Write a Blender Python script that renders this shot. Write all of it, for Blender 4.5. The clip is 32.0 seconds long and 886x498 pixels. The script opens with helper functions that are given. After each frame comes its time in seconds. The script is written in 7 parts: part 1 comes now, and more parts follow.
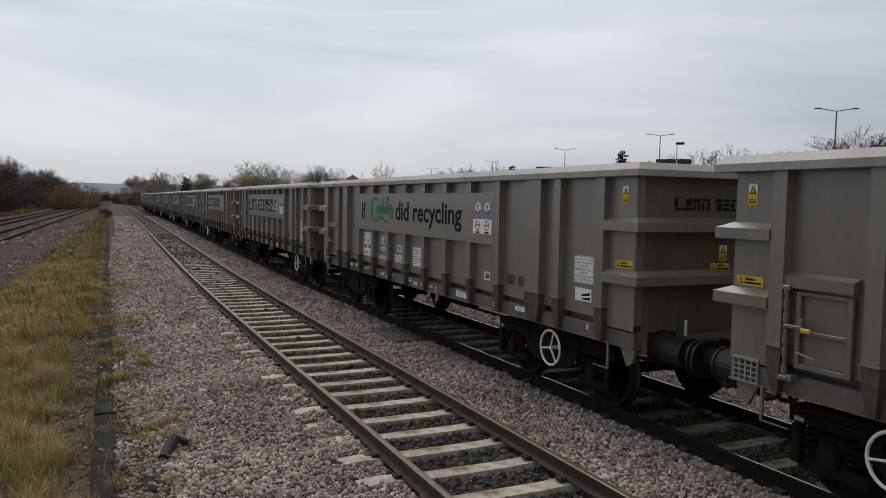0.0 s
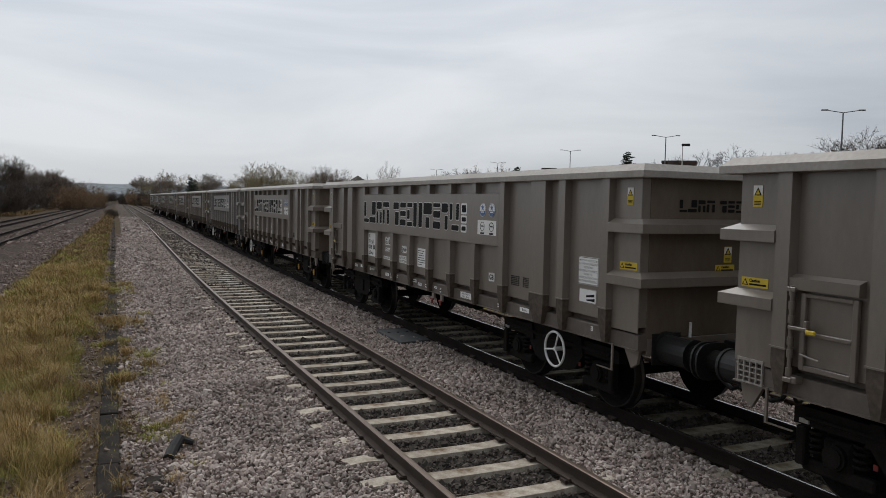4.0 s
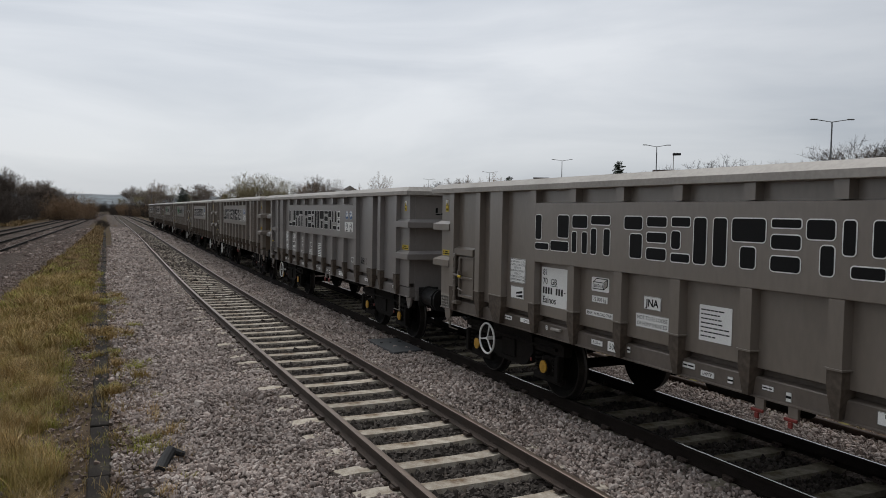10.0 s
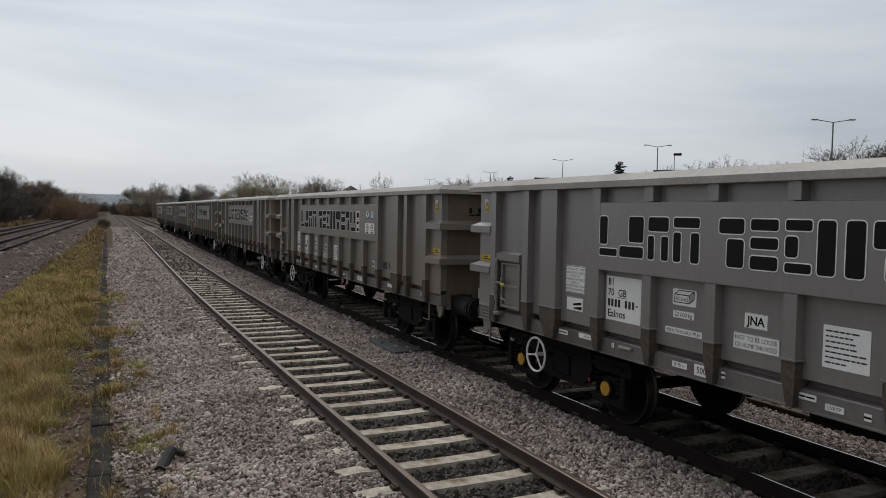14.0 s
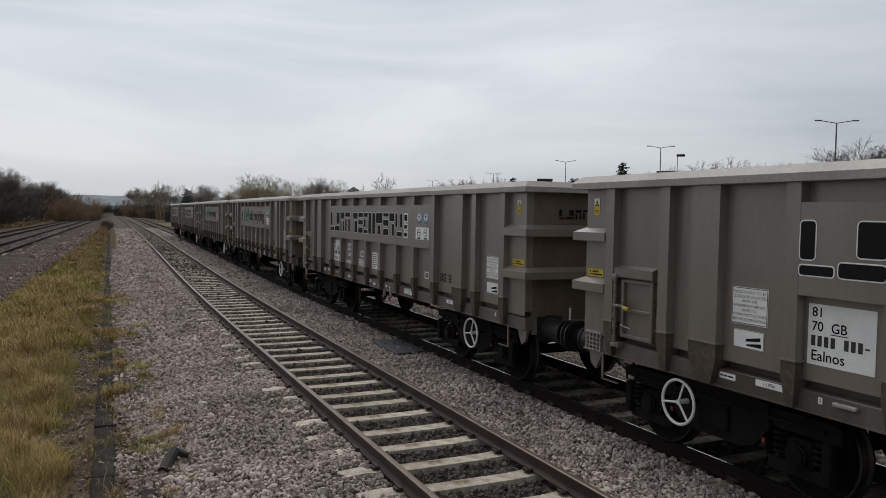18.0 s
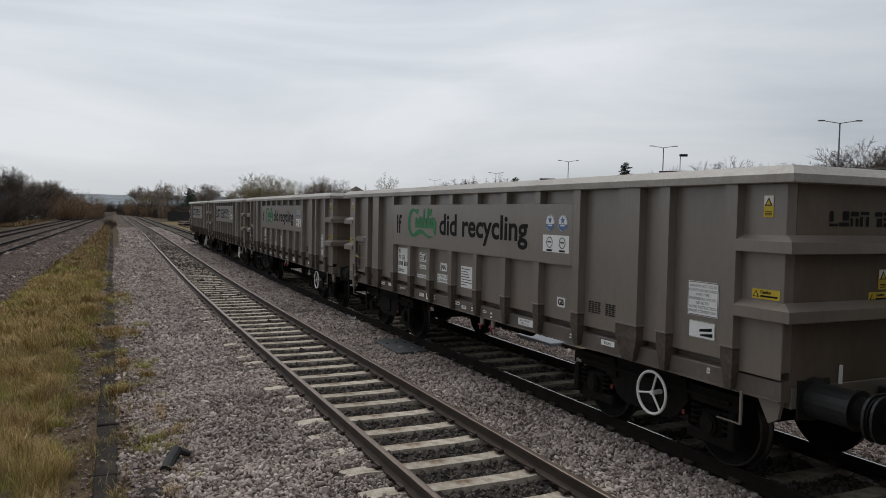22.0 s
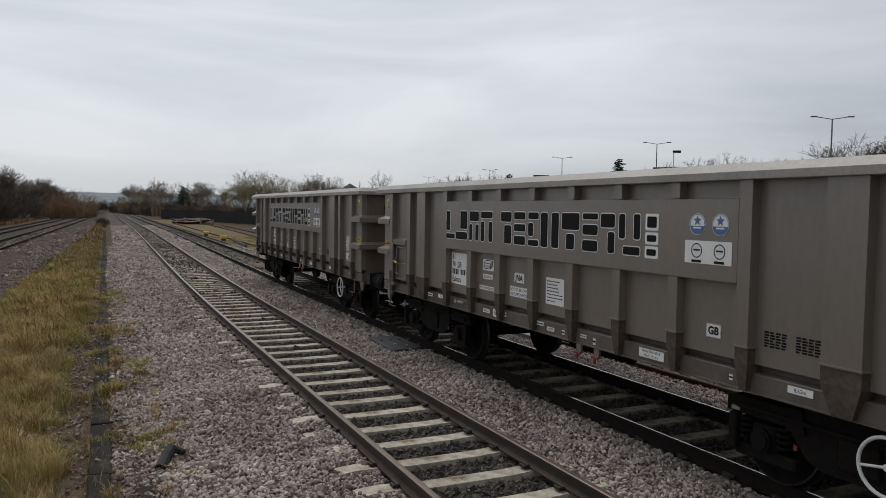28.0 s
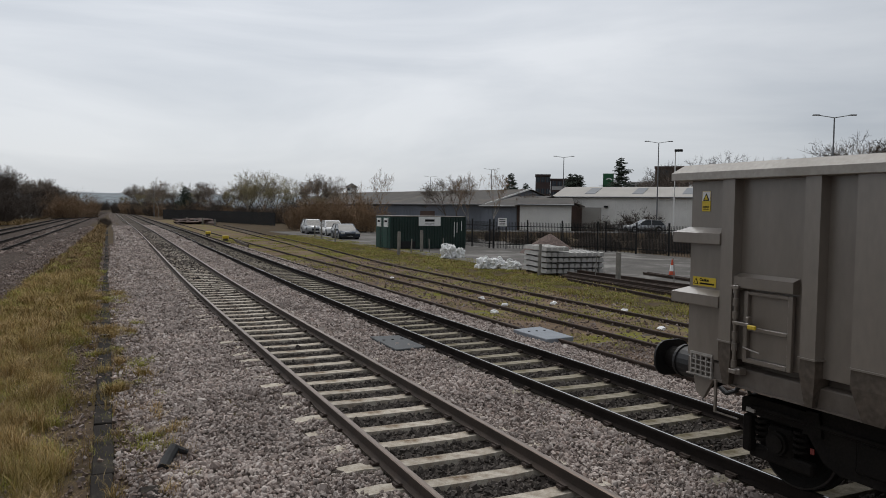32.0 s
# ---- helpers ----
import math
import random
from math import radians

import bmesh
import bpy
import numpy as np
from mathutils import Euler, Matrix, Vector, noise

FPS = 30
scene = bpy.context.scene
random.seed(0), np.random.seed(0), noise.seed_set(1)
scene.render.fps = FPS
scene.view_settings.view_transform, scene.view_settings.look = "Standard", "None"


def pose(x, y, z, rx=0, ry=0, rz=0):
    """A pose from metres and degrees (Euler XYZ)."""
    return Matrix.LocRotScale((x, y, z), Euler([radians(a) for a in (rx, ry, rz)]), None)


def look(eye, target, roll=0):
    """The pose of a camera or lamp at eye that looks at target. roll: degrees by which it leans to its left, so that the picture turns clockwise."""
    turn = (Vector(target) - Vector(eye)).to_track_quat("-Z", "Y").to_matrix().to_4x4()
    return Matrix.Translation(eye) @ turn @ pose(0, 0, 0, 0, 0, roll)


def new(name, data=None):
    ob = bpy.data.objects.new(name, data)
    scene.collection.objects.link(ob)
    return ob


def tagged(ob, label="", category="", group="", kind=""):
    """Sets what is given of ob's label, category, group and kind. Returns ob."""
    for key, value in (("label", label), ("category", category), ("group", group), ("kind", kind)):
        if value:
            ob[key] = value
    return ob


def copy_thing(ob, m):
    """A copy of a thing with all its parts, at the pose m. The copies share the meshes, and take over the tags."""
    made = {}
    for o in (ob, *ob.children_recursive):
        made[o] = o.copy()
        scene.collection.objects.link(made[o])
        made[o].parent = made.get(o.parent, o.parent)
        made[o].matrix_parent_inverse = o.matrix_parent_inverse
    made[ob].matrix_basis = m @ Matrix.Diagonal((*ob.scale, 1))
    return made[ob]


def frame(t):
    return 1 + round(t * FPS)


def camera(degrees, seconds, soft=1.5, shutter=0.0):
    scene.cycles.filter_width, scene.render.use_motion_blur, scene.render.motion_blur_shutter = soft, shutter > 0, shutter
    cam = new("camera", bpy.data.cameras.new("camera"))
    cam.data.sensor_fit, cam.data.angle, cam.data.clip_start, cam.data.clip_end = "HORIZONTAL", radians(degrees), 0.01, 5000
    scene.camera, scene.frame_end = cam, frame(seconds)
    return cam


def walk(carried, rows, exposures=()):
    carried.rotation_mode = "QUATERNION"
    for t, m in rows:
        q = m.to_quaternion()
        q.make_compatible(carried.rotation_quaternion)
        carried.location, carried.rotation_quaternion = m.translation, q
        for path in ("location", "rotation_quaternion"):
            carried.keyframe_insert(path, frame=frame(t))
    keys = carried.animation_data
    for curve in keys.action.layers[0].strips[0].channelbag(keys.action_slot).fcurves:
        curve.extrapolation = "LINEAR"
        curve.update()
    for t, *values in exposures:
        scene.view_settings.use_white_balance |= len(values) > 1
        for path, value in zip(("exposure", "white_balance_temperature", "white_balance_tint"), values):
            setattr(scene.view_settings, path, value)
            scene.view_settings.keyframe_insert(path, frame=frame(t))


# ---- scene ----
# camera: stands on a platform end and sways a little: seconds, heading, tilt, lean (degrees)
cam = camera(61.07, 32.0, soft=0.9)
EYE = Vector((0.0, 0.0, 2.603))
SWAY = (
    (0.0, 24.884, -3.583, 1.04), (0.5, 24.837, -3.566, 1.035), (1.0, 24.807, -3.526, 0.987), (1.5, 24.75, -3.517, 1.001),
    (2.0, 24.613, -3.57, 1.045), (2.5, 24.499, -3.573, 1.187), (3.0, 24.446, -3.568, 1.052), (3.5, 24.441, -3.541, 1.104),
    (5.5, 24.798, -3.3, 1.249), (6.0, 24.892, -3.209, 1.218), (6.5, 24.95, -3.14, 1.104), (7.0, 24.915, -3.117, 1.3),
    (7.5, 24.891, -3.074, 1.342), (8.0, 24.933, -3.026, 1.42), (8.5, 24.974, -2.943, 1.223), (9.0, 25.029, -2.872, 1.224),
    (9.5, 25.066, -2.805, 0.943), (10.0, 25.076, -2.761, 0.989), (10.5, 25.063, -2.774, 0.926), (11.0, 24.785, -2.804, 1.021),
    (11.5, 24.748, -2.8, 1.083), (12.0, 24.758, -2.796, 1.065), (12.5, 24.817, -2.79, 1.233), (13.0, 24.891, -2.803, 1.099),
    (13.5, 24.999, -2.786, 0.994), (14.0, 25.016, -2.762, 1.042), (14.5, 25.0, -2.737, 1.101), (16.5, 24.953, -2.68, 1.085),
    (17.0, 24.929, -2.672, 0.951), (17.5, 24.866, -2.672, 1.0), (18.0, 24.796, -2.677, 1.008), (18.5, 24.738, -2.677, 0.903),
    (19.0, 24.684, -2.677, 0.896), (19.5, 24.713, -2.635, 1.0), (20.0, 24.744, -2.613, 0.935), (20.5, 24.744, -2.603, 1.109),
    (21.0, 24.647, -2.64, 1.049), (21.5, 24.621, -2.678, 1.073), (22.0, 24.619, -2.713, 1.115), (22.5, 24.693, -2.737, 1.099),
    (23.0, 24.886, -2.737, 1.102), (23.5, 25.051, -2.769, 0.914), (24.0, 25.114, -2.797, 0.959), (24.5, 25.14, -2.82, 0.876),
    (25.0, 25.131, -2.843, 0.805), (25.5, 25.19, -2.853, 0.805), (27.5, 25.1, -2.934, 0.909), (28.0, 25.064, -2.934, 0.923),
    (28.5, 24.948, -2.932, 1.004), (29.0, 24.872, -2.941, 1.011), (29.5, 24.856, -2.92, 0.824), (30.0, 24.898, -2.92, 0.774),
    (30.5, 24.929, -2.929, 0.676), (31.0, 24.922, -2.966, 0.831), (31.5, 24.917, -2.981, 0.893), (32.0, 24.925, -2.98, 0.793),
)


def aim(heading, tilt, lean):
    a, b = radians(heading), radians(tilt)
    ahead = Vector((math.sin(a) * math.cos(b), math.cos(a) * math.cos(b), math.sin(b)))
    return look(EYE, EYE + ahead, lean)


walk(cam, [(t, aim(a, b, c)) for t, a, b, c in SWAY])

# world: an overcast winter sky
SUN_EL, SUN_ROT = radians(60), radians(5)
world = bpy.data.worlds.new("overcast_sky")
scene.world = world
world.use_nodes = True
wn, wl = world.node_tree.nodes, world.node_tree.links
wn.clear()
w_out = wn.new("ShaderNodeOutputWorld")
w_bg = wn.new("ShaderNodeBackground")
w_sky = wn.new("ShaderNodeTexSky")
w_sky.sky_type = "NISHITA"
w_sky.sun_disc = False
w_sky.sun_elevation, w_sky.sun_rotation = SUN_EL, SUN_ROT
w_co = wn.new("ShaderNodeTexCoord")
w_map = wn.new("ShaderNodeMapping")
w_map.inputs["Scale"].default_value = (1.0, 1.0, 5.0)
w_n1 = wn.new("ShaderNodeTexNoise")
w_n1.inputs["Scale"].default_value = 1.7
w_n1.inputs["Detail"].default_value = 6
w_n1.inputs["Roughness"].default_value = 0.5
w_n1.inputs["Distortion"].default_value = 0.6
w_ramp = wn.new("ShaderNodeValToRGB")
w_ramp.color_ramp.elements[0].position, w_ramp.color_ramp.elements[0].color = 0.30, (0.475, 0.51, 0.56, 1)
w_ramp.color_ramp.elements[1].position, w_ramp.color_ramp.elements[1].color = 0.66, (0.73, 0.75, 0.78, 1)
w_gain = wn.new("ShaderNodeVectorMath")
w_gain.operation = "SCALE"
w_gain.inputs["Scale"].default_value = 0.08
w_mix = wn.new("ShaderNodeMixRGB")
w_mix.inputs["Fac"].default_value = 0.9
wl.new(w_co.outputs["Generated"], w_map.inputs["Vector"])
wl.new(w_map.outputs["Vector"], w_n1.inputs["Vector"])
wl.new(w_n1.outputs["Fac"], w_ramp.inputs["Fac"])
wl.new(w_sky.outputs["Color"], w_gain.inputs[0])
wl.new(w_gain.outputs["Vector"], w_mix.inputs["Color1"])
wl.new(w_ramp.outputs["Color"], w_mix.inputs["Color2"])
# the cloud is brightest towards the hidden sun and dims smoothly away from it
SUN_WAY = Vector((math.sin(SUN_ROT) * math.cos(SUN_EL), math.cos(SUN_ROT) * math.cos(SUN_EL), math.sin(SUN_EL)))
w_dot = wn.new("ShaderNodeVectorMath")
w_dot.operation = "DOT_PRODUCT"
w_dot.inputs[1].default_value = SUN_WAY
wl.new(w_co.outputs["Generated"], w_dot.inputs[0])
w_dim = wn.new("ShaderNodeMapRange")
w_dim.inputs["From Min"].default_value, w_dim.inputs["From Max"].default_value = -0.62, 1.0
w_dim.inputs["To Min"].default_value, w_dim.inputs["To Max"].default_value = 0.07, 1.42
wl.new(w_dot.outputs["Value"], w_dim.inputs["Value"])
w_mul = wn.new("ShaderNodeVectorMath")
w_mul.operation = "SCALE"
wl.new(w_mix.outputs["Color"], w_mul.inputs[0])
wl.new(w_dim.outputs["Result"], w_mul.inputs["Scale"])
wl.new(w_mul.outputs["Vector"], w_bg.inputs["Color"])
w_bg.inputs["Strength"].default_value = 1.0
wl.new(w_bg.outputs["Background"], w_out.inputs["Surface"])

sun_data = bpy.data.lights.new("sun", "SUN")
sun_data.energy, sun_data.angle, sun_data.color = 1.15, radians(40), (1.0, 0.96, 0.90)
sun = new("sun", sun_data)
sun.matrix_world = look(SUN_WAY * 60, (0, 0, 0))


# ---- materials ----
def mat(name, colour, rough=0.7, metal=0.0, dark=0.55, scale=3.0, fine=40.0, bump=0.25, dirt=None, dirt_at=(0.55, 0.75), vary=0.0, spec=0.5, stretch=(1, 1, 1)):
    """Base colour, blotches at two scales, an optional dirt colour, fine relief."""
    m = bpy.data.materials.new(name)
    m.use_nodes = True
    n, l = m.node_tree.nodes, m.node_tree.links
    bsdf = n["Principled BSDF"]
    bsdf.inputs["Roughness"].default_value = rough
    bsdf.inputs["Metallic"].default_value = metal
    bsdf.inputs["Specular IOR Level"].default_value = spec
    co = n.new("ShaderNodeTexCoord")
    mp = n.new("ShaderNodeMapping")
    mp.inputs["Scale"].default_value = stretch
    l.new(co.outputs["Object"], mp.inputs["Vector"])
    big, small = n.new("ShaderNodeTexNoise"), n.new("ShaderNodeTexNoise")
    for t, s, d in ((big, scale, 5), (small, fine, 3)):
        t.inputs["Scale"].default_value = s
        t.inputs["Detail"].default_value = d
        l.new(mp.outputs["Vector"], t.inputs["Vector"])
    add = n.new("ShaderNodeMath")
    add.operation = "ADD"
    l.new(big.outputs["Fac"], add.inputs[0])
    l.new(small.outputs["Fac"], add.inputs[1])
    ramp = n.new("ShaderNodeMapRange")
    ramp.inputs["From Min"].default_value, ramp.inputs["From Max"].default_value = 0.7, 1.3
    l.new(add.outputs[0], ramp.inputs["Value"])
    mix = n.new("ShaderNodeMixRGB")
    mix.inputs["Color1"].default_value = (*[c * dark for c in colour], 1)
    mix.inputs["Color2"].default_value = (*[min(1, c * (2 - dark) ** 0.6) for c in colour], 1)
    l.new(ramp.outputs["Result"], mix.inputs["Fac"])
    last = mix.outputs["Color"]
    if dirt:
        dn = n.new("ShaderNodeTexNoise")
        dn.inputs["Scale"].default_value = scale * 0.6
        dn.inputs["Detail"].default_value = 7
        dn.inputs["Roughness"].default_value = 0.7
        l.new(mp.outputs["Vector"], dn.inputs["Vector"])
        dr = n.new("ShaderNodeMapRange")
        dr.inputs["From Min"].default_value, dr.inputs["From Max"].default_value = dirt_at
        l.new(dn.outputs["Fac"], dr.inputs["Value"])
        dm = n.new("ShaderNodeMixRGB")
        dm.inputs["Color2"].default_value = (*dirt, 1)
        l.new(dr.outputs["Result"], dm.inputs["Fac"])
        l.new(last, dm.inputs["Color1"])
        last = dm.outputs["Color"]
    if vary:
        oi = n.new("ShaderNodeObjectInfo")
        geo = n.new("ShaderNodeNewGeometry")
        s2 = n.new("ShaderNodeMath")
        s2.operation = "ADD"
        l.new(oi.outputs["Random"], s2.inputs[0])
        l.new(geo.outputs["Random Per Island"], s2.inputs[1])
        vr = n.new("ShaderNodeMapRange")
        vr.inputs["From Max"].default_value = 2.0
        vr.inputs["To Min"].default_value, vr.inputs["To Max"].default_value = 1 - vary, 1 + vary
        l.new(s2.outputs[0], vr.inputs["Value"])
        vm = n.new("ShaderNodeVectorMath")
        vm.operation = "SCALE"
        l.new(last, vm.inputs[0])
        l.new(vr.outputs["Result"], vm.inputs["Scale"])
        last = vm.outputs["Vector"]
    l.new(last, bsdf.inputs["Base Color"])
    if bump:
        b = n.new("ShaderNodeBump")
        b.inputs["Strength"].default_value = bump
        b.inputs["Distance"].default_value = 0.01
        l.new(small.outputs["Fac"], b.inputs["Height"])
        l.new(b.outputs["Normal"], bsdf.inputs["Normal"])
    return m


M_PAINT = mat("wagon_grey_paint", (0.178, 0.150, 0.125), 0.33, 0, 0.86, 0.9, 18, 0.05, spec=0.8, dirt=(0.095, 0.072, 0.052), dirt_at=(0.50, 0.80), stretch=(1, 1, 0.35))
M_PAINT.node_tree.nodes["Principled BSDF"].inputs["Coat Weight"].default_value = 0.9
M_PAINT.node_tree.nodes["Principled BSDF"].inputs["Coat Roughness"].default_value = 0.36
M_FOOT = mat("road_grime_on_paint", (0.105, 0.083, 0.065), 0.7, 0, 0.6, 1.6, 22, 0.08, dirt=(0.15, 0.125, 0.103), dirt_at=(0.56, 0.78), spec=0.3)
M_SILL = mat("dirty_sill_paint", (0.135, 0.113, 0.096), 0.5, 0, 0.8, 1.2, 18, 0.05, spec=0.5, dirt=(0.07, 0.054, 0.041), dirt_at=(0.42, 0.66), stretch=(1, 1, 0.6))
M_END = mat("brown_film_on_paint", (0.145, 0.113, 0.083), 0.5, 0, 0.80, 0.9, 18, 0.05, spec=0.5, dirt=(0.080, 0.055, 0.031), dirt_at=(0.42, 0.72), stretch=(1, 1, 0.35))
M_PAINT_IN = mat("wagon_inner_steel", (0.16, 0.11, 0.08), 0.8, 0.2, 0.5, 2, 30, 0.2)
M_RIM = mat("wagon_rim_paint", (0.35, 0.325, 0.295), 0.5, 0, 0.82, 1.2, 25, 0.05, dirt=(0.2, 0.18, 0.15), dirt_at=(0.5, 0.8))
# grime taken near black: the shade beneath the wagon is in the colour
M_UNDER = mat("shaded_underframe_grime", (0.012, 0.010, 0.0085), 0.85, 0.0, 0.5, 4, 50, 0.3, spec=0.15)
M_BLACK = mat("black_steel", (0.013, 0.013, 0.0135), 0.5, 0.1, 0.6, 5, 60, 0.15)
# wheel colour holds the shade under the wagon too
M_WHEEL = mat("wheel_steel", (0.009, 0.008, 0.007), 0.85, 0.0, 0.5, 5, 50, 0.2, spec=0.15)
M_TREAD = mat("wheel_tread", (0.07, 0.065, 0.06), 0.5, 0.8, 0.7, 5, 50, 0.05)
M_WHITE = mat("white_vinyl", (0.84, 0.84, 0.82), 0.5, 0, 0.9, 4, 60, 0.02)
M_WHITE_STEEL = mat("white_enamel", (0.72, 0.72, 0.70), 0.4, 0, 0.85, 8, 60, 0.03)
M_INK = mat("black_ink", (0.006, 0.006, 0.0065), 0.7, 0, 0.8, 6, 60, 0.0, spec=0.2)
M_INK_THIN = mat("faded_print", (0.05, 0.05, 0.05), 0.7, 0, 0.7, 6, 60, 0.0, spec=0.2)
M_BLUE = mat("blue_ink", (0.09, 0.17, 0.36), 0.5, 0, 0.85, 6, 60, 0.0)
M_GREEN_INK = mat("green_vinyl", (0.012, 0.20, 0.065), 0.5, 0, 0.85, 6, 60, 0.0)
M_YELLOW = mat("yellow_vinyl", (0.62, 0.45, 0.03), 0.5, 0, 0.85, 6, 60, 0.02)
M_YCAP = mat("yellow_axle_cap", (0.50, 0.27, 0.02), 0.5, 0, 0.7, 9, 60, 0.05)
M_RED = mat("red_paint", (0.20, 0.028, 0.022), 0.5, 0, 0.7, 9, 60, 0.05)
M_RAIL = mat("rusty_rail_side", (0.05, 0.034, 0.025), 0.85, 0.1, 0.6, 3, 60, 0.25)
M_RAIL_HEAD = mat("worn_rail_head", (0.20, 0.155, 0.125), 0.40, 0.8, 0.7, 1.5, 60, 0.05, stretch=(1, 0.1, 1))
M_RAIL_BRIGHT = mat("polished_rail_head", (0.55, 0.54, 0.52), 0.2, 0.95, 0.8, 1.5, 60, 0.03, stretch=(1, 0.1, 1))
# near black: the shadow on the rails' sides is put into the colour
M_RAIL_WEST = mat("shadowed_rail_side", (0.018, 0.014, 0.012), 0.9, 0, 0.6, 3, 60, 0.25, spec=0.1)
M_RAIL_DULL = mat("dull_rail_head", (0.06, 0.05, 0.042), 0.5, 0.6, 0.7, 1.5, 60, 0.05)
M_RAIL_RUST = mat("siding_rail_rust", (0.052, 0.034, 0.025), 0.85, 0.2, 0.6, 3, 60, 0.3)
# dirty concrete, its colour darkened for the shade under the train
M_SLEEPER_B = mat("shaded_dirty_sleeper", (0.36, 0.325, 0.265), 0.9, 0, 0.7, 4, 60, 0.3, dirt=(0.12, 0.10, 0.06), dirt_at=(0.42, 0.66), vary=0.16, spec=0.1)
M_SLEEPER = mat("concrete_sleeper", (0.64, 0.59, 0.505), 0.9, 0, 0.72, 4, 60, 0.3, dirt=(0.17, 0.12, 0.078), dirt_at=(0.41, 0.68), vary=0.16, spec=0.1)
M_WOOD_SL = mat("old_timber_sleeper", (0.085, 0.066, 0.05), 0.9, 0, 0.6, 4, 60, 0.4, vary=0.2)
M_CLIP = mat("rail_clip", (0.05, 0.035, 0.028), 0.8, 0.3, 0.6, 5, 60, 0.2)


# ---- building blocks ----
def link(name, bm, material, parent=None, label="", smooth=False):
    me = bpy.data.meshes.new(name)
    bm.to_mesh(me)
    bm.free()
    for m in (material if isinstance(material, (list, tuple)) else [material]):
        me.materials.append(m)
    if smooth:
        for f in me.polygons:
            f.use_smooth = True
    ob = new(name, me)
    if parent is not None:
        ob.parent = parent
    if label:
        ob["label"] = label
    return ob


part = link


def share(name, source, parent, m, label=""):
    """Another object on the same mesh, at the pose m in its parent's space."""
    ob = new(name, source.data)
    ob.parent = parent
    ob.matrix_basis = m
    if label:
        ob["label"] = label
    return ob


def root(name, label, category, group="", kind="", at=None):
    ob = new(name)
    ob.empty_display_size = 0.3
    if at is not None:
        ob.matrix_world = at
    return tagged(ob, label, category, group, kind)


def add_box(bm, x0, y0, z0, x1, y1, z1, bevel=0.0, slot=0):
    vs = [bm.verts.new(p) for p in ((x0, y0, z0), (x1, y0, z0), (x1, y1, z0), (x0, y1, z0), (x0, y0, z1), (x1, y0, z1), (x1, y1, z1), (x0, y1, z1))]
    fs = [bm.faces.new([vs[i] for i in q]) for q in ((3, 2, 1, 0), (4, 5, 6, 7), (0, 1, 5, 4), (1, 2, 6, 5), (2, 3, 7, 6), (3, 0, 4, 7))]
    for f in fs:
        f.material_index = slot
    if bevel:
        es = {e for f in fs for e in f.edges}
        bmesh.ops.bevel(bm, geom=list(es), offset=bevel, segments=1, affect="EDGES", profile=0.5)
    return fs


def box(x0, y0, z0, x1, y1, z1, bevel=0.0):
    bm = bmesh.new()
    add_box(bm, min(x0, x1), min(y0, y1), min(z0, z1), max(x0, x1), max(y0, y1), max(z0, z1), bevel)
    return bm


def add_prism(bm, outline, axis, a, b, slot=0):
    """A closed outline of (u, v) pairs swept from a to b along x, y or z."""
    def at(u, v, w):
        return {"x": (w, u, v), "y": (u, w, v), "z": (u, v, w)}[axis]
    lo, hi = [bm.verts.new(at(u, v, a)) for u, v in outline], [bm.verts.new(at(u, v, b)) for u, v in outline]
    n = len(outline)
    fs = [bm.faces.new((lo[i], lo[(i + 1) % n], hi[(i + 1) % n], hi[i])) for i in range(n)]
    fs += [bm.faces.new(lo[::-1]), bm.faces.new(hi)]
    for f in fs:
        f.material_index = slot
    return fs


def prism(outline, axis, a, b):
    bm = bmesh.new()
    add_prism(bm, outline, axis, a, b)
    bmesh.ops.recalc_face_normals(bm, faces=bm.faces)
    return bm


def add_tube(bm, p, q, r, seg=10, r2=None, caps=True):
    p, q = Vector(p), Vector(q)
    d = q - p
    turn = d.to_track_quat("Z", "Y").to_matrix().to_4x4()
    return bmesh.ops.create_cone(bm, cap_ends=caps, cap_tris=False, segments=seg, radius1=r, radius2=r if r2 is None else r2, depth=d.length,
                                 matrix=Matrix.Translation((p + q) / 2) @ turn)


def tube(p, q, r, seg=10, r2=None):
    bm = bmesh.new()
    add_tube(bm, p, q, r, seg, r2)
    return bm


def add_lathe(bm, profile, m, seg=20):
    """profile: (radius, height) pairs turned round the z axis, then placed by m."""
    rings = []
    for r, h in profile:
        rings.append([bm.verts.new(m @ Vector((r * math.cos(2 * math.pi * k / seg), r * math.sin(2 * math.pi * k / seg), h))) for k in range(seg)])
    for a, b in zip(rings, rings[1:]):
        for k in range(seg):
            bm.faces.new((a[k], a[(k + 1) % seg], b[(k + 1) % seg], b[k]))
    bm.faces.new(rings[0][::-1])
    bm.faces.new(rings[-1])


def add_torus(bm, m, big, small, seg=28, ring=8):
    rows = []
    for i in range(seg):
        a = 2 * math.pi * i / seg
        rows.append([bm.verts.new(m @ Vector(((big + small * math.cos(b)) * math.cos(a), (big + small * math.cos(b)) * math.sin(a), small * math.sin(b))))
                     for b in (2 * math.pi * k / ring for k in range(ring))])
    for i in range(seg):
        a, b = rows[i], rows[(i + 1) % seg]
        for k in range(ring):
            bm.faces.new((a[k], b[k], b[(k + 1) % ring], a[(k + 1) % ring]))


# ---- the railway corridor ----
XA, XB, XC, XD = 3.578, 6.866, 9.62, 12.30
XL, XM = -7.45, -11.0


def bend(y):
    """Sideways drift of the lines as they run away to the north."""
    if y < 15:
        return 0.0
    if y < 33:
        return 0.0006 * (y - 15) ** 2
    return 0.194 + 0.0216 * (min(y, 80) - 33) + 0.013 * max(0, y - 80)


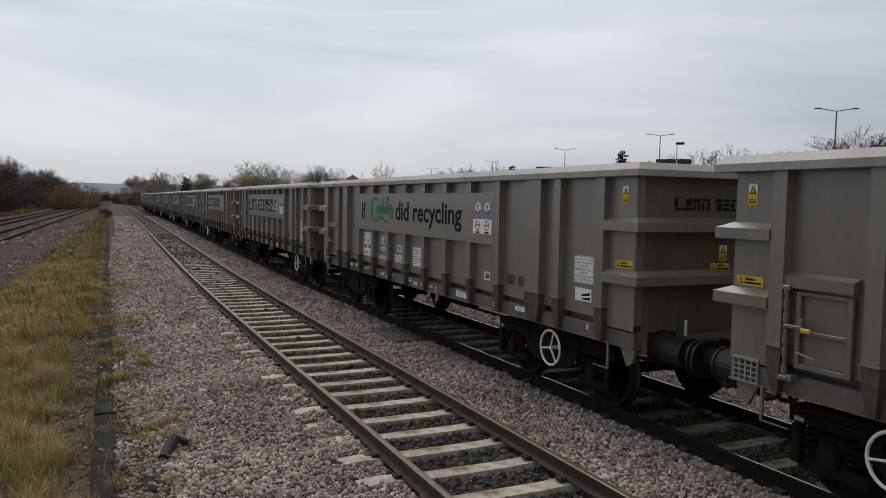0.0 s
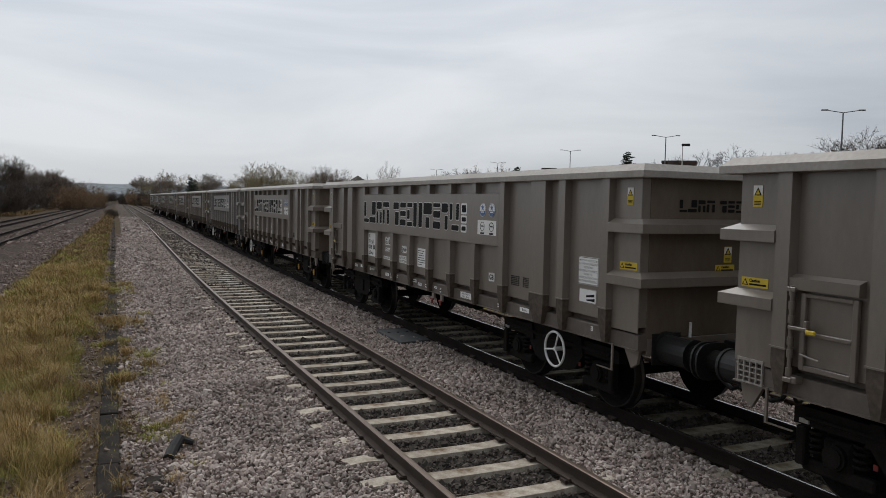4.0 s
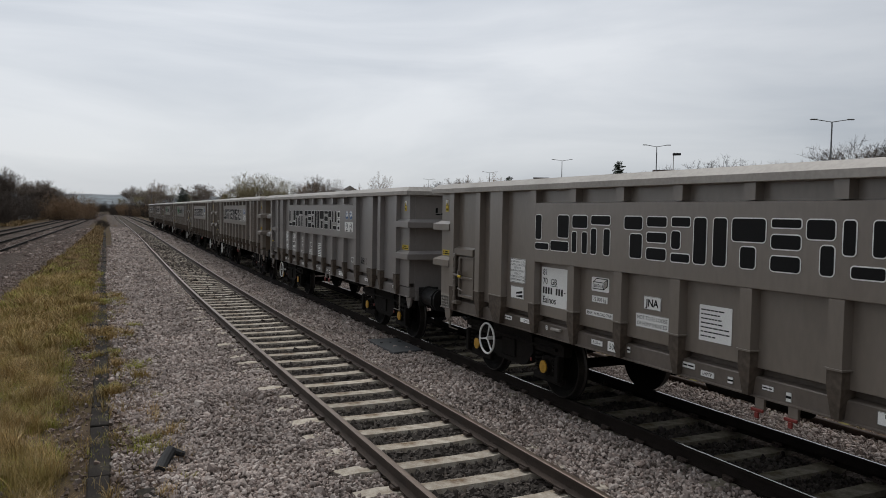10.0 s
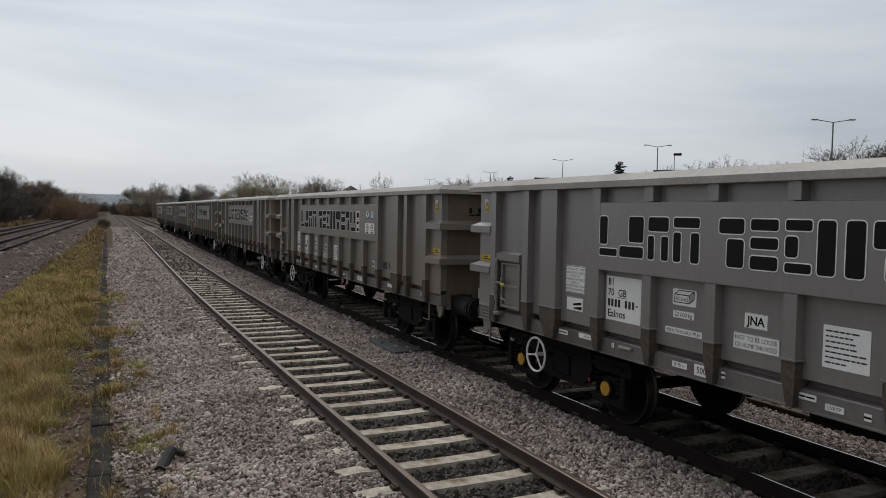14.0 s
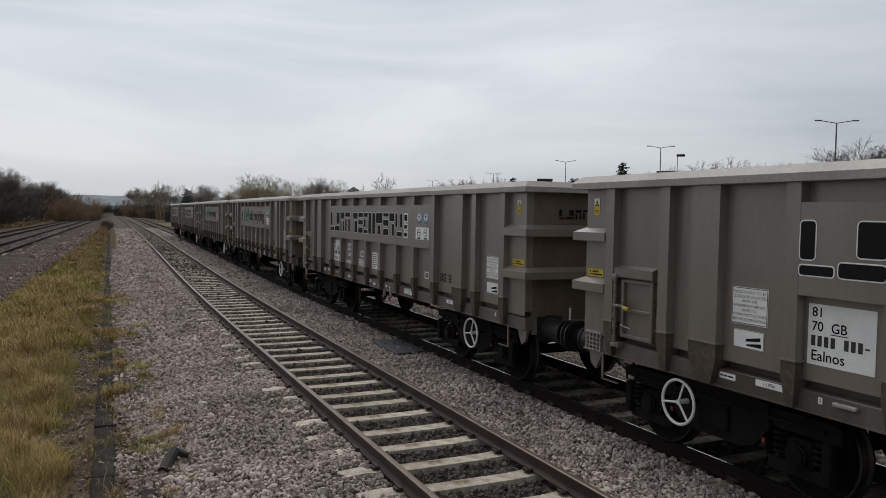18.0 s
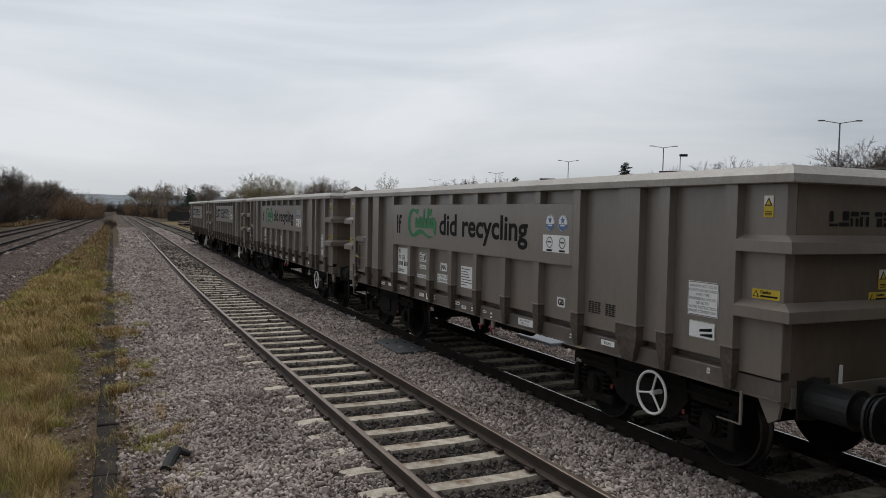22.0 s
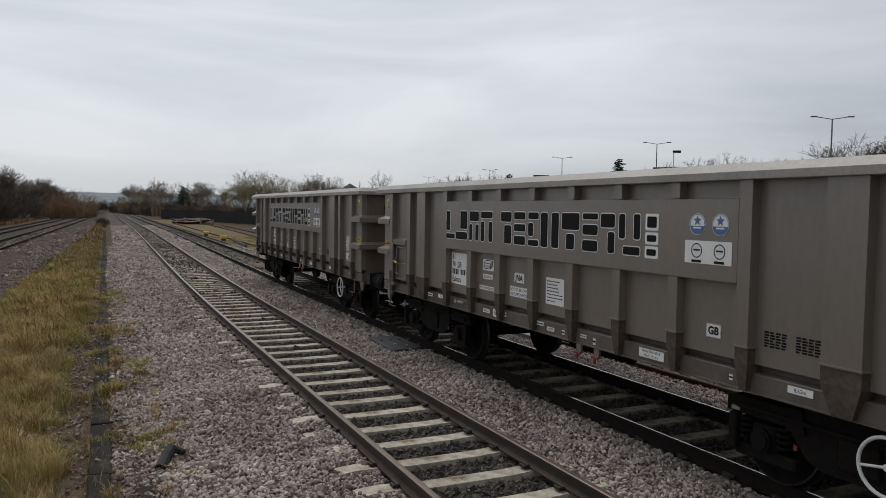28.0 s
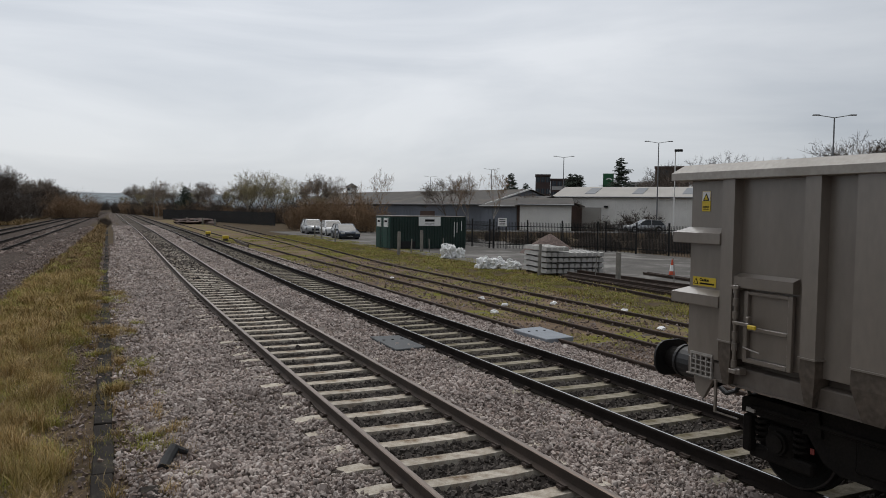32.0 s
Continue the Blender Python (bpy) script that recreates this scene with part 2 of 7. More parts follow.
def bend_west(y):
    return 0.0365 * y - 0.000012 * max(0.0, y - 140) ** 2


def bend_siding(y):
    """The inner siding runs straight beside the goods line, then eases away from it."""
    return 0.09 + 0.017 * max(0.0, y - 44)


def bend_outer(y):
    """The outer siding swings out towards the yard past the spare sleepers."""
    d = max(0.0, y - 30)
    return 0.12 + (0.078 * d * d / 20 if d < 10 else 0.39 + 0.078 * (min(d, 26) - 10) + 0.046 * max(0.0, d - 26))


def sheet(name, xs, ys, height, material, label, kind="structure", shift=None):
    vs = [(x + (shift(y) if shift else 0.0), y, height(x, y)) for y in ys for x in xs]
    n = len(xs)
    fs = [(j * n + i, j * n + i + 1, (j + 1) * n + i + 1, (j + 1) * n + i) for j in range(len(ys) - 1) for i in range(n - 1)]
    me = bpy.data.meshes.new(name)
    me.from_pydata(vs, [], fs)
    me.materials.append(material)
    me.validate()
    for f in me.polygons:
        f.use_smooth = True
    ob = new(name, me)
    return tagged(ob, label, name.split("_")[0], kind=kind)


M_EARTH = mat("rough_grass_earth", (0.085, 0.062, 0.042), 1.0, 0, 0.5, 0.9, 14, 0.6, dirt=(0.085, 0.068, 0.036), dirt_at=(0.48, 0.64), spec=0.05)
M_MOSS = mat("mossy_siding_ground", (0.17, 0.122, 0.085), 1.0, 0, 0.55, 0.7, 12, 0.6, dirt=(0.15, 0.145, 0.032), dirt_at=(0.50, 0.60), spec=0.05)


def stones_mat(name, light, dark, rust, cell=24.0):
    m = bpy.data.materials.new(name)
    m.use_nodes = True
    n, l = m.node_tree.nodes, m.node_tree.links
    bsdf = n["Principled BSDF"]
    bsdf.inputs["Roughness"].default_value = 0.95
    bsdf.inputs["Specular IOR Level"].default_value = 0.05
    co = n.new("ShaderNodeTexCoord")
    vo, ed, no = n.new("ShaderNodeTexVoronoi"), n.new("ShaderNodeTexVoronoi"), n.new("ShaderNodeTexNoise")
    ed.feature = "DISTANCE_TO_EDGE"
    for v in (vo, ed):
        v.inputs["Scale"].default_value = cell
        l.new(co.outputs["Object"], v.inputs["Vector"])
    no.inputs["Scale"].default_value = 0.5
    no.inputs["Detail"].default_value = 6
    l.new(co.outputs["Object"], no.inputs["Vector"])
    sep = n.new("ShaderNodeSeparateColor")
    l.new(vo.outputs["Color"], sep.inputs["Color"])
    base = n.new("ShaderNodeMixRGB")
    base.inputs["Color1"].default_value, base.inputs["Color2"].default_value = (*dark, 1), (*light, 1)
    l.new(sep.outputs["Red"], base.inputs["Fac"])
    rr = n.new("ShaderNodeMapRange")
    rr.inputs["From Min"].default_value, rr.inputs["From Max"].default_value = 0.45, 0.75
    l.new(no.outputs["Fac"], rr.inputs["Value"])
    rm = n.new("ShaderNodeMixRGB")
    rm.inputs["Color2"].default_value = (*rust, 1)
    l.new(rr.outputs["Result"], rm.inputs["Fac"])
    l.new(base.outputs["Color"], rm.inputs["Color1"])
    # shade in the gaps between stones, painted as darker cell edges
    gap = n.new("ShaderNodeMapRange")
    gap.inputs["From Max"].default_value = 0.12
    gap.inputs["To Min"].default_value = 0.35
    l.new(ed.outputs["Distance"], gap.inputs["Value"])
    gm = n.new("ShaderNodeVectorMath")
    gm.operation = "SCALE"
    l.new(rm.outputs["Color"], gm.inputs[0])
    l.new(gap.outputs["Result"], gm.inputs["Scale"])
    l.new(gm.outputs["Vector"], bsdf.inputs["Base Color"])
    b = n.new("ShaderNodeBump")
    b.inputs["Strength"].default_value, b.inputs["Distance"].default_value = 0.9, 0.03
    l.new(ed.outputs["Distance"], b.inputs["Height"])
    l.new(b.outputs["Normal"], bsdf.inputs["Normal"])
    return m


M_BALLAST = stones_mat("grey_ballast", (0.20, 0.168, 0.15), (0.05, 0.041, 0.035), (0.135, 0.103, 0.085), 17.0)
M_BALLAST_WEST = stones_mat("brown_west_ballast", (0.15, 0.118, 0.102), (0.035, 0.028, 0.023), (0.062, 0.047, 0.039), 13.0)
M_BALLAST_OLD = stones_mat("mossy_old_ballast", (0.22, 0.18, 0.14), (0.10, 0.08, 0.055), (0.13, 0.125, 0.04), 12.0)

GROUND_Z = -0.42


def bed_height(x, y):
    """Profile of the ground across the line, before the drift."""
    pts = ((-400, -0.6), (-60, -0.6), (-13, -0.5), (-11.4, -0.27), (-5.0, -0.27), (-3.0, -0.42), (-2.2, -0.32), (0.2, -0.24), (0.9, -0.24), (2.2, -0.195),
           (2.68, -0.185), (2.78, -0.25), (4.38, -0.25), (4.48, -0.185), (5.96, -0.185), (6.07, -0.25), (7.66, -0.25), (7.77, -0.185), (8.5, -0.195), (8.9, -0.215), (14.2, -0.205), (16, -0.21), (40, -0.3), (120, -0.2), (400, 0.5))
    for (a, p), (b, q) in zip(pts, pts[1:]):
        if a <= x <= b:
            k = (x - a) / (b - a)
            ripple = 0.042 * noise.noise((x * 1.7, y * 1.5, 5)) + 0.016 * noise.noise((x * 5, y * 5, 2)) if 0.5 < x < 2.5 or 4.7 < x < 5.8 else 0.0
            return p + (q - p) * k + ripple + (0.018 * noise.noise((x * 1.3, y * 1.3, 0)) if -12 < x < 20 and y < 60 else 0)
    return -0.3


Y_STEPS = [-70, -40, -20, -10, -5] + [i * 0.5 for i in range(0, 60)] + [30 + i * 2 for i in range(0, 20)] + [70 + i * 10 for i in range(0, 20)] + [270, 340, 450, 600, 900, 1400, 2500]
X_STEPS = [-2500, -900, -400, -150, -60, -30, -18, -13, -11.4, -9, -7, -5, -4.4, -3.8, -3.2, -2.7, -2.2, -1.6, -1, -0.5, 0, 0.4, 0.8, 1.2, 1.6, 2, 2.2, 2.45, 2.68, 2.78, 3.2, 3.7, 4.2, 4.38, 4.48, 4.8, 5.1, 5.5,
           5.96, 6.07, 6.4, 7.1, 7.66, 7.77, 8.2, 8.5, 8.6, 8.9, 9.3, 10, 11, 12, 13, 14.2, 15, 16, 18, 20, 25, 30, 40, 60, 120, 250, 500, 1000, 2500]
ground = sheet("ground", X_STEPS, Y_STEPS, bed_height, M_EARTH, "rough winter grass and bare earth beside the railway lines", shift=bend)


def strip(name, x0, x1, n, lift, material, label, y0=-60, y1=420, shift=bend):
    xs = [x0 + (x1 - x0) * i / n for i in range(n + 1)]
    ys = [y for y in Y_STEPS if y0 <= y <= y1]
    return sheet(name, xs, ys, lambda x, y: bed_height(x, y) + lift * min(1.0, min(x - x0, x1 - x) / 0.15 + 0.2), material, label, shift=shift)


ballast_a = tagged(strip("ballast_bed", 0.45, 8.75, 95, 0.006, M_BALLAST, "grey crushed stone ballast under two running lines"), category="ballast")
ballast_b = tagged(strip("ballast_bed_siding", 8.62, 14.3, 18, 0.012, M_MOSS, "mossy old ballast between rusty sidings", shift=bend_siding, y0=-60, y1=160), category="ballast")
ballast_c = tagged(sheet("ballast_bed_west", [-13.4, -12.9, -11, -9.2, -7.45, -5.9, -5.6, -4.7], [y for y in Y_STEPS if -60 <= y <= 420], lambda x, y: -0.19 if -13 < x < -5.5 else -0.36, M_BALLAST_WEST, "brown ballast bed under the far lines", shift=bend_west), category="ballast")


def rail_profile(wide=0.07, high=0.159):
    h, w = high, wide / 2
    return [(-0.07, -h), (0.07, -h), (0.07, -h + 0.012), (0.012, -h + 0.035), (0.012, -0.04), (w, -0.032), (w, -0.008), (w - 0.01, 0), (0.012, 0.001), (-0.012, 0.001), (-w + 0.01, 0), (-w, -0.008), (-w, -0.032), (-0.012, -0.04),
            (-0.012, -h + 0.035), (-0.07, -h + 0.012)]


def rail_along(name, x, ys, shift, mats, parent, z=0.0, head_faces=(8,)):
    prof = rail_profile()
    n = len(prof)
    vs = [(x + shift(y) + u, y, z + v) for y in ys for u, v in prof]
    fs, ms = [], []
    for j in range(len(ys) - 1):
        for i in range(n):
            k = (i + 1) % n
            fs.append((j * n + i, j * n + k, (j + 1) * n + k, (j + 1) * n + i))
            ms.append(1 if i in head_faces else 0)
    fs += [tuple(range(n)), tuple(range((len(ys) - 1) * n, len(ys) * n))[::-1]]
    ms += [0, 0]
    me = bpy.data.meshes.new(name)
    me.from_pydata(vs, [], fs)
    for m in mats:
        me.materials.append(m)
    me.polygons.foreach_set("material_index", ms)
    bm = bmesh.new()
    bm.from_mesh(me)
    bmesh.ops.recalc_face_normals(bm, faces=bm.faces)
    bm.to_mesh(me)
    bm.free()
    ob = new(name, me)
    ob.parent = parent
    return ob


RAIL_YS = [-60, -20, -5] + [i * 2.0 for i in range(0, 22)] + [44 + i * 6 for i in range(0, 20)] + [170 + 20 * i for i in range(0, 14)]


def track(name, x, label, shift, mats, z=0.0, ys=RAIL_YS, heads=(6, 7, 8, 9, 10)):
    t = root(name, label, "railway track", kind="structure")
    for k in (-1, 1):
        rail_along("rail", x + k * 0.7525, ys, shift, mats, t, z, heads)
    return t


TRACK_A = track("track_main", XA, "plain line with worn steel rails on pale concrete sleepers", bend, (M_RAIL, M_RAIL_HEAD))
TRACK_B = track("track_goods", XB, "line with polished steel rails on concrete sleepers, under the goods wagons", bend, (M_RAIL_WEST, M_RAIL_BRIGHT), heads=(8,))
TRACK_C = track("track_siding", XC, "rusty siding rails half sunk in moss and grass", bend_siding, (M_RAIL_RUST, M_RAIL_RUST), -0.095, [y for y in RAIL_YS if y < 130])
TRACK_D = track("track_siding_outer", XD, "rusty outer siding rails in grass", bend_outer, (M_RAIL_RUST, M_RAIL_RUST), -0.095, [y for y in RAIL_YS if y < 120])
TRACK_L = track("track_west", XL, "running line with dark rails across the grass strip", bend_west, (M_RAIL_WEST, M_RAIL_DULL), 0.0, heads=(8,))
TRACK_M = track("track_far_west", XM, "farther running line with dark rails", bend_west, (M_RAIL_WEST, M_RAIL_DULL), 0.0, heads=(8,))


# ---- cable trough, covers, debris ----
M_TROUGH = mat("dark_trough_concrete", (0.034, 0.030, 0.027), 0.95, 0, 0.6, 3, 50, 0.35, dirt=(0.085, 0.075, 0.045), dirt_at=(0.56, 0.75), vary=0.15, spec=0.05)
M_PLASTIC = mat("black_plastic", (0.014, 0.014, 0.015), 0.8, 0, 0.7, 6, 50, 0.1)
M_COVER = mat("blue_grey_cover", (0.19, 0.21, 0.235), 0.6, 0, 0.8, 3, 50, 0.15)
M_COVER_DARK = mat("dark_grey_cover", (0.052, 0.055, 0.058), 0.7, 0, 0.8, 3, 50, 0.15)

trough = root("cable_trough", "sunken line of dark concrete cable trough lids", "cable trough", kind="structure")
lid = None
y = 3.0
k = 0
while y < 95:
    length = 0.98
    x = -0.07 + 0.0145 * y
    z = bed_height(x - bend(y), y) + 0.030
    rnd = random.Random(k)
    if lid is None:
        lid = part("trough_lid", box(-0.11, -length / 2, -0.06, 0.11, length / 2, 0.0, 0.012), M_TROUGH, trough)
        lid.matrix_basis = pose(x, y, z)
    else:
        share("trough_lid", lid, trough, pose(x + rnd.uniform(-0.008, 0.008), y, z + rnd.uniform(-0.012, 0.012), rnd.uniform(-0.8, 0.8), rnd.uniform(-1.5, 1.5), rnd.uniform(-1.2, 1.2)))
    if k in (15, 24):
        part("gap_bracket", box(x - 0.1, y - 0.56, z - 0.04, x + 0.1, y - 0.46, z + 0.06, 0.01), M_PLASTIC, trough, "black plastic bracket between the lids")
    y += 1.0
    k += 1
branch = root("trough_branch", "short dark crossing trough lid in the grass", "cable trough")
part("lid", box(-0.62, 19.72, -0.36, 0.09, 19.92, -0.215, 0.01), M_TROUGH, branch)

scrap = root("rubber_scrap", "bent black rubber strip lying on the ballast", "debris")
bm = bmesh.new()
pts = [Vector((0.64, 8.40, -0.20)), Vector((0.70, 8.58, -0.16)), Vector((0.765, 8.72, -0.115)), Vector((0.79, 8.76, -0.10))]
for p, q in zip(pts, pts[1:]):
    add_tube(bm, p, q, 0.062, 10)
part("strip", bm, M_PLASTIC, scrap)
part("torn_end", tube((0.78, 8.76, -0.10), (0.93, 8.72, -0.15), 0.05, 7, 0.03), M_PLASTIC, scrap)
slab = tagged(link("paving_slab", box(0.38, 7.55, -0.32, 0.62, 7.95, -0.205, 0.015), M_TROUGH), "loose dark concrete lid half buried in grass", "debris")


def hinged_cover(name, corners, z, material, label):
    c = root(name, label, "cover")
    xs, ys = [p[0] for p in corners], [p[1] for p in corners]
    cx, cy = sum(xs) / 4, sum(ys) / 4
    bm = bmesh.new()
    lo = [bm.verts.new((x, y, z - 0.10)) for x, y in corners]
    hi = [bm.verts.new((x, y, z)) for x, y in corners]
    for i in range(4):
        bm.faces.new((lo[i], lo[(i + 1) % 4], hi[(i + 1) % 4], hi[i]))
    bm.faces.new(hi)
    bm.faces.new(lo[::-1])
    bmesh.ops.recalc_face_normals(bm, faces=bm.faces)
    bmesh.ops.bevel(bm, geom=list(bm.edges), offset=0.012, segments=1, affect="EDGES")
    part("lid", bm, material, c)
    for i in range(3):
        part("lifting_eye", tube((cx - 0.2 + 0.2 * i, cy + 0.25, z - 0.002), (cx - 0.2 + 0.2 * i, cy + 0.25, z + 0.012), 0.03, 10), M_PLASTIC, c)
    return c


hinged_cover("catchpit_cover", [(5.28, 13.45), (5.95, 13.55), (5.95, 15.0), (5.30, 15.05)], -0.11, M_COVER_DARK, "dark grey drain cover between the two lines")
hinged_cover("catchpit_cover", [(8.62, 13.30), (9.34, 13.36), (9.42, 14.85), (8.62, 14.70)], -0.085, M_COVER, "blue-grey drain cover beside the goods line")

# ---- sleepers ----
PITCH_S = 0.681


def sleeper_mesh():
    bm = bmesh.new()
    xs = (-1.25, -1.0, -0.45, 0.45, 1.0, 1.25)
    tops = (-0.175, -0.157, -0.188, -0.188, -0.157, -0.175)
    rows = []
    for x, t in zip(xs, tops):
        rows.append([bm.verts.new((x, yy, zz)) for yy, zz in ((-0.14, -0.36), (-0.105, t), (0.105, t), (0.14, -0.36))])
    for a, b in zip(rows, rows[1:]):
        for i in range(3):
            bm.faces.new((a[i], b[i], b[i + 1], a[i + 1]))
    bm.faces.new(rows[0])
    bm.faces.new(rows[-1][::-1])
    bmesh.ops.recalc_face_normals(bm, faces=bm.faces)
    return bm


def clip_mesh():
    bm = bmesh.new()
    for s in (-1, 1):
        add_box(bm, min(s * 0.055, s * 0.13), -0.05, -0.16, max(s * 0.055, s * 0.13), 0.05, -0.128)
        add_box(bm, min(s * 0.075, s * 0.105), -0.075, -0.135, max(s * 0.075, s * 0.105), 0.075, -0.11)
    return bm


SLEEPER, CLIP = None, None
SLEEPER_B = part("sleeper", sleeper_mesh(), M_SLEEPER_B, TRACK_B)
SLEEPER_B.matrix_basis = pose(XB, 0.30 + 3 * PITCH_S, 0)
for tr, x0, phase in ((TRACK_A, XA, 0.06), (TRACK_B, XB, 0.30)):
    for i in range(4, 135):
        y = phase + i * PITCH_S
        rnd = random.Random(i * 7 + int(x0))
        m = pose(x0 + bend(y) + rnd.uniform(-0.02, 0.02), y + rnd.uniform(-0.02, 0.02), rnd.uniform(-0.006, 0.004), 0, 0, rnd.uniform(-0.6, 0.6) - math.degrees(0.0216 if y > 30 else 0))
        if SLEEPER is None:
            SLEEPER = part("sleeper", sleeper_mesh(), M_SLEEPER, tr)
            SLEEPER.matrix_basis = m
            s = SLEEPER
        else:
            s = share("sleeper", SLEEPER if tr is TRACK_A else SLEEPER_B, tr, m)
        if y < 24:
            for kx in (-0.7525, 0.7525):
                if CLIP is None:
                    CLIP = part("rail_clip", clip_mesh(), M_CLIP, s)
                    CLIP.matrix_basis = Matrix.Translation((kx, 0, 0))
                else:
                    share("rail_clip", CLIP, s, Matrix.Translation((kx, 0, 0)))


# one darker tone for the far stretch of both lines
M_SLEEPER_FAR = mat("darker_far_sleeper", (0.20, 0.175, 0.15), 0.9, 0, 0.7, 4, 60, 0.3, vary=0.16, spec=0.05)
# dark colour paints the shade between the far lines' rails
M_SLEEPER_WEST = mat("shaded_west_sleeper", (0.06, 0.05, 0.042), 0.9, 0, 0.7, 4, 60, 0.3, vary=0.16, spec=0.05)


def sleeper_run(name, x0, y0, y1, shift, z, material, track_ob, gap=0.70, long=1.25):
    """Sleepers too far off to tell apart, in one piece."""
    vs, fs = [], []
    y = y0
    while y < y1:
        x = x0 + shift(y)
        b = len(vs)
        vs += [(x + u * long, y + v, z + w) for u, v, w in ((-1, -0.13, -0.16), (1, -0.13, -0.16), (1, 0.13, -0.16), (-1, 0.13, -0.16), (-1, -0.11, 0), (1, -0.11, 0), (1, 0.11, 0), (-1, 0.11, 0))]
        fs += [tuple(b + i for i in q) for q in ((4, 5, 6, 7), (0, 1, 5, 4), (1, 2, 6, 5), (2, 3, 7, 6), (3, 0, 4, 7))]
        y += gap
    me = bpy.data.meshes.new(name)
    me.from_pydata(vs, [], fs)
    me.materials.append(material)
    ob = new(name, me)
    ob.parent = track_ob
    ob["kind"] = "stuff"
    return ob


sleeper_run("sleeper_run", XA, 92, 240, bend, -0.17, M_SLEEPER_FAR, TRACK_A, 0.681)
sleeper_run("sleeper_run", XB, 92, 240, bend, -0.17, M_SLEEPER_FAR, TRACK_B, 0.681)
sleeper_run("sleeper_run", XA, -30.6, 2.6, bend, -0.17, M_SLEEPER, TRACK_A, 0.681)
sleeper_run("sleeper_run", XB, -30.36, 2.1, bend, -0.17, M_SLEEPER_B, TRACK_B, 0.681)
sleeper_run("sleeper_run", XL, 20, 220, bend_west, -0.195, M_SLEEPER_WEST, TRACK_L)
sleeper_run("sleeper_run", XM, 20, 220, bend_west, -0.195, M_SLEEPER_WEST, TRACK_M)
sleeper_run("sleeper_run", XC, 6, 100, bend_siding, -0.212, M_WOOD_SL, TRACK_C, 0.76)
sleeper_run("sleeper_run", XD, 6, 100, bend_outer, -0.205, M_WOOD_SL, TRACK_D, 0.76)


# ---- loose stones, grass: what nobody could count ----
def stone_mat(name, colours):
    m = bpy.data.materials.new(name)
    m.use_nodes = True
    n, l = m.node_tree.nodes, m.node_tree.links
    bsdf = n["Principled BSDF"]
    bsdf.inputs["Roughness"].default_value = 0.95
    bsdf.inputs["Specular IOR Level"].default_value = 0.2
    geo = n.new("ShaderNodeNewGeometry")
    ramp = n.new("ShaderNodeValToRGB")
    e = ramp.color_ramp.elements
    e[0].color, e[1].color = (*colours[0], 1), (*colours[-1], 1)
    for i, c in enumerate(colours[1:-1], 1):
        q = e.new(i / (len(colours) - 1))
        q.color = (*c, 1)
    l.new(geo.outputs["Random Per Island"], ramp.inputs["Fac"])
    co, no = n.new("ShaderNodeTexCoord"), n.new("ShaderNodeTexNoise")
    no.inputs["Scale"].default_value, no.inputs["Detail"].default_value = 0.7, 5
    l.new(co.outputs["Object"], no.inputs["Vector"])
    mr = n.new("ShaderNodeMapRange")
    mr.inputs["From Min"].default_value, mr.inputs["From Max"].default_value, mr.inputs["To Min"].default_value, mr.inputs["To Max"].default_value = 0.3, 0.7, 0.72, 1.2
    l.new(no.outputs["Fac"], mr.inputs["Value"])
    vm = n.new("ShaderNodeVectorMath")
    vm.operation = "SCALE"
    l.new(ramp.outputs["Color"], vm.inputs[0])
    l.new(mr.outputs["Result"], vm.inputs["Scale"])
    l.new(vm.outputs["Vector"], bsdf.inputs["Base Color"])
    return m


M_STONE = stone_mat("ballast_stones", [(0.12, 0.093, 0.081), (0.31, 0.258, 0.231), (0.49, 0.432, 0.396), (0.18, 0.14, 0.121), (0.54, 0.478, 0.437), (0.36, 0.286, 0.249), (0.43, 0.372, 0.337), (0.14, 0.112, 0.10)])
M_STONE_DARK = stone_mat("oily_stones", [(0.035, 0.03, 0.027), (0.07, 0.06, 0.052), (0.12, 0.105, 0.093), (0.05, 0.042, 0.037)])
M_STONE_CRIB = stone_mat("grimy_stones", [(0.05, 0.042, 0.037), (0.105, 0.088, 0.077), (0.17, 0.147, 0.13), (0.075, 0.062, 0.054)])
M_STONE_BROWN = stone_mat("brown_stones", [(0.16, 0.12, 0.10), (0.24, 0.185, 0.155), (0.20, 0.15, 0.12), (0.30, 0.26, 0.24)])

M_STONE_WEST = stone_mat("dark_brown_stones", [(0.12, 0.092, 0.08), (0.22, 0.172, 0.15), (0.15, 0.115, 0.096), (0.30, 0.25, 0.225)])

# a crushed stone: a block with shifted corners
PHI = (1 + 5 ** 0.5) / 2
ICO = np.array([(-1, PHI, 0), (1, PHI, 0), (-1, -PHI, 0), (1, -PHI, 0), (0, -1, PHI), (0, 1, PHI), (0, -1, -PHI), (0, 1, -PHI), (PHI, 0, -1), (PHI, 0, 1), (-PHI, 0, -1), (-PHI, 0, 1)]) / 1.45
ICO_F = np.array([(0, 11, 5), (0, 5, 1), (0, 1, 7), (0, 7, 10), (0, 10, 11), (1, 5, 9), (5, 11, 4), (11, 10, 2), (10, 7, 6), (7, 1, 8), (3, 9, 4), (3, 4, 2), (3, 2, 6), (3, 6, 8), (3, 8, 9), (4, 9, 5), (2, 4, 11), (6, 2, 10), (8, 6, 7), (9, 8, 1)])
BLOCK = np.array([(x, y, z) for z in (-1, 1) for x, y in ((-1, -1), (1, -1), (1, 1), (-1, 1))], dtype=float)
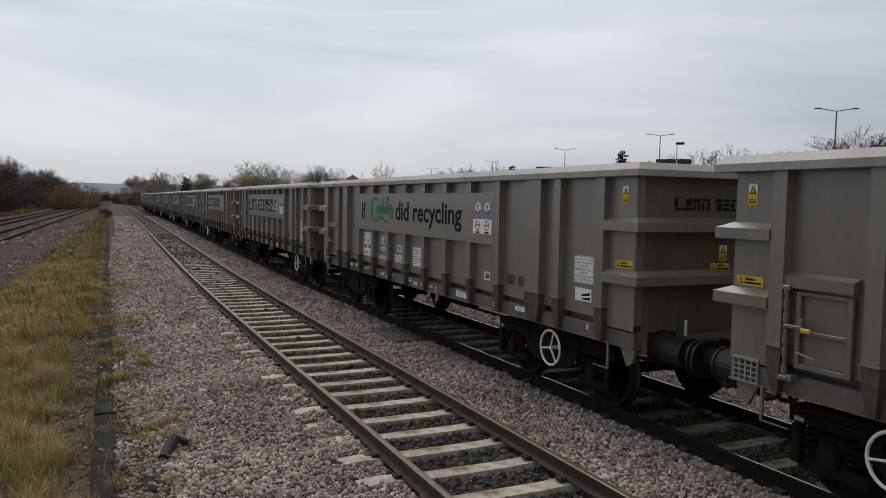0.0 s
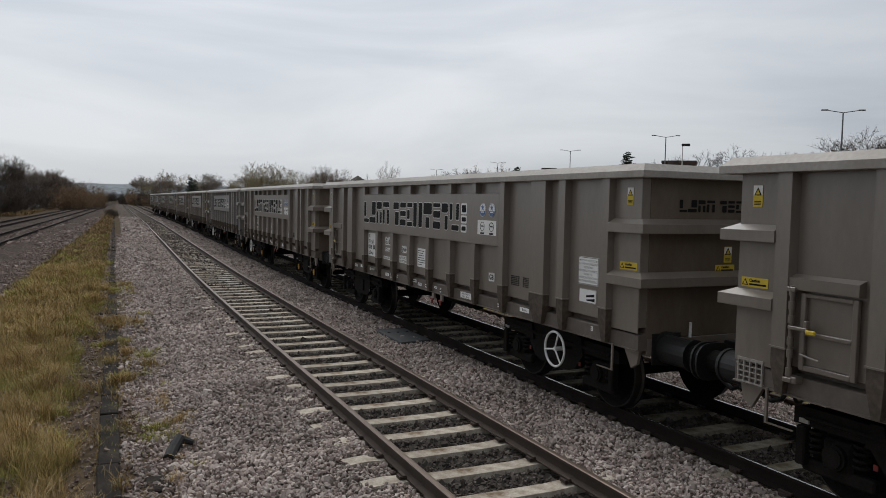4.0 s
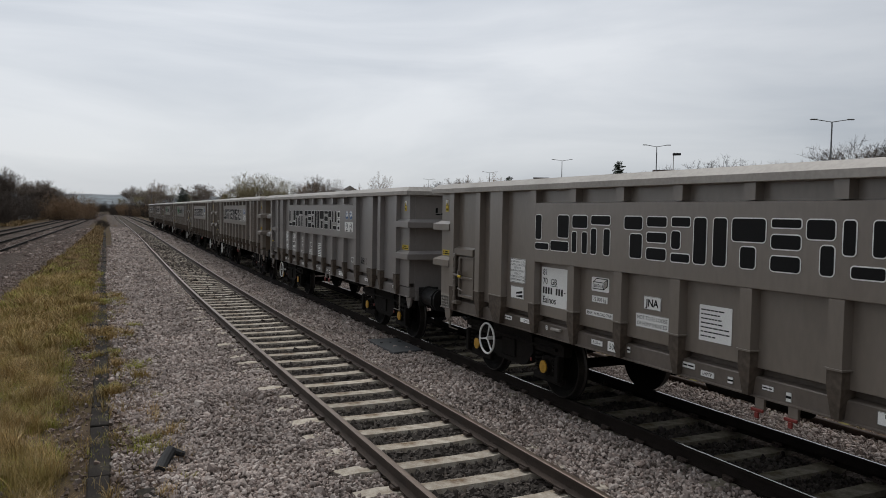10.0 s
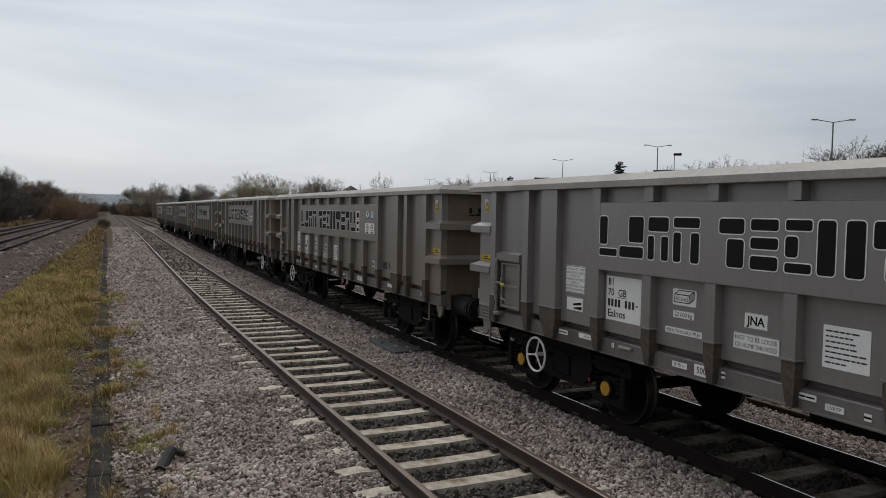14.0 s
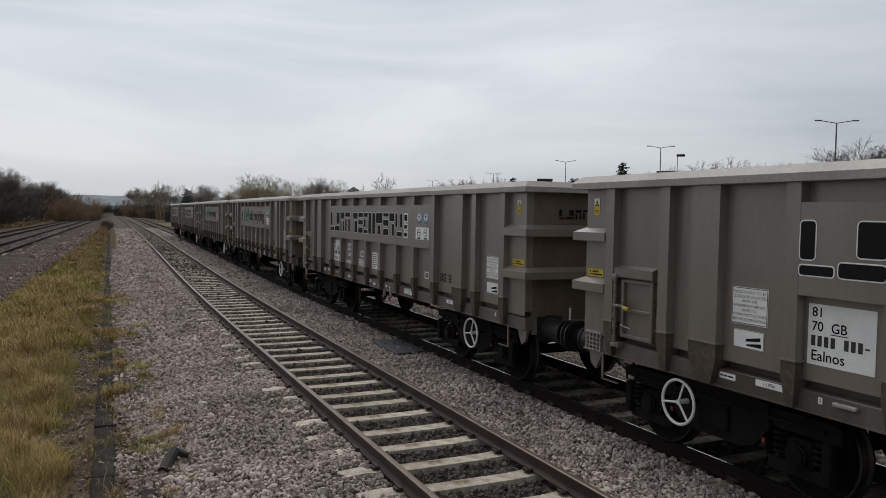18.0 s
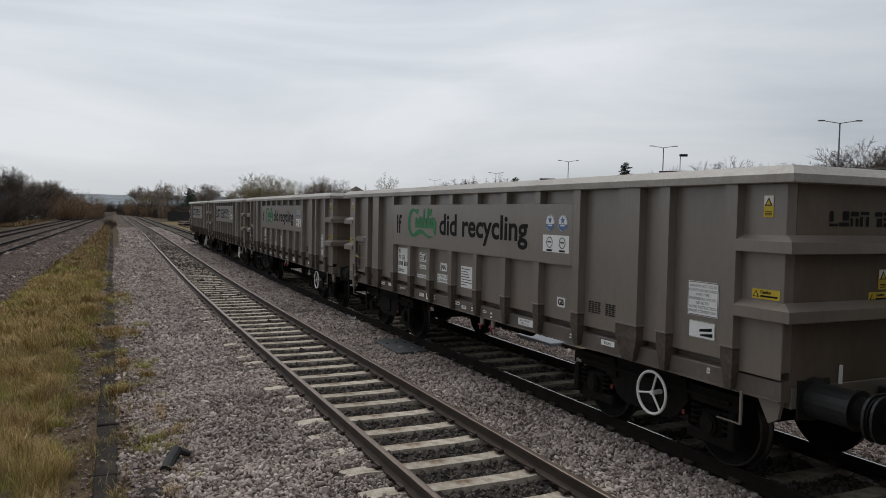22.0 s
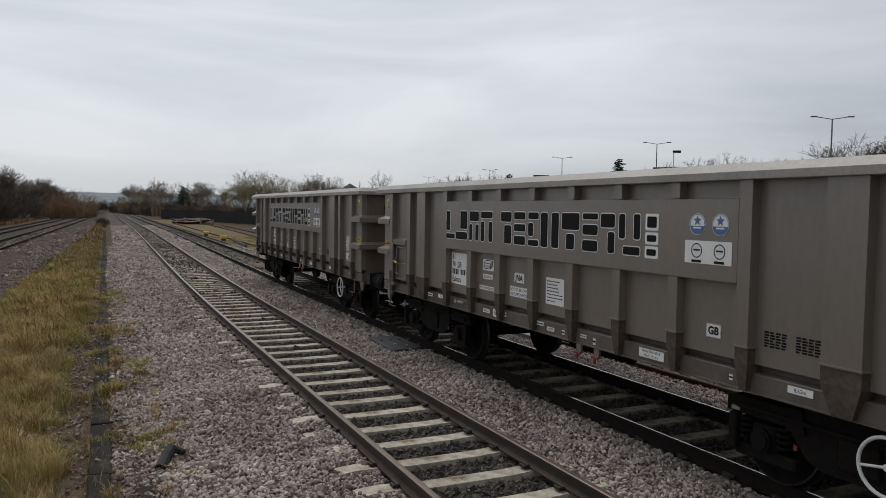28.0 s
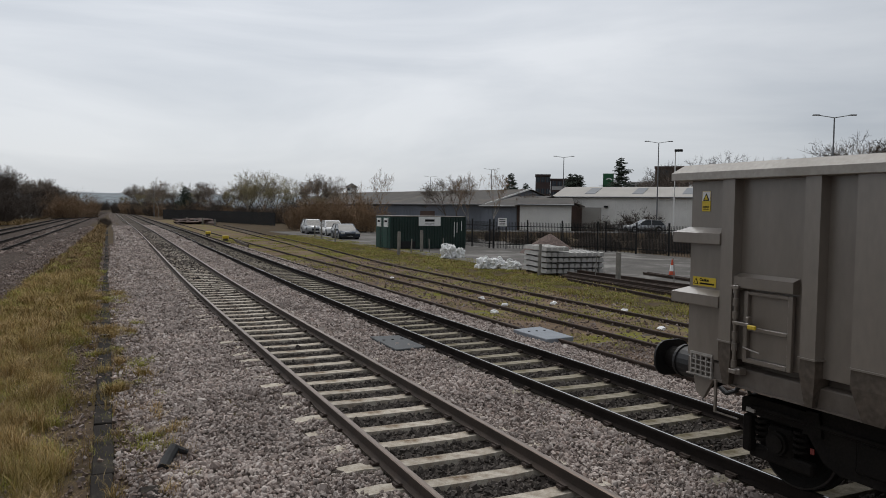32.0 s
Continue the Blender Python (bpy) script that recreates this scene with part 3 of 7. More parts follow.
BLOCK_F = np.array([(0, 2, 1), (0, 3, 2), (4, 5, 6), (4, 6, 7), (0, 1, 5), (0, 5, 4), (1, 2, 6), (1, 6, 5), (2, 3, 7), (2, 7, 6), (3, 0, 4), (3, 4, 7)])


def tri_mesh(name, verts, tris, material, label, category):
    me = bpy.data.meshes.new(name)
    me.vertices.add(len(verts))
    me.vertices.foreach_set("co", np.ascontiguousarray(verts, dtype=np.float32).ravel())
    me.loops.add(tris.size)
    me.loops.foreach_set("vertex_index", np.ascontiguousarray(tris, dtype=np.int32).ravel())
    me.polygons.add(len(tris))
    me.polygons.foreach_set("loop_start", np.arange(0, tris.size, 3, dtype=np.int32))
    me.polygons.foreach_set("use_smooth", np.zeros(len(tris), dtype=bool))
    me.update(calc_edges=True)
    me.materials.append(material)
    return tagged(new(name, me), label, category, kind="stuff")


def turns(rng, n):
    q = rng.normal(size=(n, 4))
    q /= np.linalg.norm(q, axis=1)[:, None]
    a, b, c, d = q.T
    return np.stack([np.stack([1 - 2 * (c * c + d * d), 2 * (b * c - a * d), 2 * (b * d + a * c)], -1),
                     np.stack([2 * (b * c + a * d), 1 - 2 * (b * b + d * d), 2 * (c * d - a * b)], -1),
                     np.stack([2 * (b * d - a * c), 2 * (c * d + a * b), 1 - 2 * (b * b + c * c)], -1)], 1)


def stones(name, boxes, density, size, material, label, seed, keep=None, lift=0.0, fine=False):
    rng = np.random.default_rng(seed)
    pts = []
    for x0, x1, y0, y1 in boxes:
        n = int((x1 - x0) * (y1 - y0) * density)
        pts.append(np.stack([rng.uniform(x0, x1, n), rng.uniform(y0, y1, n)], -1))
    pts = np.concatenate(pts)
    inside = pts[:, 0] < 1.55 * pts[:, 1] + 1.0
    pts = pts[inside]
    if keep is not None:
        pts = pts[keep(pts[:, 0], pts[:, 1])]
    n = len(pts)
    z = np.array([bed_height(a, b) for a, b in pts]) + rng.uniform(-0.026, 0.040, n) + lift
    shift = np.array([bend(b) for b in pts[:, 1]])
    r = size * rng.lognormal(0, 0.28, n)
    corners, facets = (ICO, ICO_F) if fine else (BLOCK, BLOCK_F)
    m = len(corners)
    shape = corners[None] * (0.78 + rng.uniform(-0.32, 0.32, (n, m, 3 if not fine else 1)))
    shape = shape * rng.uniform(0.5, 1.2, (n, 1, 3)) * r[:, None, None]
    shape = np.einsum("nij,nkj->nki", turns(rng, n), shape)
    shape = shape + np.stack([pts[:, 0] + shift, pts[:, 1], z], -1)[:, None, :]
    tris = (facets[None] + (np.arange(n) * m)[:, None, None]).reshape(-1, 3)
    return tri_mesh(name, shape.reshape(-1, 3), tris, material, label, "stones")


def clear_of_track(x0, phase):
    def test(x, y):
        d = np.abs(x - x0)
        off = np.abs((y - phase) / PITCH_S - np.round((y - phase) / PITCH_S)) * PITCH_S
        rail = np.abs(d - 0.7525) > 0.085
        sleeper = (off > 0.135) | ((d > 0.86) & ((x > x0) | (x0 > 5) | (np.sin(y * 3.1 + 1.0) + 0.5 * np.sin(y * 11.0 + x * 9.0) > -0.1))) | (d > 1.27)
        return rail & sleeper
    return test


ta, tb = clear_of_track(XA, 0.06), clear_of_track(XB, 0.30)
both = lambda x, y: ta(x, y) & tb(x, y)
off_trough = lambda x, y: (np.abs(x - (-0.07 + 0.0145 * y) + np.array([bend(q) for q in y])) > 0.12) | (np.sin(y * 7.0 + x * 40) > 0.93)
stones("shoulder_stones", [(0.75, 2.86, 5.0, 15)], 1500, 0.0222, M_STONE, "loose pale grey ballast stones of the shoulder", 1, both, fine=True)
stones("shoulder_stones", [(4.42, 6.02, 3.5, 15), (7.75, 9.15, 5, 15)], 1400, 0.0222, M_STONE, "loose pinkish grey ballast stones between the lines", 2, both, fine=True)
stones("crib_stones", [(2.92, 4.24, 3.5, 17)], 1300, 0.021, M_STONE_DARK, "dark oily stones between the sleepers", 3, both, -0.004)
stones("crib_stones", [(6.2, 7.55, 4, 17)], 1200, 0.021, M_STONE_DARK, "dark stones between the sleepers of the goods line", 4, both, -0.004)
stones("crib_stones", [(2.92, 4.24, 17, 34), (6.2, 7.55, 17, 34)], 480, 0.031, M_STONE_CRIB, "dark stones between sleepers farther along", 8, both, -0.004)
oily = lambda x, y: (np.abs(np.abs(x - XA) - 0.7525) > 0.09) & (np.sin(y * 1.3 + x * 2.0) + np.sin(y * 5.1 - x * 6.0) + np.sin(y * 0.37) > 0.2)
stones("crib_stones", [(2.92, 4.24, 24, 60)], 26, 0.030, M_STONE_DARK, "dark oily stones spread over the sleepers farther along", 18, oily, 0.05)
stones("crib_stones", [(2.92, 4.24, 34, 92), (6.2, 7.55, 34, 92)], 140, 0.05, M_STONE_CRIB, "dark stones between the farthest sleepers", 48, both, -0.004)
stones("shoulder_stones", [(0.75, 2.86, 15, 30), (4.42, 6.02, 15, 30), (7.75, 8.9, 15, 30)], 700, 0.0265, M_STONE, "grey ballast stones farther along the line", 5, both)
stones("shoulder_stones", [(0.75, 2.75, 30, 56), (4.42, 6.02, 30, 56), (7.75, 8.9, 30, 56)], 260, 0.038, M_STONE, "grey ballast stones far along the line", 7, both)
stones("shoulder_stones", [(0.6, 2.75, 56, 110), (4.42, 6.02, 56, 110)], 60, 0.075, M_STONE, "grey ballast stones near the far end of the line", 27)
def thinning(x, y):
    """Full at the ballast's edge, sparse and patchy towards the trough lids."""
    patch = np.array([0.35 * noise.noise((a * 2.2, b * 0.9, 3)) + 0.2 * noise.noise((a * 6, b * 5, 8)) for a, b in zip(x, y)])
    return (x - 0.0145 * y + patch > 0.30 - 0.012 * (y - 8)) & off_trough(x, y)


stones("shoulder_stones", [(0.08, 0.76, 5.5, 16)], 1300, 0.0218, M_STONE, "grey ballast stones spilling towards the cable trough", 61, thinning, fine=True)
stones("shoulder_stones", [(0.15, 0.76, 16, 30)], 620, 0.028, M_STONE, "grey ballast stones at the shoulder's foot", 62, thinning)
stones("shoulder_stones", [(0.30, 0.76, 30, 56)], 240, 0.038, M_STONE, "grey ballast stones at the shoulder's foot farther along", 63)
stones("verge_stones", [(0.0, 0.85, 5.5, 22)], 420, 0.0205, M_STONE_BROWN, "brown stones and clinker beside the cable trough", 9, off_trough)
stones("verge_stones", [(-0.1, 0.8, 22, 60)], 170, 0.032, M_STONE_BROWN, "brown stones beside the trough farther along", 19, off_trough)
stones("verge_stones", [(-1.4, 0.0, 6, 20)], 200, 0.019, M_STONE_BROWN, "scattered brown stones in the verge", 6, off_trough)
stones("west_stones", [(-6.0, -2.3, 24, 48)], 150, 0.040, M_STONE_WEST, "brown stones on the far lines' sloping shoulder", 28, lambda x, y: x + 0.25 * np.sin(y * 1.7) + 0.2 * np.sin(y * 4.1) < -2.75 + 0.012 * (y - 24))
stones("west_stones", [(-6.5, -1.2, 48, 110)], 34, 0.085, M_STONE_WEST, "brown stones on the far shoulder farther along", 38, lambda x, y: x < -2.45 + 0.016 * (y - 48))
stones("siding_stones", [(8.9, 10.6, 5, 13)], 420, 0.022, M_STONE_BROWN, "brown stones and cinders beside the goods line", 39)
stones("siding_stones", [(8.9, 14.6, 10, 40)], 50, 0.026, M_STONE_BROWN, "scattered stones and clinker in the mossy sidings", 29)


def leaf_mat(name, colours, rough=0.9, patch=None):
    m = stone_mat(name, colours)
    if patch:
        n, l = m.node_tree.nodes, m.node_tree.links
        bsdf = n["Principled BSDF"]
        co, no, mr, mx = n.new("ShaderNodeTexCoord"), n.new("ShaderNodeTexNoise"), n.new("ShaderNodeMapRange"), n.new("ShaderNodeMixRGB")
        no.inputs["Scale"].default_value, no.inputs["Detail"].default_value = 1.6, 4
        mr.inputs["From Min"].default_value, mr.inputs["From Max"].default_value, mr.inputs["To Max"].default_value = 0.46, 0.64, 0.8
        l.new(co.outputs["Object"], no.inputs["Vector"])
        l.new(no.outputs["Fac"], mr.inputs["Value"])
        l.new(mr.outputs["Result"], mx.inputs["Fac"])
        l.new(bsdf.inputs["Base Color"].links[0].from_socket, mx.inputs["Color1"])
        mx.inputs["Color2"].default_value = (*patch, 1)
        l.new(mx.outputs["Color"], bsdf.inputs["Base Color"])
    m.node_tree.nodes["Principled BSDF"].inputs["Roughness"].default_value = rough
    return m


M_STRAW = leaf_mat("winter_straw", [(0.36, 0.225, 0.085), (0.50, 0.355, 0.16), (0.21, 0.13, 0.05), (0.60, 0.47, 0.26), (0.12, 0.09, 0.033), (0.42, 0.26, 0.095)], patch=(0.215, 0.165, 0.042))
M_STRAW_BROWN = leaf_mat("brown_dead_grass", [(0.26, 0.165, 0.075), (0.34, 0.225, 0.11), (0.17, 0.11, 0.055), (0.40, 0.29, 0.15), (0.12, 0.09, 0.04)], patch=(0.13, 0.095, 0.04))
M_TURF = leaf_mat("winter_turf", [(0.23, 0.235, 0.048), (0.31, 0.31, 0.065), (0.36, 0.30, 0.105), (0.18, 0.19, 0.042)])


def blades(name, boxes, density, height, wide, material, label, seed, clump=0.55, shift=bend, patch=1.0, thr=-0.25, edge=None, lift=-0.01, tuft=0.0, bare=0.0):
    rng = np.random.default_rng(seed)
    pts = []
    for x0, x1, y0, y1 in boxes:
        n = int((x1 - x0) * (y1 - y0) * density)
        pts.append(np.stack([rng.uniform(x0, x1, n), rng.uniform(y0, y1, n)], -1))
    pts = np.concatenate(pts)
    out_way = None
    if tuft:
        # blades crowd round the tussocks' hearts and lean away from them
        x0, x1, y0, y1 = boxes[0]
        hearts = np.stack([rng.uniform(x0, x1, int((x1 - x0) * (y1 - y0) * tuft)), rng.uniform(y0, y1, int((x1 - x0) * (y1 - y0) * tuft))], -1)
        size = rng.uniform(0.045, 0.13, len(hearts))
        own = rng.integers(0, len(hearts), int(len(pts) * 0.75))
        off = rng.normal(size=(len(own), 2)) * size[own][:, None]
        pts[:len(own)] = hearts[own] + off
        out_way = np.concatenate([np.arctan2(off[:, 1], off[:, 0]) + rng.normal(0, 0.7, len(own)), rng.uniform(0, 2 * np.pi, len(pts) - len(own))])
        out_way = out_way[(pts[:, 0] > -0.16 * pts[:, 1] - 0.6) & (pts[:, 0] < 1.55 * pts[:, 1] + 1)]
    pts = pts[(pts[:, 0] > -0.16 * pts[:, 1] - 0.6) & (pts[:, 0] < 1.55 * pts[:, 1] + 1)]
    f = np.array([0.8 * noise.noise((a * 1.1 * patch, b * 0.8 * patch, seed)) + 0.6 * noise.noise((a * 3.6 * patch, b * 3.0 * patch, seed + 9)) for a, b in pts])
    if edge:
        # thins out over half a metre towards either side
        lo, hi = np.array([edge(b) for b in pts[:, 1]]).T
        f = f + np.clip(np.minimum(pts[:, 0] - lo, hi - pts[:, 0]) / 0.55 - 0.6, -2.0, 0.25)
    pick = f + rng.uniform(-0.12, 0.12, len(f)) > thr + bare * np.clip((11.5 - pts[:, 1]) / 5.0, 0.0, 1.0)
    pts, f = pts[pick], f[pick]
    n = len(pts)
    h = height * rng.uniform(0.3, 1.15, n) * (1 + clump * np.clip(f, -0.6, 0.9))
    a = rng.uniform(0, 2 * np.pi, n) if out_way is None else out_way[pick]
    lean = h * rng.uniform(0.2, 1.25, n)
    dx, dy = np.cos(a), np.sin(a)
    z = np.array([bed_height(p, q) for p, q in pts]) + lift
    base = np.stack([pts[:, 0] + np.array([shift(q) for q in pts[:, 1]]), pts[:, 1], z], -1)
    side = np.stack([-dy, dx, np.zeros(n)], -1) * (wide * rng.uniform(0.6, 1.3, n))[:, None]
    mid = base + np.stack([dx * lean * 0.35, dy * lean * 0.35, h * 0.66], -1)
    tip = base + np.stack([dx * lean, dy * lean, h], -1)
    v = np.stack([base - side, base + side, mid + side * 0.75, mid - side * 0.75, tip], 1).reshape(-1, 3)
    t = (np.array([(0, 1, 2), (0, 2, 3), (3, 2, 4)])[None] + (np.arange(n) * 5)[:, None, None]).reshape(-1, 3)
    return tri_mesh(name, v, t, material, label, "grass")


def verge(y):
    """Edges of the grass strip: it bares the ground beside the trough lids in places."""
    right = -0.12 + 0.0145 * y - bend(y) - 0.30 * math.exp(-((y - 14.0) / 3.2) ** 2) + 0.12 * noise.noise((0, y * 0.9, 4))
    left = -2.75 + 0.35 * noise.noise((3, y * 0.35, 1)) + 0.014 * max(0, y - 30) + 0.008 * max(0, min(y, 60) - 26)
    return left, right


blades("dry_grass", [(-3.2, 0.3, 5.5, 16)], 3600, 0.17, 0.0021, M_STRAW, "tall dry straw-coloured grass beside the cable trough", 11, clump=1.6, thr=-0.02, edge=verge, tuft=13, bare=0.5)
blades("grass_stems", [(-3.2, 0.25, 5.5, 20)], 130, 0.36, 0.0017, M_STRAW, "tall thin seed stems standing over the dry grass", 71, clump=0.5, thr=-0.05, edge=verge, tuft=6)
blades("dry_grass", [(-3.4, 0.5, 16, 34)], 1300, 0.20, 0.0044, M_STRAW, "dry winter grass along the verge", 12, clump=1.5, thr=-0.20, edge=verge, tuft=9)
blades("dry_grass", [(-3.6, 1.2, 34, 60)], 420, 0.22, 0.008, M_STRAW_BROWN, "far dry grass between the lines", 13, clump=1.0, thr=-0.02, edge=verge, tuft=3)
blades("dry_grass", [(-3.6, 2.0, 60, 130)], 60, 0.30, 0.020, M_STRAW_BROWN, "farthest dry grass between the lines", 23, clump=1.0, thr=-0.25, patch=0.4, edge=verge)
blades("west_bank_grass", [(-17, -9.3, 118, 195)], 16, 0.45, 0.05, M_STRAW_BROWN, "dry grass on the bank beside the far lines", 81, clump=0.8, thr=-0.3, patch=0.3, shift=lambda y: 0.0)
blades("grass_tufts", [(-0.1, 0.85, 5.5, 26)], 1500, 0.13, 0.0035, M_STRAW, "grass tufts at the ballast's edge", 14, clump=1.2, thr=0.10, tuft=5)
blades("green_grass", [(-0.1, 0.9, 5.5, 32)], 1500, 0.08, 0.0035, M_TURF, "green tufts on the stones beside the trough", 24, clump=1.0, thr=0.24, tuft=5)
blades("green_grass", [(-3.0, 0.3, 5.5, 22)], 1500, 0.12, 0.0025, M_TURF, "green blades among the dry grass", 15, clump=0.8, thr=0.06, edge=verge, tuft=8)
blades("green_grass", [(-3.2, 0.5, 22, 60)], 350, 0.17, 0.009, M_TURF, "green blades in the far verge", 25, clump=0.8, thr=0.02, edge=verge)
blades("bank_grass", [(13.2, 18.6, 10, 34)], 900, 0.05, 0.006, M_TURF, "short mossy grass on the yard's edge", 16, clump=1.1, thr=-0.36)
blades("bank_grass", [(13.6, 19.4, 34, 75)], 240, 0.08, 0.012, M_TURF, "mossy grass along the sidings farther off", 26, clump=1.0, thr=-0.36, patch=0.6)
blades("bank_straw", [(13.6, 18.6, 12, 75)], 45, 0.13, 0.010, M_STRAW, "dry stems among the mossy grass", 36, clump=0.9, thr=-0.05, patch=0.6)
blades("siding_grass", [(8.95, 13.6, 9, 34)], 520, 0.055, 0.006, M_TURF, "moss and grass between the siding rails", 17, clump=0.8, thr=0.16, patch=0.8, shift=bend_siding, lift=0.0)
blades("siding_grass", [(8.95, 13.8, 34, 75)], 160, 0.07, 0.012, M_TURF, "moss and grass between the siding rails farther off", 37, clump=0.8, thr=0.10, patch=0.6, shift=bend_siding, lift=0.0)


# ---- the goods wagons ----
PITCH = 14.09
HALF = 6.33          # half the length of the box
WALL = 1.348         # half width at the recessed wall plates
CORNER = 1.36        # half width at the corner plates
FACE = 1.445         # half width at posts and name panel
POSTS = [(5.765, 0.15), (4.845, 0.15), (4.26, 0.37), (3.24, 0.15)]
SMALL_POSTS = [0.463 * k for k in (-5, -3, -1, 1, 3, 5)]
SIDE = Matrix(((0, 0, -1, 0), (-1, 0, 0, 0), (0, 1, 0, 0), (0, 0, 0, 1)))    # drawing plane on the west side: u runs south, v up
FRONT = Matrix(((1, 0, 0, 0), (0, 0, -1, 0), (0, 1, 0, 0), (0, 0, 0, 1)))     # drawing plane on the south end: u runs east, v up


def lettering(words, size, bold=0.0, align="LEFT", space=1.0):
    cu = bpy.data.curves.new("lettering", "FONT")
    cu.body, cu.size, cu.offset, cu.align_x, cu.space_character, cu.resolution_u = words, size, bold, align, space, 3
    ob = bpy.data.objects.new("lettering", cu)
    me = bpy.data.meshes.new_from_object(ob)
    bm = bmesh.new()
    bm.from_mesh(me)
    bpy.data.objects.remove(ob)
    bpy.data.meshes.remove(me)
    bpy.data.curves.remove(cu)
    return bm


def letters_apart(bm):
    """Splits painted words into their letters; what lies above one another is one letter."""
    left, groups = set(bm.verts), []
    while left:
        todo, island = [left.pop()], []
        while todo:
            v = todo.pop()
            island.append(v)
            for e in v.link_edges:
                o = e.other_vert(v)
                if o in left:
                    left.remove(o)
                    todo.append(o)
        groups.append((min(v.co.x for v in island), max(v.co.x for v in island), island))
    groups.sort(key=lambda g: g[0])
    merged = []
    for a, b, vs in groups:
        if merged and a < merged[-1][1] - 0.25 * (b - a):
            merged[-1] = (merged[-1][0], max(b, merged[-1][1]), merged[-1][2] + vs)
        else:
            merged.append((a, b, vs))
    out = []
    for a, b, vs in merged:
        nb, seen = bmesh.new(), {}
        for v in vs:
            seen[v] = nb.verts.new(v.co)
        for f in bm.faces:
            if f.verts[0] in seen:
                nb.faces.new([seen[v] for v in f.verts])
        out.append(nb)
    bm.free()
    return out


def on_plane(bm, plane, u, v, out):
    """Moves what is drawn round the origin of u, v to its place on a plane, `out` metres in front of the wagon's middle."""
    bmesh.ops.transform(bm, matrix=plane @ Matrix.Translation((u, v, out)), verts=bm.verts)
    return bm


def rounded(w, h, r, seg=4):
    pts = []
    for cx, cy, a0 in ((w / 2 - r, h / 2 - r, 0), (-w / 2 + r, h / 2 - r, 90), (-w / 2 + r, -h / 2 + r, 180), (w / 2 - r, -h / 2 + r, 270)):
        pts += [(cx + r * math.cos(radians(a0 + 90 * k / seg)), cy + r * math.sin(radians(a0 + 90 * k / seg))) for k in range(seg + 1)]
    return pts


def plate(w, h, thick=0.003, r=0.008, plane=SIDE, u=0.0, v=0.0, out=0.0):
    bm = bmesh.new()
    add_prism(bm, rounded(w, h, r), "z", 0, thick)
    bmesh.ops.recalc_face_normals(bm, faces=bm.faces)
    return on_plane(bm, plane, u, v, out)


def sign(wagon, name, u0, u1, v0, v1, out, plane=SIDE, material=None, label="", words=(), bars=0, ink=None, bold=0.0, border=True):
    """A vinyl plate with readable words, or with bars where nothing can be read. u grows to the south."""
    w, h, uc, vc = u1 - u0, v1 - v0, (u0 + u1) / 2, (v0 + v1) / 2
    p = part(name, plate(w, h, plane=plane, u=uc, v=vc, out=out), material or M_WHITE, wagon, label)
    ink = ink or M_INK
    if border:
        bm = bmesh.new()
        t = min(w, h) * 0.016
        for a, b, c, d in ((-w / 2 + t, -h / 2 + t, w / 2 - t, -h / 2 + 2 * t), (-w / 2 + t, h / 2 - 2 * t, w / 2 - t, h / 2 - t), (-w / 2 + t, -h / 2 + 2 * t, -w / 2 + 2 * t, h / 2 - 2 * t), (w / 2 - 2 * t, -h / 2 + 2 * t, w / 2 - t, h / 2 - 2 * t)):
            add_box(bm, a, b, 0, c, d, 0.0015)
        part("border", on_plane(bm, plane, uc, vc, out + 0.0035), ink, p)
    if words:
        step = h * 0.86 / len(words)
        for i, line in enumerate(words):
            if not line.strip():
                continue
            bm = lettering(line, step * 0.92, bold, "CENTER")
            xs = [q.co.x for q in bm.verts]
            k = min(1.0, w * 0.9 / (max(xs) - min(xs)))
            bmesh.ops.scale(bm, vec=(k, 1, 1), verts=bm.verts)
            part("wording", on_plane(bm, plane, uc, v1 - h * 0.07 - step * (i + 0.80), out + 0.005), ink, p)["kind"] = "stuff"
    if bars:
        bm = bmesh.new()
        rnd = random.Random(int(abs(uc) * 1000) + bars)
        step = h * 0.86 / bars
        for i in range(bars):
            length = w * rnd.uniform(0.45, 0.86)
            y = h / 2 - h * 0.07 - step * (i + 0.5)
            x = -w * 0.44
            while x < -w * 0.44 + length - step * 0.2:
                run = step * rnd.uniform(0.5, 1.6)
                add_box(bm, x, y - step * 0.15, 0, min(x + run, w * 0.44), y + step * 0.15, 0.0015)
                x += run + step * 0.22
        part("print_block", on_plane(bm, plane, uc, vc, out + 0.0035), M_INK_THIN if bars > 2 else ink, p)["kind"] = "stuff"
    return p


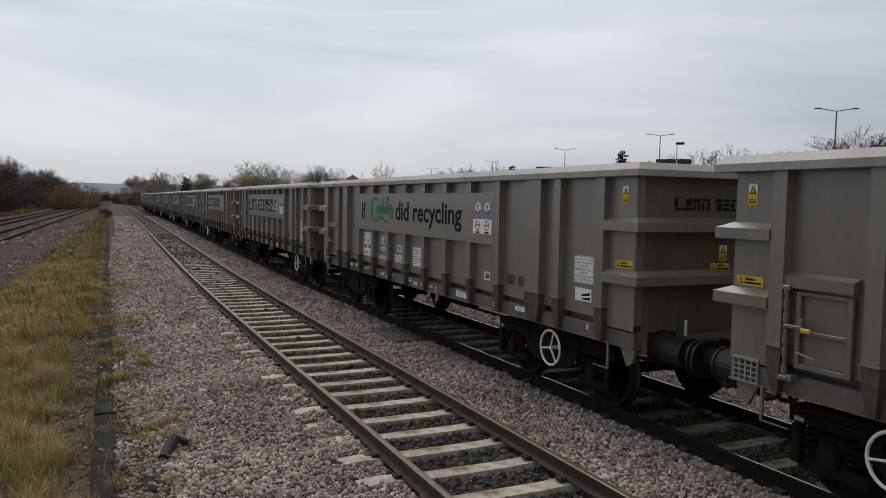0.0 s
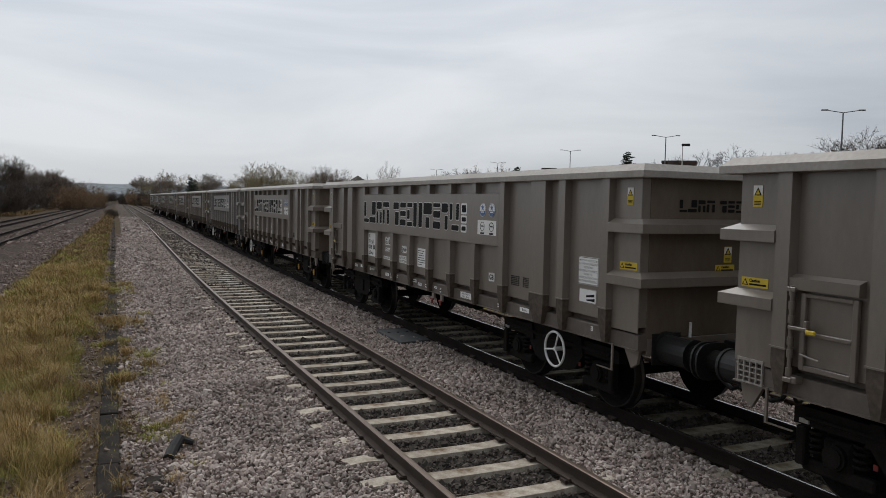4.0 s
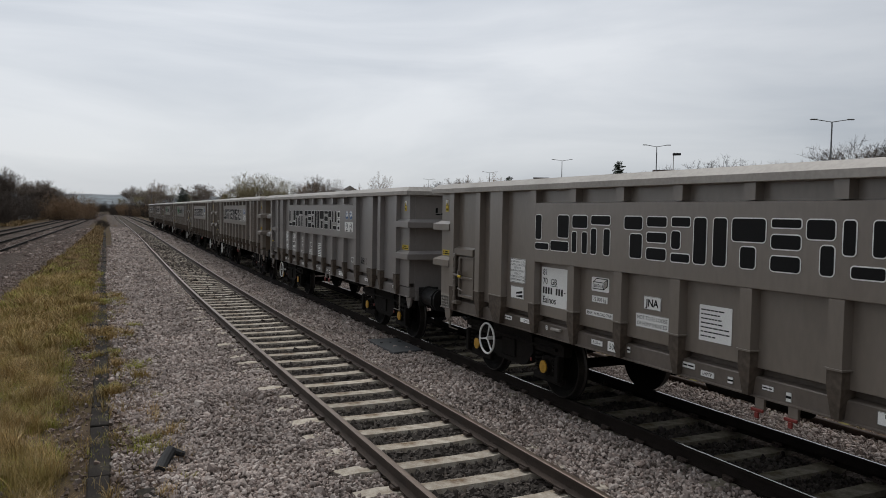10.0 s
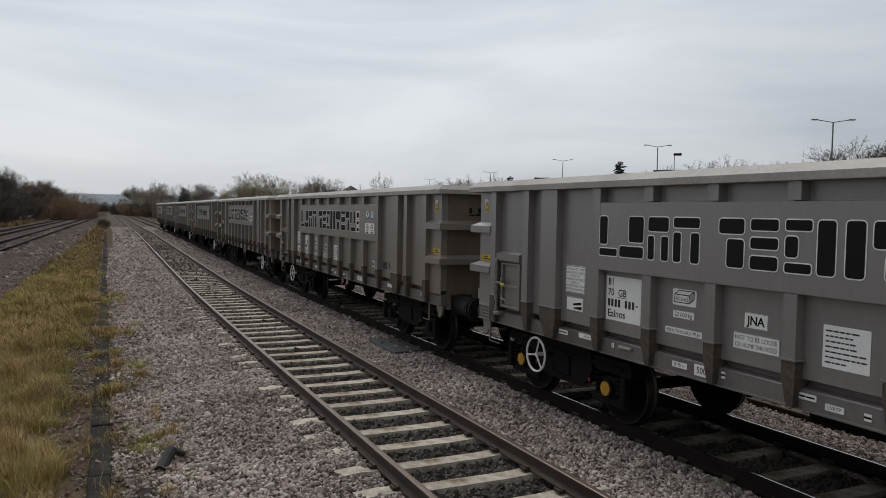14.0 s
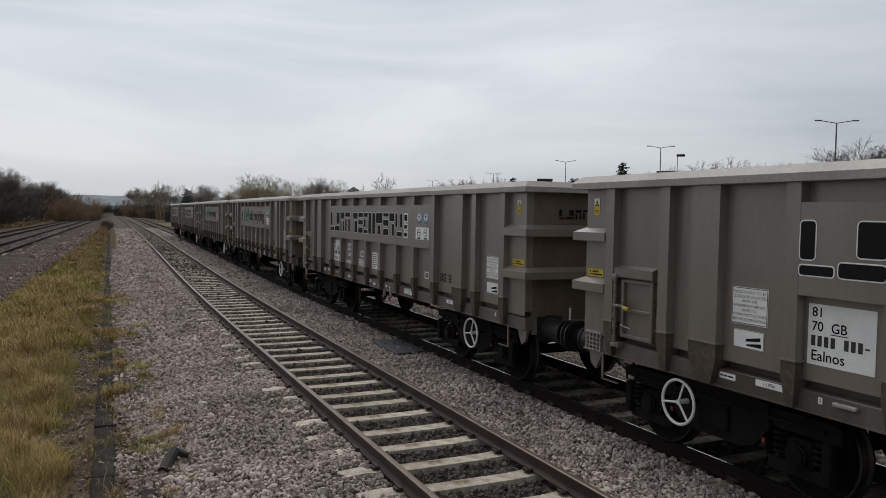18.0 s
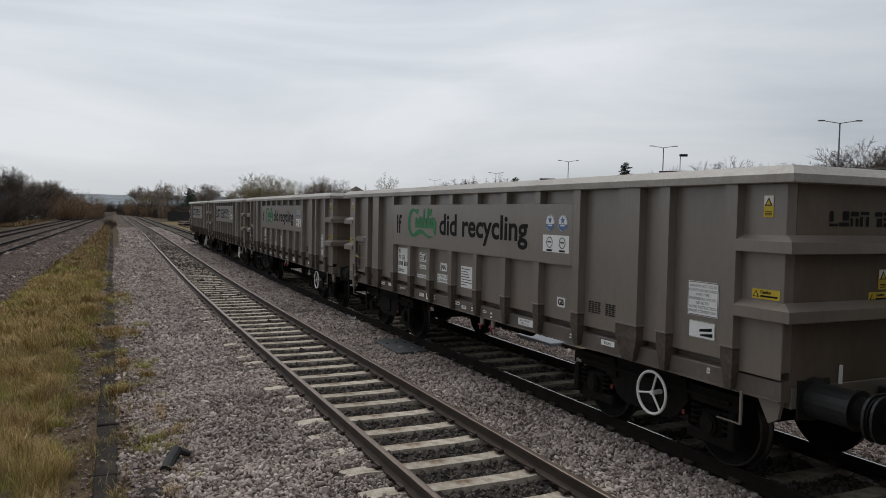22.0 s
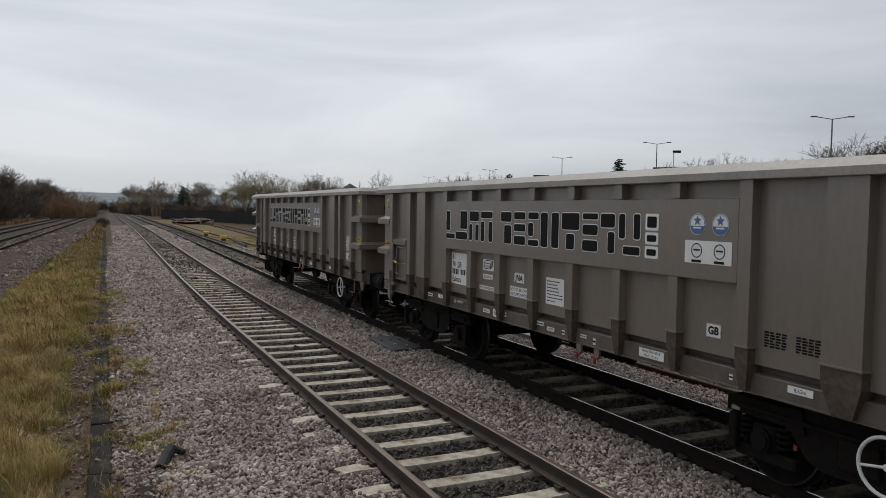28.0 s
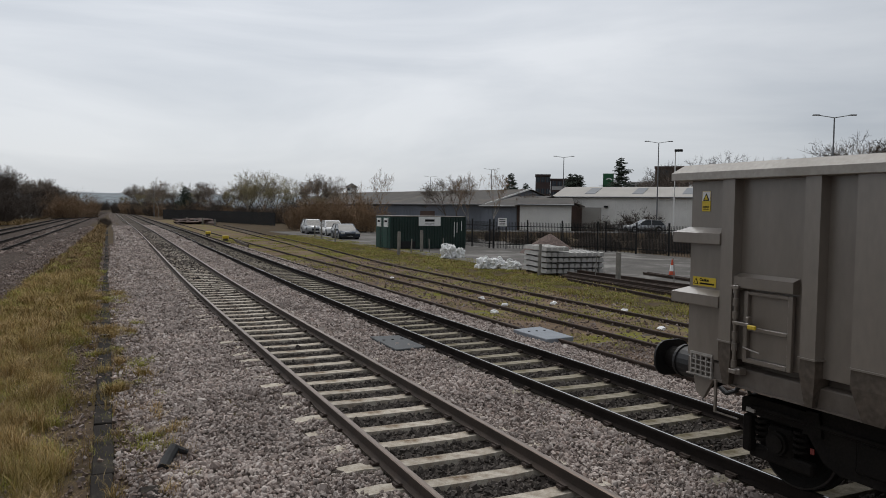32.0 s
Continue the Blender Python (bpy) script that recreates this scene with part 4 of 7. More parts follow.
def hazard(wagon, u0, u1, v0, v1, out, upright, plane=SIDE):
    """A yellow warning plate: a black-edged triangle and a line of print."""
    w, h, uc, vc = u1 - u0, v1 - v0, (u0 + u1) / 2, (v0 + v1) / 2
    p = part("warning_sign", plate(w, h, plane=plane, u=uc, v=vc, out=out), M_YELLOW, wagon, "yellow warning plate with a triangle")
    tri = bmesh.new()
    s = (w if upright else h) * 0.40
    cx, cy = (0, h * 0.2) if upright else (-w / 2 + h * 0.5, 0)
    add_prism(tri, [(cx - s, cy - s * 0.8), (cx + s, cy - s * 0.8), (cx, cy + s * 0.9)], "z", 0, 0.0015)
    if upright:
        part("pale_field", plate(w * 0.94, h * 0.46, 0.001, 0.003, plane, uc, vc + h * 0.25, out + 0.0032), M_WHITE, p)
    part("triangle", on_plane(tri, plane, uc, vc, out + 0.0045), M_INK, p)
    tri = bmesh.new()
    add_prism(tri, [(cx - s * 0.6, cy - s * 0.6), (cx + s * 0.6, cy - s * 0.6), (cx, cy + s * 0.5)], "z", 0, 0.0015)
    part("triangle_field", on_plane(tri, plane, uc, vc, out + 0.0066), M_YELLOW, p)
    if upright:
        bm = bmesh.new()
        for k in range(3):
            add_box(bm, -w * 0.34, -h * (0.27 + 0.07 * k), 0, w * 0.34, -h * (0.235 + 0.07 * k), 0.0015)
        part("print_block", on_plane(bm, plane, uc, vc, out + 0.0035), M_INK, p)
    else:
        bm = lettering("Caution", h * 0.42, 0.002)
        part("wording", on_plane(bm, plane, u0 + h * 1.05, vc + h * 0.06, out + 0.005), M_INK, p)
        bm = bmesh.new()
        add_box(bm, h * 1.05 - w / 2, -h * 0.3, 0, w * 0.43, -h * 0.12, 0.0015)
        part("print_block", on_plane(bm, plane, uc, vc, out + 0.0035), M_INK, p)
    return p


def name_blocks(parent, plane, u0, v0, h, out, scale=1.0, ink_edge=True):
    """The owner's mark: outlined dark bars and blocks, as wide and tall as the painted ones are."""
    # each block: start, end, then its pieces in parts of its width and height
    stem, top, low, right = (0, 0.36, 0, 1), (0.42, 1, 0.56, 1), (0.42, 1, 0, 0.46), (0.64, 1, 0, 1)
    blocks = ((0.0, 0.36, ((0, 0.5, 0.27, 1), (0, 1, 0, 0.24))), (0.37, 0.81, ((0.36, 1, 0.35, 1), (0, 1, 0, 0.32))), (0.85, 1.20, ((0, 1, 0.62, 1), (0, 0.38, 0, 0.59), (0.6, 1, 0, 0.59))),
              (1.24, 1.64, ((0, 1, 0.72, 1), (0, 0.36, 0, 0.69), (0.62, 1, 0, 0.69))), (1.86, 2.20, ((0, 1, 0.64, 1), (0.3, 1, 0, 0.61))), (2.24, 2.58, ((0, 1, 0.72, 1), (0, 1, 0.38, 0.66), (0, 1, 0, 0.32))),
              (2.62, 2.92, ((0, 1, 0.74, 1), (0, 0.55, 0.27, 0.71), (0, 1, 0, 0.24))), (2.94, 3.40, ((0, 0.44, 0, 1), (0.56, 1, 0, 1))), (3.43, 3.85, ((0, 1, 0.5, 1), (0.25, 0.75, 0, 0.47))),
              (3.88, 4.22, ((0, 1, 0.78, 1), (0, 1, 0.40, 0.72), (0, 1, 0, 0.34))), (4.24, 4.54, ((0, 1, 0.60, 1), (0.46, 1, 0, 0.57))), (4.58, 4.98, ((0, 0.36, 0.36, 1), (0.64, 1, 0.36, 1), (0.2, 1, 0, 0.26))))
    e = 0.0135 * scale
    for a, b, pieces in blocks:
        w = (b - a) * scale
        for x0, x1, y0, y1 in pieces:
            pw, ph = (x1 - x0) * w - e, (y1 - y0) * h - e
            uc, vc = u0 + a * scale + (x0 + x1) / 2 * w, v0 + (y0 + y1) / 2 * h
            r = min(0.045 * scale, pw * 0.3, ph * 0.3)
            if ink_edge:
                part("mark_outline", plate(pw, ph, 0.002, r, plane, uc, vc, out), M_WHITE, parent, "white outline of a painted mark")
            part("mark_block", plate(pw - e * 1.7, ph - e * 1.7, 0.0015, r * 0.7, plane, uc, vc, out + 0.0026), M_INK, parent, "black painted block")


def green_mark(w, out):
    """The sponsor's mark in plain shapes: a crescent, a row of round-ended strokes on a band, a leaf above and a wave below."""
    bm = bmesh.new()
    outer = [(-2.12 + 0.27 * math.cos(radians(a)), 2.42 + 0.27 * math.sin(radians(a))) for a in range(60, 301, 15)]
    inner = [(-2.09 + 0.19 * math.cos(radians(a)), 2.42 + 0.21 * math.sin(radians(a))) for a in range(300, 59, -15)]
    n = len(outer)
    for k in range(n - 1):
        add_prism(bm, [outer[k], outer[k + 1], inner[n - 2 - k], inner[n - 1 - k]], "z", 0, 0.0020)
    add_prism(bm, [(-2.00, 2.67), (-1.85, 2.67), (-1.90, 2.57), (-1.99, 2.60)], "z", 0, 0.0026)
    for k in range(10):
        h = (0.20, 0.18, 0.22, 0.20, 0.36, 0.19, 0.38, 0.20, 0.21, 0.20)[k]
        x = -1.98 + 0.093 * k
        add_prism(bm, [(x + a + 0.12 * b, 2.325 + h / 2 + b) for a, b in rounded(0.066, h, 0.03, 3)], "z", 0, 0.0032)
    add_prism(bm, [(x, y) for x, y in ((-2.0, 2.335), (-1.05, 2.335), (-1.07, 2.37), (-2.0, 2.37))], "z", 0, 0.0038)
    add_prism(bm, [(-1.11 + a, 2.345 + b) for a, b in rounded(0.11, 0.24, 0.05, 3)], "z", 0, 0.0044)
    for q, (x, y) in enumerate(((-1.36, 2.63), (-1.29, 2.645), (-1.325, 2.585))):
        add_prism(bm, [(x + 0.045 * math.cos(0.785 * k), y + 0.04 * math.sin(0.785 * k)) for k in range(8)], "z", 0, 0.002 + 0.0006 * q)
    line = [(-2.00 + 0.78 * k / 18, 2.215 + 0.045 * math.sin(k / 18 * 6.0 - 0.4), 0.055 - 0.045 * k / 18) for k in range(19)]
    for (a, p, g), (b, q, h) in zip(line, line[1:]):
        add_prism(bm, [(a, p - g), (b, q - h), (b, q + h), (a, p + g)], "z", 0, 0.002)
    bmesh.ops.recalc_face_normals(bm, faces=bm.faces)
    part("green_mark", on_plane(bm, SIDE, 0, 0, out), M_GREEN_INK, w, "green painted brand mark")


def make_wagon():
    w = root("freight_wagon", "grey steel open box wagon of a moving goods train", "freight wagon", "goods train")
    P, U = M_PAINT, M_UNDER
    for k in (-1, 1):
        side = part("side_wall", box(k * 1.24, -HALF, 1.235, k * WALL, HALF, 2.96, 0.004), P, w)
        part("end_wall", box(-1.238, k * (HALF - 0.06), 1.10, 1.238, k * HALF, 2.96, 0.004), M_END, w)
        for j in (-1, 1):
            part("corner_plate", box(k * (WALL + 0.001), min(j * 5.845, j * HALF), 1.17, k * CORNER, max(j * 5.845, j * HALF), 2.93, 0.004), P, w)
        # rim with a sloping upper face
        prof = [(0, 2.93), (0.205, 2.93), (0.21, 2.935), (0.21, 3.005), (0.12, 3.085), (0, 3.085)]
        for along in (True, False):
            bm = bmesh.new()
            # mitred at both ends
            a, b = [[bm.verts.new((k * (1.28 + u), j * (6.285 + u), z) if along else (j * (1.28 + u), k * (6.285 + u), z)) for u, z in prof] for j in (-1, 1)]
            for n in range(6):
                bm.faces.new((a[n], a[(n + 1) % 6], b[(n + 1) % 6], b[n]))
            bm.faces.new(a)
            bm.faces.new(b)
            bmesh.ops.recalc_face_normals(bm, faces=bm.faces)
            part("top_rim", bm, M_RIM, w, "pale weathered rim")
        # lower channel of the side
        part("sill", prism([(k * 1.22, 1.234), (k * 1.25, 1.234), (k * 1.25, 1.165), (k * 1.335, 1.15), (k * 1.345, 1.14), (k * 1.345, 0.985), (k * 1.375, 0.98), (k * 1.375, 0.968), (k * 1.22, 0.968)], "y", -HALF + 0.001, HALF - 0.001), (M_SILL, ), w)
        part("headstock", box(-1.219, k * (HALF - 0.12), 0.90, 1.219, k * (HALF - 0.001), 1.098, 0.006), P, w)
        for z0 in (2.307, 1.70):
            bm = bmesh.new()
            prof = [(0, z0), (0.145, z0), (0.15, z0 + 0.005), (0.15, z0 + 0.105), (0.0, z0 + 0.165)]
            # one mitred channel round the end of the box
            loops = [[bm.verts.new(v) for v in ring] for ring in (
                [(-WALL - a * 0.74, k * 5.845, z) for a, z in prof], [(-WALL - a * 0.74, k * (HALF + a), z) for a, z in prof],
                [(WALL + a * 0.74, k * (HALF + a), z) for a, z in prof], [(WALL + a * 0.74, k * 5.845, z) for a, z in prof])]
            for la, lb in zip(loops, loops[1:]):
                for i in range(5):
                    bm.faces.new((la[i], la[(i + 1) % 5], lb[(i + 1) % 5], lb[i]))
            bm.faces.new(loops[0])
            bm.faces.new(loops[-1])
            bmesh.ops.recalc_face_normals(bm, faces=bm.faces)
            part("rib", bm, P, w)
    # posts
    kinds = {}
    for wide in (0.15, 0.37):
        a = wide / 2
        bm = bmesh.new()
        add_prism(bm, [(-WALL, -a - 0.012), (-FACE, -a), (-FACE, a), (-WALL, a + 0.012)], "z", 1.40, 2.93)
        add_prism(bm, [(-WALL, -a - 0.03), (-FACE - 0.012, -a - 0.014), (-FACE - 0.012, a + 0.014), (-WALL, a + 0.03)], "z", 1.385, 1.40)
        lo, hi = [(-1.266, -a * 0.45), (-1.41, -a * 0.5), (-1.41, a * 0.5), (-1.266, a * 0.45)], [(-1.266, -a - 0.012), (-FACE + 0.004, -a), (-FACE + 0.004, a), (-1.266, a + 0.012)]
        v0, v1, v2 = [bm.verts.new((x, y, 0.98)) for x, y in lo], [bm.verts.new((x, y, 1.24)) for x, y in hi], [bm.verts.new((x, y, 1.385)) for x, y in hi]
        for p, q in ((v0, v1), (v1, v2)):
            for i in range(4):
                bm.faces.new((p[i], p[(i + 1) % 4], q[(i + 1) % 4], q[i])).material_index = 1
        bm.faces.new(v0).material_index = 1
        bmesh.ops.recalc_face_normals(bm, faces=bm.faces)
        kinds[wide] = bm
    done = {}
    for y, wide in POSTS + [(-y, wd) for y, wd in POSTS]:
        for turn in (0, 180):
            if wide in done:
                share("post", done[wide], w, pose(0, y, 0, 0, 0, turn))
            else:
                done[wide] = part("post", kinds[wide], (P, M_FOOT), w)
                done[wide].matrix_basis = pose(0, y, 0, 0, 0, turn)
    # shorter posts under the name panel, with their feet, and stubs above it
    a = 0.07
    low = bmesh.new()
    add_prism(low, [(-WALL, -a - 0.012), (-FACE, -a), (-FACE, a), (-WALL, a + 0.012)], "z", 1.40, 1.963)
    add_prism(low, [(-WALL, -a - 0.03), (-FACE - 0.012, -a - 0.014), (-FACE - 0.012, a + 0.014), (-WALL, a + 0.03)], "z", 1.385, 1.40)
    lo, hi = [(-1.266, -a * 0.5), (-1.41, -a * 0.5), (-1.41, a * 0.5), (-1.266, a * 0.5)], [(-1.266, -a - 0.012), (-FACE + 0.004, -a), (-FACE + 0.004, a), (-1.266, a + 0.012)]
    v0, v1, v2 = [low.verts.new((x, y, 0.98)) for x, y in lo], [low.verts.new((x, y, 1.24)) for x, y in hi], [low.verts.new((x, y, 1.385)) for x, y in hi]
    for p, q in ((v0, v1), (v1, v2)):
        for i in range(4):
            low.faces.new((p[i], p[(i + 1) % 4], q[(i + 1) % 4], q[i])).material_index = 1
    low.faces.new(v0).material_index = 1
    bmesh.ops.recalc_face_normals(low, faces=low.faces)
    low = part("post", low, (P, M_FOOT), w)
    stub = part("post_stub", prism([(-WALL, -0.08), (-FACE, -0.068), (-FACE, 0.068), (-WALL, 0.08)], "z", 2.767, 2.93), P, w)
    for src, name in ((low, "post"), (stub, "post_stub")):
        first = True
        for y in SMALL_POSTS:
            for turn in (0, 180):
                if first:
                    src.matrix_basis, first = pose(0, y, 0, 0, 0, turn), False
                else:
                    share(name, src, w, pose(0, y, 0, 0, 0, turn))
    for k in (-1, 1):
        part("name_panel", prism([(k * WALL, 1.965), (k * (FACE - 0.006), 1.965), (k * FACE, 1.971), (k * FACE, 2.755), (k * WALL, 2.765)], "y", -3.16, 3.16), P, w)
    part("floor_plate", box(-1.21, -6.2, 1.02, 1.21, 6.2, 1.10), M_PAINT_IN, w)
    part("load_bay_lining", box(-1.236, -6.26, 1.101, 1.236, 6.26, 1.12), M_PAINT_IN, w)
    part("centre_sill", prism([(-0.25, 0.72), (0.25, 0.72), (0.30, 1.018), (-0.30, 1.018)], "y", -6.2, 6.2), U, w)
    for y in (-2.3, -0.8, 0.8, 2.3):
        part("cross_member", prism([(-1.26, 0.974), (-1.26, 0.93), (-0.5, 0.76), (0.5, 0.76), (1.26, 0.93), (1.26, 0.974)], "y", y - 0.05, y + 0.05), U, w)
    # inspection door in the trailing bay: a plate in a channel frame, hung on a locking bar in knuckles
    d = part("access_door", box(-1.366, 5.09, 1.275, -1.349, 5.57, 1.87, 0.003), P, w)
    part("lintel", prism([(-1.349, 1.915), (-1.425, 1.915), (-1.432, 1.922), (-1.432, 2.02), (-1.349, 2.05)], "y", 5.02, 5.685), P, w)
    for y0, y1, z0, z1 in ((5.04, 5.088, 1.23, 1.895), (5.53, 5.578, 1.23, 1.895), (5.089, 5.529, 1.23, 1.274), (5.089, 5.529, 1.86, 1.895), (5.089, 5.529, 1.53, 1.565)):
        part("door_frame", box(-1.405, y0, z0, -1.367, y1, z1, 0.004), P, d)
    bm = bmesh.new()
    add_tube(bm, (-1.435, 5.645, 1.15), (-1.435, 5.645, 1.95), 0.017, 12)
    part("locking_bar", bm, P, d)
    for z in (1.20, 1.36, 1.47, 1.66, 1.78, 1.90):
        part("knuckle", tube((-1.435, 5.645, z - 0.035), (-1.435, 5.645, z + 0.035), 0.027, 12), P, d)
    for z in (1.13, 1.92):
        part("bar_bracket", box(-1.46, 5.60, z - 0.02, -1.35, 5.69, z + 0.02, 0.005), P, d)
    part("bar_foot", box(-1.45, 5.56, 1.105, -1.352, 5.67, 1.165, 0.008), P, w)
    bm = bmesh.new()
    add_box(bm, -1.465, 5.46, 1.575, -1.445, 5.655, 1.605, 0.004)
    add_box(bm, -1.460, 5.47, 1.60, -1.41, 5.50, 1.665, 0.006)
    part("latch", bm, P, d)
    part("handle", box(-1.478, 5.375, 1.555, -1.450, 5.47, 1.595, 0.008), M_YELLOW, d, "yellow handle grip")
    bm = bmesh.new()
    add_tube(bm, (-1.41, 5.56, 1.37), (-1.43, 5.54, 1.37), 0.008, 8)
    add_tube(bm, (-1.43, 5.54, 1.37), (-1.43, 5.36, 1.345), 0.008, 8)
    part("grab_rail", bm, M_RIM, d)
    # corner fittings
    for k in (-1, 1):
        bm = bmesh.new()
        for z in (0.98, 1.20):
            add_box(bm, -1.375, k * 5.98, z - 0.012, -1.345, k * 6.28, z + 0.012)
        for j in range(5):
            y = 5.985 + 0.07 * j
            add_box(bm, -1.374, k * y, 0.992, -1.350, k * (y + 0.012), 1.188)
        for j in range(3):
            add_box(bm, -1.372, k * 5.98, 1.03 + 0.05 * j, -1.356, k * 6.28, 1.04 + 0.05 * j)
        bmesh.ops.recalc_face_normals(bm, faces=bm.faces)
        if k > 0:
            part("label_holder", bm, M_RIM, w, "wire grid label holder")
        else:
            bm.free()
        part("bracket", prism([(k * 6.02, 0.97), (k * 6.30, 0.97), (k * 6.26, 0.80), (k * 6.16, 0.74)], "x", -1.30, -1.26), P, w)
        bm = bmesh.new()
        add_box(bm, -1.39, k * 5.90, 0.68, -1.37, k * 5.925, 0.99)
        add_box(bm, -1.39, k * 5.62, 0.668, -1.37, k * 5.925, 0.679)
        bmesh.ops.recalc_face_normals(bm, faces=bm.faces)
        part("step_iron", bm, P, w)
        part("uncoupling_handle", box(-0.62, k * (HALF + 0.004), 1.09, -0.59, k * (HALF + 0.03), 1.27, 0.004), M_WHITE, w)
        # buffers
        for x in (-0.95, 0.95):
            turn = Matrix.Translation((x, k * HALF, 0.98)) @ Matrix.Rotation(radians(-90 * k), 4, "X")
            bm = bmesh.new()
            add_lathe(bm, [(0.20, 0.0), (0.20, 0.03), (0.165, 0.035), (0.165, 0.44), (0.18, 0.445), (0.18, 0.48)], turn, 20)
            b = part("buffer", bm, M_BLACK, w, smooth=False)
            bm = bmesh.new()
            add_lathe(bm, [(0.125, 0.40), (0.125, 0.68)], turn, 18)
            part("plunger", bm, M_WHEEL, b)
            bm = bmesh.new()
            pts = rounded(0.50, 0.40, 0.17, 5)
            add_prism(bm, pts, "z", 0.665, 0.69)
            add_prism(bm, [(u * 0.9, v * 0.88) for u, v in pts], "z", 0.69, 0.703)
            bmesh.ops.recalc_face_normals(bm, faces=bm.faces)
            bmesh.ops.transform(bm, matrix=turn, verts=bm.verts)
            part("buffer_head", bm, M_BLACK, b)
            bm = bmesh.new()
            add_box(bm, x - 0.2, k * HALF, 0.80, x + 0.2, k * (HALF + 0.022), 1.16)
            bmesh.ops.recalc_face_normals(bm, faces=bm.faces)
            part("base_plate", bm, M_BLACK, b)
        bm = bmesh.new()
        add_box(bm, -0.06, k * HALF, 0.93, 0.06, k * (HALF + 0.26), 1.03, 0.01)
        for j in range(3):
            add_torus(bm, Matrix.Translation((0.0, k * (HALF + 0.28 + 0.05 * j), 0.86 - 0.13 * j)) @ Matrix.Rotation(radians(90), 4, "Y" if j % 2 else "X"), 0.075, 0.02, 14, 6)
        bmesh.ops.recalc_face_normals(bm, faces=bm.faces)
        part("screw_coupling", bm, M_BLACK, w)
        for x in (-0.35, 0.4):
            bm = bmesh.new()
            pts = [Vector((x, k * HALF, 0.86)), Vector((x, k * (HALF + 0.18), 0.80)), Vector((x, k * (HALF + 0.30), 0.62)), Vector((x, k * (HALF + 0.44), 0.56)), Vector((x, k * (HALF + 0.56), 0.62))]
            for p, q in zip(pts, pts[1:]):
                add_tube(bm, p, q, 0.026, 8)
            part("air_hose", bm, M_BLACK, w)
    # brake gear under the middle
    part("air_reservoir", tube((-0.2, -0.2, 0.72), (-0.2, 1.1, 0.72), 0.17, 14), U, w)
    part("brake_cylinder", tube((0.45, -1.5, 0.7), (0.45, -0.7, 0.7), 0.16, 14), U, w)
    for y in (-0.576, -0.94):
        bm = bmesh.new()
        add_box(bm, -1.36, y - 0.06, 0.85, -1.33, y + 0.04, 0.967)
        part("hanger", bm, P, w)
        bm = bmesh.new()
        add_box(bm, -1.385, y - 0.07, 0.84, -1.362, y + 0.07, 0.87, 0.006)
        add_box(bm, -1.385, y - 0.02, 0.78, -1.362, y + 0.025, 0.84, 0.006)
        part("brake_release_handle", bm, M_RED, w, "red release handle")
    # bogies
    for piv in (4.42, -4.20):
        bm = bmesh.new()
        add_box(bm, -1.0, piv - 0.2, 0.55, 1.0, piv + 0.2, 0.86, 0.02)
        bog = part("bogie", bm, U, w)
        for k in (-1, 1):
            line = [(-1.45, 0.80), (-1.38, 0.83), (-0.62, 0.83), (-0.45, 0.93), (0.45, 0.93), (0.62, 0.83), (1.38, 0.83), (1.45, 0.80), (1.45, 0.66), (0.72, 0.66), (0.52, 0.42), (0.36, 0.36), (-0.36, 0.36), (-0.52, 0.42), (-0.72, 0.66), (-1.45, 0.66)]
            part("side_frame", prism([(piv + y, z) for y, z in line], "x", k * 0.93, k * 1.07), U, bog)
            for j in (-1, 1):
                y = piv + j * 1.01
                bm = bmesh.new()
                add_box(bm, k * 0.94, y - 0.15, 0.32, k * 1.06, y + 0.15, 0.60, 0.03)
                add_tube(bm, (k * 1.0, y, 0.46), (k * 1.10, y, 0.46), 0.115, 16)
                bmesh.ops.recalc_face_normals(bm, faces=bm.faces)
                ax = part("axle_box", bm, U, bog)
                for q in (-0.22, 0.22):
                    bm = bmesh.new()
                    for c in range(4):
                        add_torus(bm, Matrix.Translation((k * 1.02, y + q, 0.44 + 0.058 * c)), 0.06, 0.016, 14, 6)
                    part("coil_spring", bm, U, bog)
                bm = bmesh.new()
                add_box(bm, k * 0.96, y - 0.36, 0.24, k * 1.05, y + 0.36, 0.36, 0.02)
                bmesh.ops.recalc_face_normals(bm, faces=bm.faces)
                part("spring_tray", bm, U, bog)
                bm = bmesh.new()
                add_box(bm, k * 0.72, y - j * 0.60, 0.28, k * 0.82, y - j * 0.50, 0.72, 0.02)
                bmesh.ops.recalc_face_normals(bm, faces=bm.faces)
                part("brake_block", bm, U, bog)
                part("brake_tag", box(k * 1.071, y - j * 0.40, 0.47, k * 1.082, y - j * 0.36, 0.52), M_RED, bog, "small red tag")
            part("pivot_pocket", box(k * 1.071, piv - 0.20, 0.44, k * 1.10, piv + 0.20, 0.72, 0.02), U, bog)
            part("brake_beam", tube((k * 1.09, piv - 1.30, 0.74), (k * 1.09, piv + 1.30, 0.74), 0.024, 8), U, bog)
            for y in (-0.62, 0.62):
                part("gusset", prism([(piv + y - 0.10, 0.64), (piv + y + 0.10, 0.64), (piv + y + 0.06, 0.86), (piv + y - 0.06, 0.86)], "x", k * 1.071, k * 1.105), U, bog)
            for y in (-1.34, 1.34):
                part("guard_bracket", box(k * 1.02, piv + y - 0.05, 0.30, k * 1.12, piv + y + 0.05, 0.66, 0.015), U, bog)
            part("chain_lug", box(k * 1.071, piv + 1.28, 0.68, k * 1.09, piv + 1.38, 0.72), M_RIM, bog)
